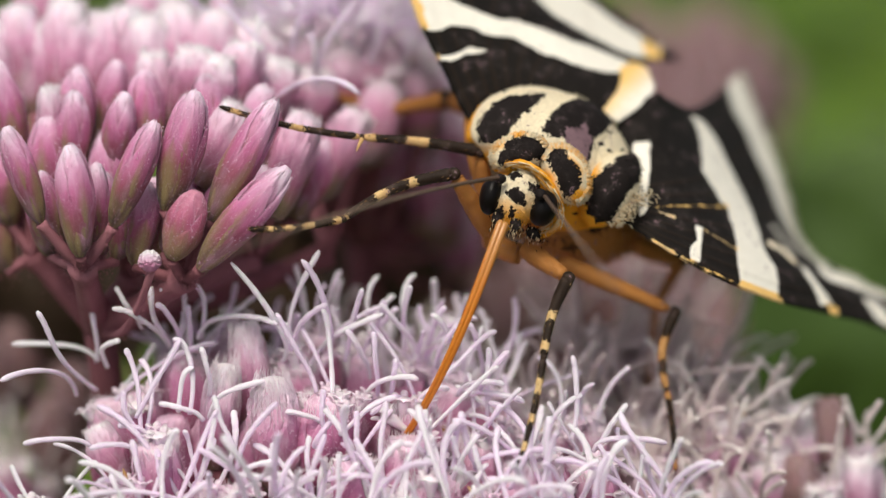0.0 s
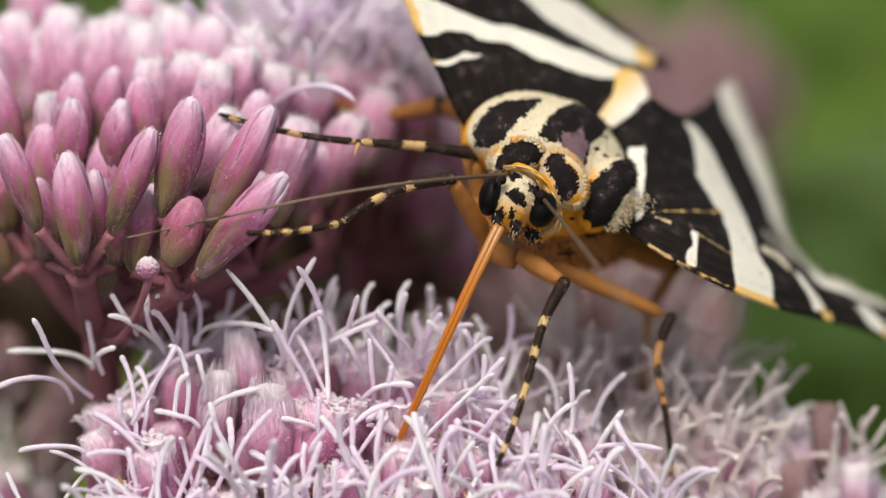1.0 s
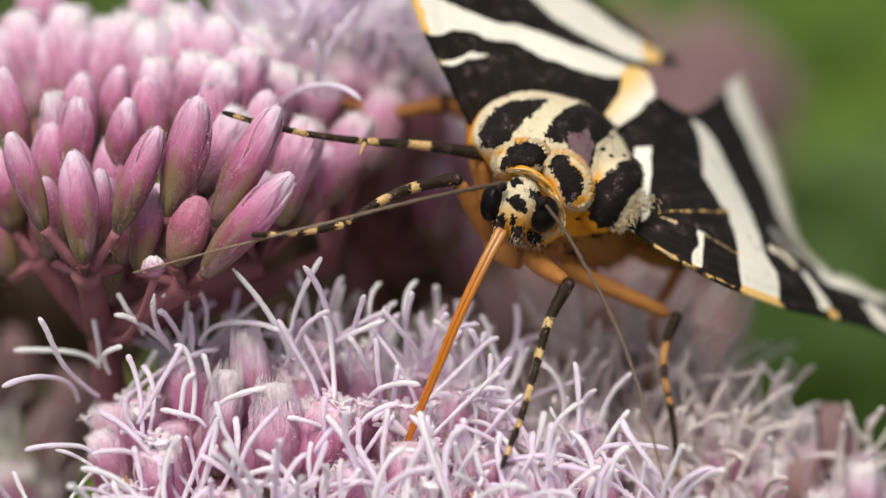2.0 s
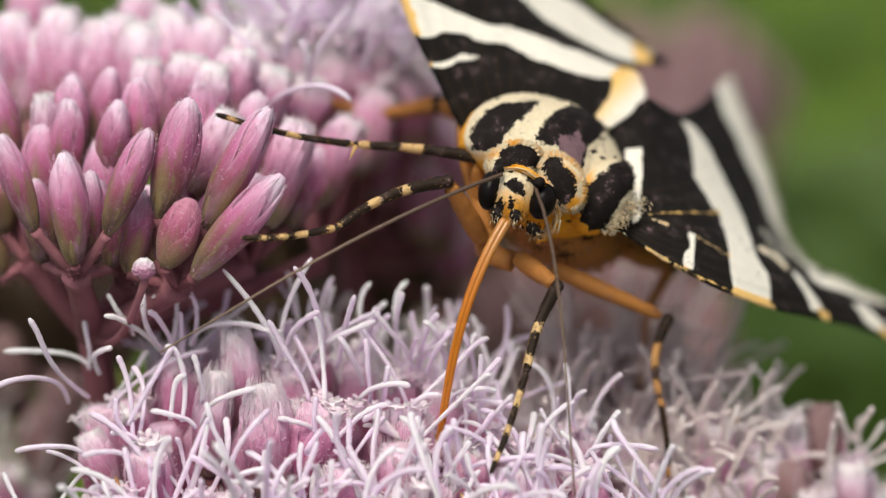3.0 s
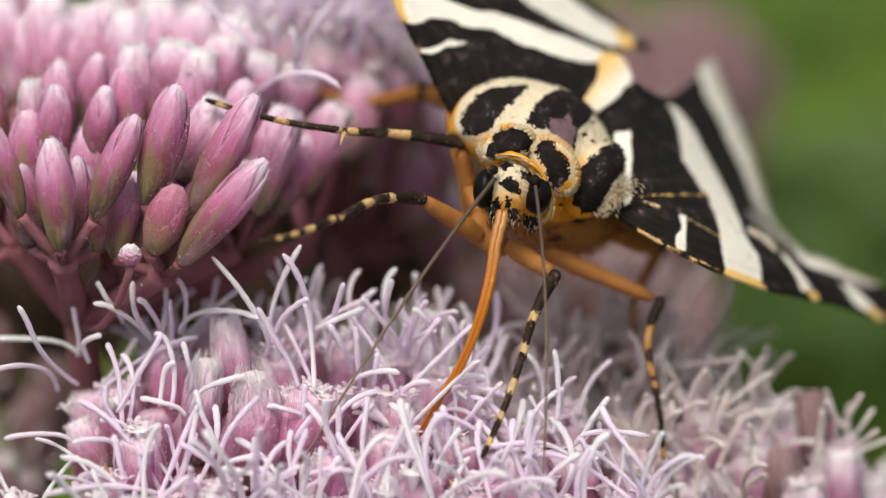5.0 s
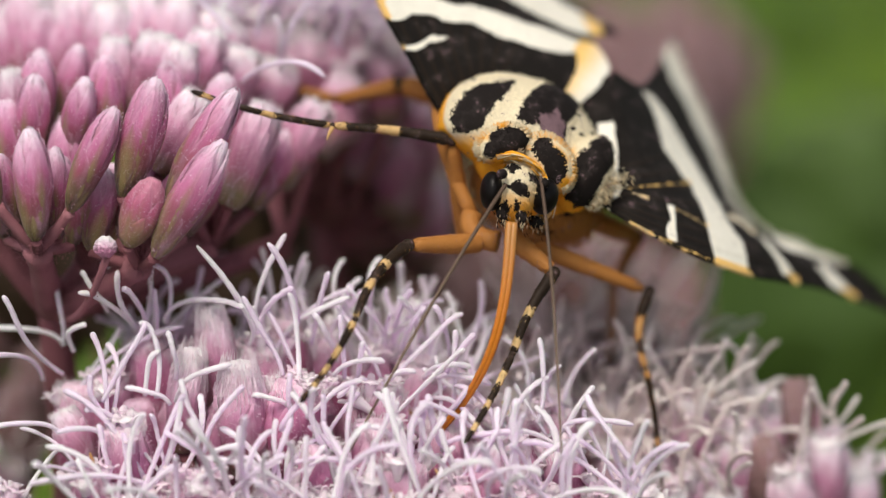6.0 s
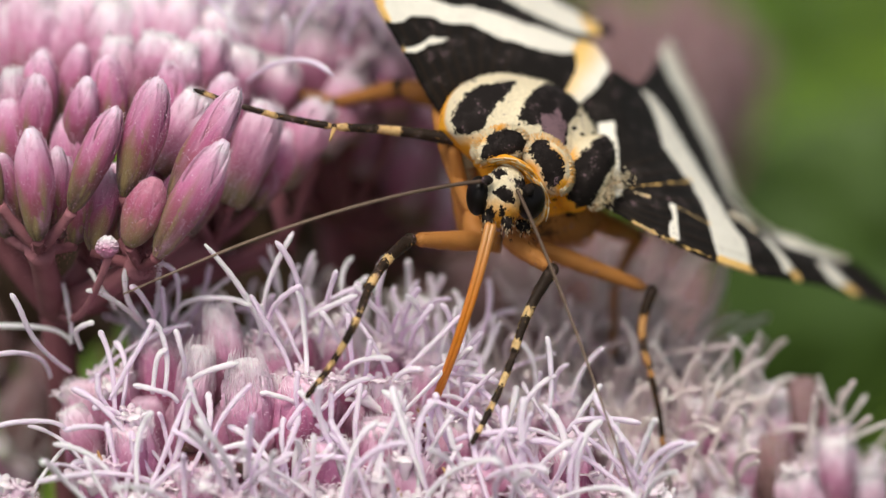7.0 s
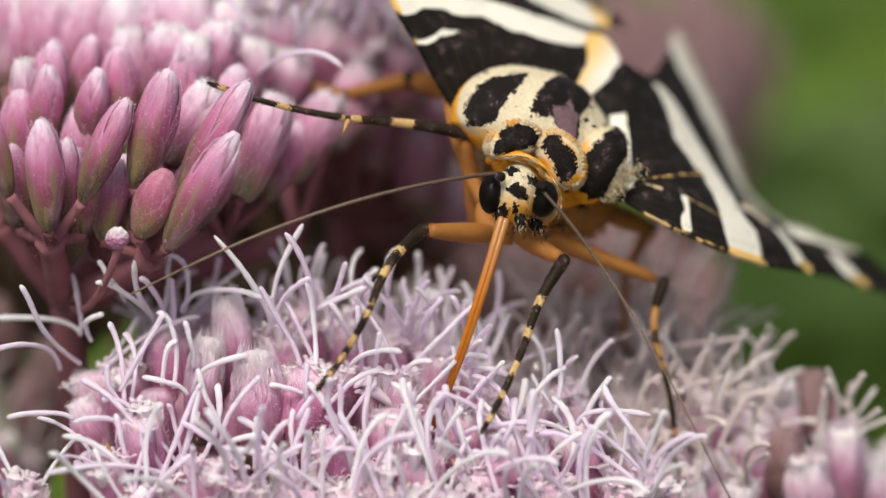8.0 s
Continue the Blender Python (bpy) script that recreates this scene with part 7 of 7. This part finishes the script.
    lay(PROB, (-0.4, 0, -0.9), [
        (0, (2.65, -0.90, 1.09), (1.66, -1.80, -1.48), (0.40, -1.60, -5.26), (-1.69, 1.20, -8.49)),
        (0.5, (2.59, -0.87, 1.26), (1.51, -1.76, -0.89), (0.26, -1.55, -3.91), (-1.80, 1.27, -8.56)),
        (1, (2.59, -0.85, 1.10), (1.26, -1.71, -1.55), (-0.24, -1.48, -4.82), (-1.86, 1.37, -8.55)),
        (1.5, (2.54, -0.89, 1.08), (1.29, -1.79, -1.19), (-0.35, -1.59, -4.71), (-1.81, 1.21, -8.46)),
        (2.8, (2.37, -0.91, 0.85), (0.96, -1.84, -1.65), (-0.29, -1.66, -4.68), (-1.81, 1.10, -9.94)),
        (3, (3.01, -0.92, 1.56), (1.39, -1.83, -1.08), (0.64, -1.66, -3.60), (0.04, 1.09, -8.84)),
        (3.2, (3.07, -0.88, 1.87), (1.48, -1.77, -0.78), (0.60, -1.56, -2.79), (0.42, 2.64, -5.47)),
        (3.5, (2.46, -0.80, 0.91), (0.86, -1.65, -1.32), (-0.52, -1.40, -3.83), (-0.25, 2.82, -6.10)),
        (4, (2.32, -0.84, 1.95), (0.32, -1.71, -0.31), (-0.96, -1.49, -2.56), (-0.30, 2.71, -6.26)),
        (4.2, (2.30, -0.84, 1.80), (0.43, -1.71, -1.09), (0.16, -1.50, -3.10), (0.16, 2.70, -6.81)),
        (4.5, (3.20, -0.86, 2.26), (1.50, -1.73, 0.12), (0.85, -1.51, -2.89), (-0.25, 2.72, -6.97)),
        (4.7, (3.04, -0.85, 1.56), (1.97, -1.73, -1.46), (0.93, -1.51, -4.73), (-0.56, 1.32, -8.39)),
        (5.8, (3.73, -0.88, 0.85), (3.42, -1.85, -2.39), (3.44, -1.74, -5.42), (0.63, 1.28, -7.93)),
        (6, (3.67, -0.88, 0.60), (3.12, -1.85, -3.37), (2.67, -1.66, -5.63), (0.34, 1.29, -8.55)),
        (6.5, (2.86, -0.85, 0.93), (1.88, -1.78, -2.13), (0.90, -1.58, -4.61), (-0.16, 1.21, -7.72)),
        (7, (2.58, -0.75, 0.64), (1.60, -1.63, -2.26), (0.45, -1.38, -5.22), (-0.37, 1.46, -7.66)),
        (7.5, (2.62, -0.73, 0.43), (1.38, -1.57, -2.50), (0.36, -1.31, -5.22), (-0.42, 1.53, -7.90)),
        (8, (2.57, -0.74, 0.54), (1.39, -1.59, -2.34), (0.52, -1.35, -4.82), (-0.45, 1.50, -7.75)),
    ], 0.62)
    lay(ANT_A, (-0.85, 0, -0.5), [
        (0, (2.53, -0.90, 3.21), (-2.30, -6.00, 2.40), (-8.02, -12.50, 0.14)),
        (0.5, (2.59, -0.87, 3.46), (-2.26, -2.89, 3.16), (-7.78, -1.82, 1.81)),
        (1, (2.69, -0.86, 3.50), (-2.01, -2.88, 3.24), (-7.77, -1.80, 2.00)),
        (1.5, (2.64, -0.88, 3.30), (-2.35, -2.94, 2.68), (-7.87, -1.89, 1.61)),
        (1.7, (2.58, -0.88, 3.26), (-2.41, -2.94, 2.52), (-7.94, -1.90, 1.27)),
        (2.8, (2.25, -0.89, 3.00), (-2.55, -2.94, 1.87), (-10.46, -1.89, -1.89)),
        (3, (2.67, -0.88, 3.65), (-2.13, -2.95, 1.94), (-8.40, -1.93, -1.82)),
        (3.2, (2.90, -0.87, 3.64), (-1.79, -2.90, 1.73), (-6.80, -1.84, -1.26)),
        (3.35, (2.09, -0.84, 3.00), (-2.97, -2.84, -0.91), (-7.50, -1.75, -5.42)),
        (3.5, (2.41, -0.82, 2.78), (-3.66, -2.76, -1.31), (-10.82, -1.55, -7.94)),
        (3.8, (2.14, -0.83, 2.97), (-3.68, -2.82, -0.04), (-9.22, -1.70, -4.02)),
        (4, (2.59, -0.85, 3.77), (-2.93, -2.86, 2.33), (-10.36, -1.74, -1.48)),
        (4.2, (2.31, -0.85, 3.32), (-1.60, -5.50, 1.10), (-4.60, -13.50, -1.80)),
        (4.4, (2.43, -0.85, 3.55), (-0.96, -2.88, 0.40), (-4.51, -1.81, -5.08)),
        (4.5, (2.58, -0.85, 3.86), (-0.30, -5.50, 1.10), (-3.00, -13.00, -2.60)),
        (4.7, (2.60, -0.85, 2.88), (-1.82, -2.86, -2.41), (-6.78, -1.76, -10.28)),
        (5.3, (2.88, -0.79, 2.58), (-0.68, -2.74, -1.94), (-4.54, -1.58, -8.14)),
        (5.8, (3.19, -0.79, 2.34), (0.44, -2.74, -1.71), (-2.41, -1.58, -6.40)),
        (6, (3.36, -0.81, 2.26), (0.71, -2.74, -0.97), (-1.87, -1.62, -5.41)),
        (6.2, (3.34, -0.82, 2.33), (-0.20, -2.69, -1.09), (-3.38, -1.56, -7.01)),
        (6.4, (2.56, -0.74, 2.67), (0.10, -6.00, 1.20), (-2.40, -13.50, -0.60)),
        (6.5, (2.59, -0.68, 4.06), (-0.50, -3.60, 6.20), (-5.17, -11.50, 8.15)),
        (6.6, (2.55, -0.69, 3.35), (-0.60, -6.00, 3.60), (-3.60, -13.50, 3.30)),
        (6.7, (2.55, -0.69, 2.90), (-3.40, -2.20, 3.00), (-10.60, -0.60, 1.10)),
        (7, (2.56, -0.69, 2.72), (-3.75, -2.12, 2.45), (-11.56, -0.32, -0.51)),
        (7.5, (2.53, -0.67, 2.71), (-3.79, -2.08, 2.84), (-12.05, -0.23, -1.08)),
        (8, (2.24, -0.64, 2.69), (-4.56, -1.97, 2.42), (-11.76, -0.21, -0.68)),
    ], 1.06)
    lay(ANT_B, (0.6, 0, -0.8), [
        (0, (4.50, -0.90, 2.43), (5.55, -6.00, 0.75), (6.55, -14.50, -1.00)),
        (0.3, (4.53, -0.90, 2.44), (6.40, -4.00, -0.30), (8.40, -9.00, -3.80)),
        (0.5, (4.56, -0.90, 2.45), (6.05, -5.00, 0.30), (7.75, -12.80, -2.80)),
        (1, (4.61, -0.88, 2.44), (6.05, -5.00, 0.40), (7.75, -12.80, -2.60)),
        (1.5, (4.59, -0.91, 2.40), (7.35, -3.24, -0.41), (9.11, -3.08, -4.65)),
        (1.7, (4.53, -0.91, 2.36), (7.29, -3.24, -0.71), (8.80, -3.09, -5.19)),
        (2.8, (3.97, -0.91, 2.41), (5.16, -3.25, 0.36), (6.54, -3.14, -4.87)),
        (3, (4.45, -0.92, 2.94), (5.21, -3.25, 0.93), (5.59, -3.13, -4.55)),
        (3.2, (4.67, -0.89, 3.01), (4.68, -3.21, -0.77), (5.18, -3.04, -6.25)),
        (3.5, (3.80, -0.85, 2.22), (3.75, -3.08, -4.06), (3.67, -2.80, -11.29)),
        (4, (3.65, -0.87, 3.33), (3.50, -3.16, -3.57), (1.94, -2.92, -11.04)),
        (4.2, (4.03, -0.88, 3.18), (3.99, -3.17, -1.61), (3.70, -2.96, -8.09)),
        (4.5, (4.75, -0.89, 3.76), (4.93, -3.19, -0.41), (4.23, -2.97, -9.12)),
        (4.7, (4.57, -0.89, 2.85), (4.63, -3.18, -3.21), (3.53, -2.95, -11.43)),
        (5.3, (4.89, -0.92, 2.52), (6.47, -3.41, -3.37), (6.78, -3.35, -11.36)),
        (5.8, (5.19, -0.98, 2.43), (7.54, -3.68, -3.00), (9.63, -3.93, -11.56)),
        (6, (5.09, -0.97, 2.52), (5.21, -3.44, -2.40), (5.08, -3.49, -11.62)),
        (6.2, (5.24, -1.00, 2.49), (5.66, -3.52, -2.34), (5.50, -3.61, -11.31)),
        (6.5, (4.33, -0.94, 2.37), (4.73, -3.44, -1.19), (5.27, -3.74, -11.33)),
        (7, (3.97, -0.86, 2.01), (4.94, -3.38, -1.13), (7.04, -3.60, -8.50)),
        (7.4, (4.11, -0.87, 2.02), (5.02, -3.35, -0.81), (6.99, -3.53, -7.91)),
        (7.5, (4.11, -0.86, 2.06), (5.17, -7.13, 1.71), (5.57, -15.23, 1.51)),
        (7.6, (4.11, -0.86, 2.09), (4.86, -6.04, 3.59), (5.80, -11.15, 5.26)),
        (7.7, (4.21, -0.88, 2.04), (5.03, -8.14, 1.56), (5.44, -15.24, 1.04)),
        (7.8, (4.48, -0.92, 1.81), (6.32, -3.51, -0.64), (9.80, -3.82, -5.34)),
        (8, (4.54, -0.94, 1.62), (7.05, -3.65, -1.87), (10.43, -4.06, -9.80)),
    ], 1.06)


def turned(m, angle):
    """The pose m leaned about its foot, in the plane across the view."""
    at = Matrix.Translation(m.translation)
    return at @ pose(0, 0, 0, 0, angle, 0) @ at.inverted() @ m


motions()
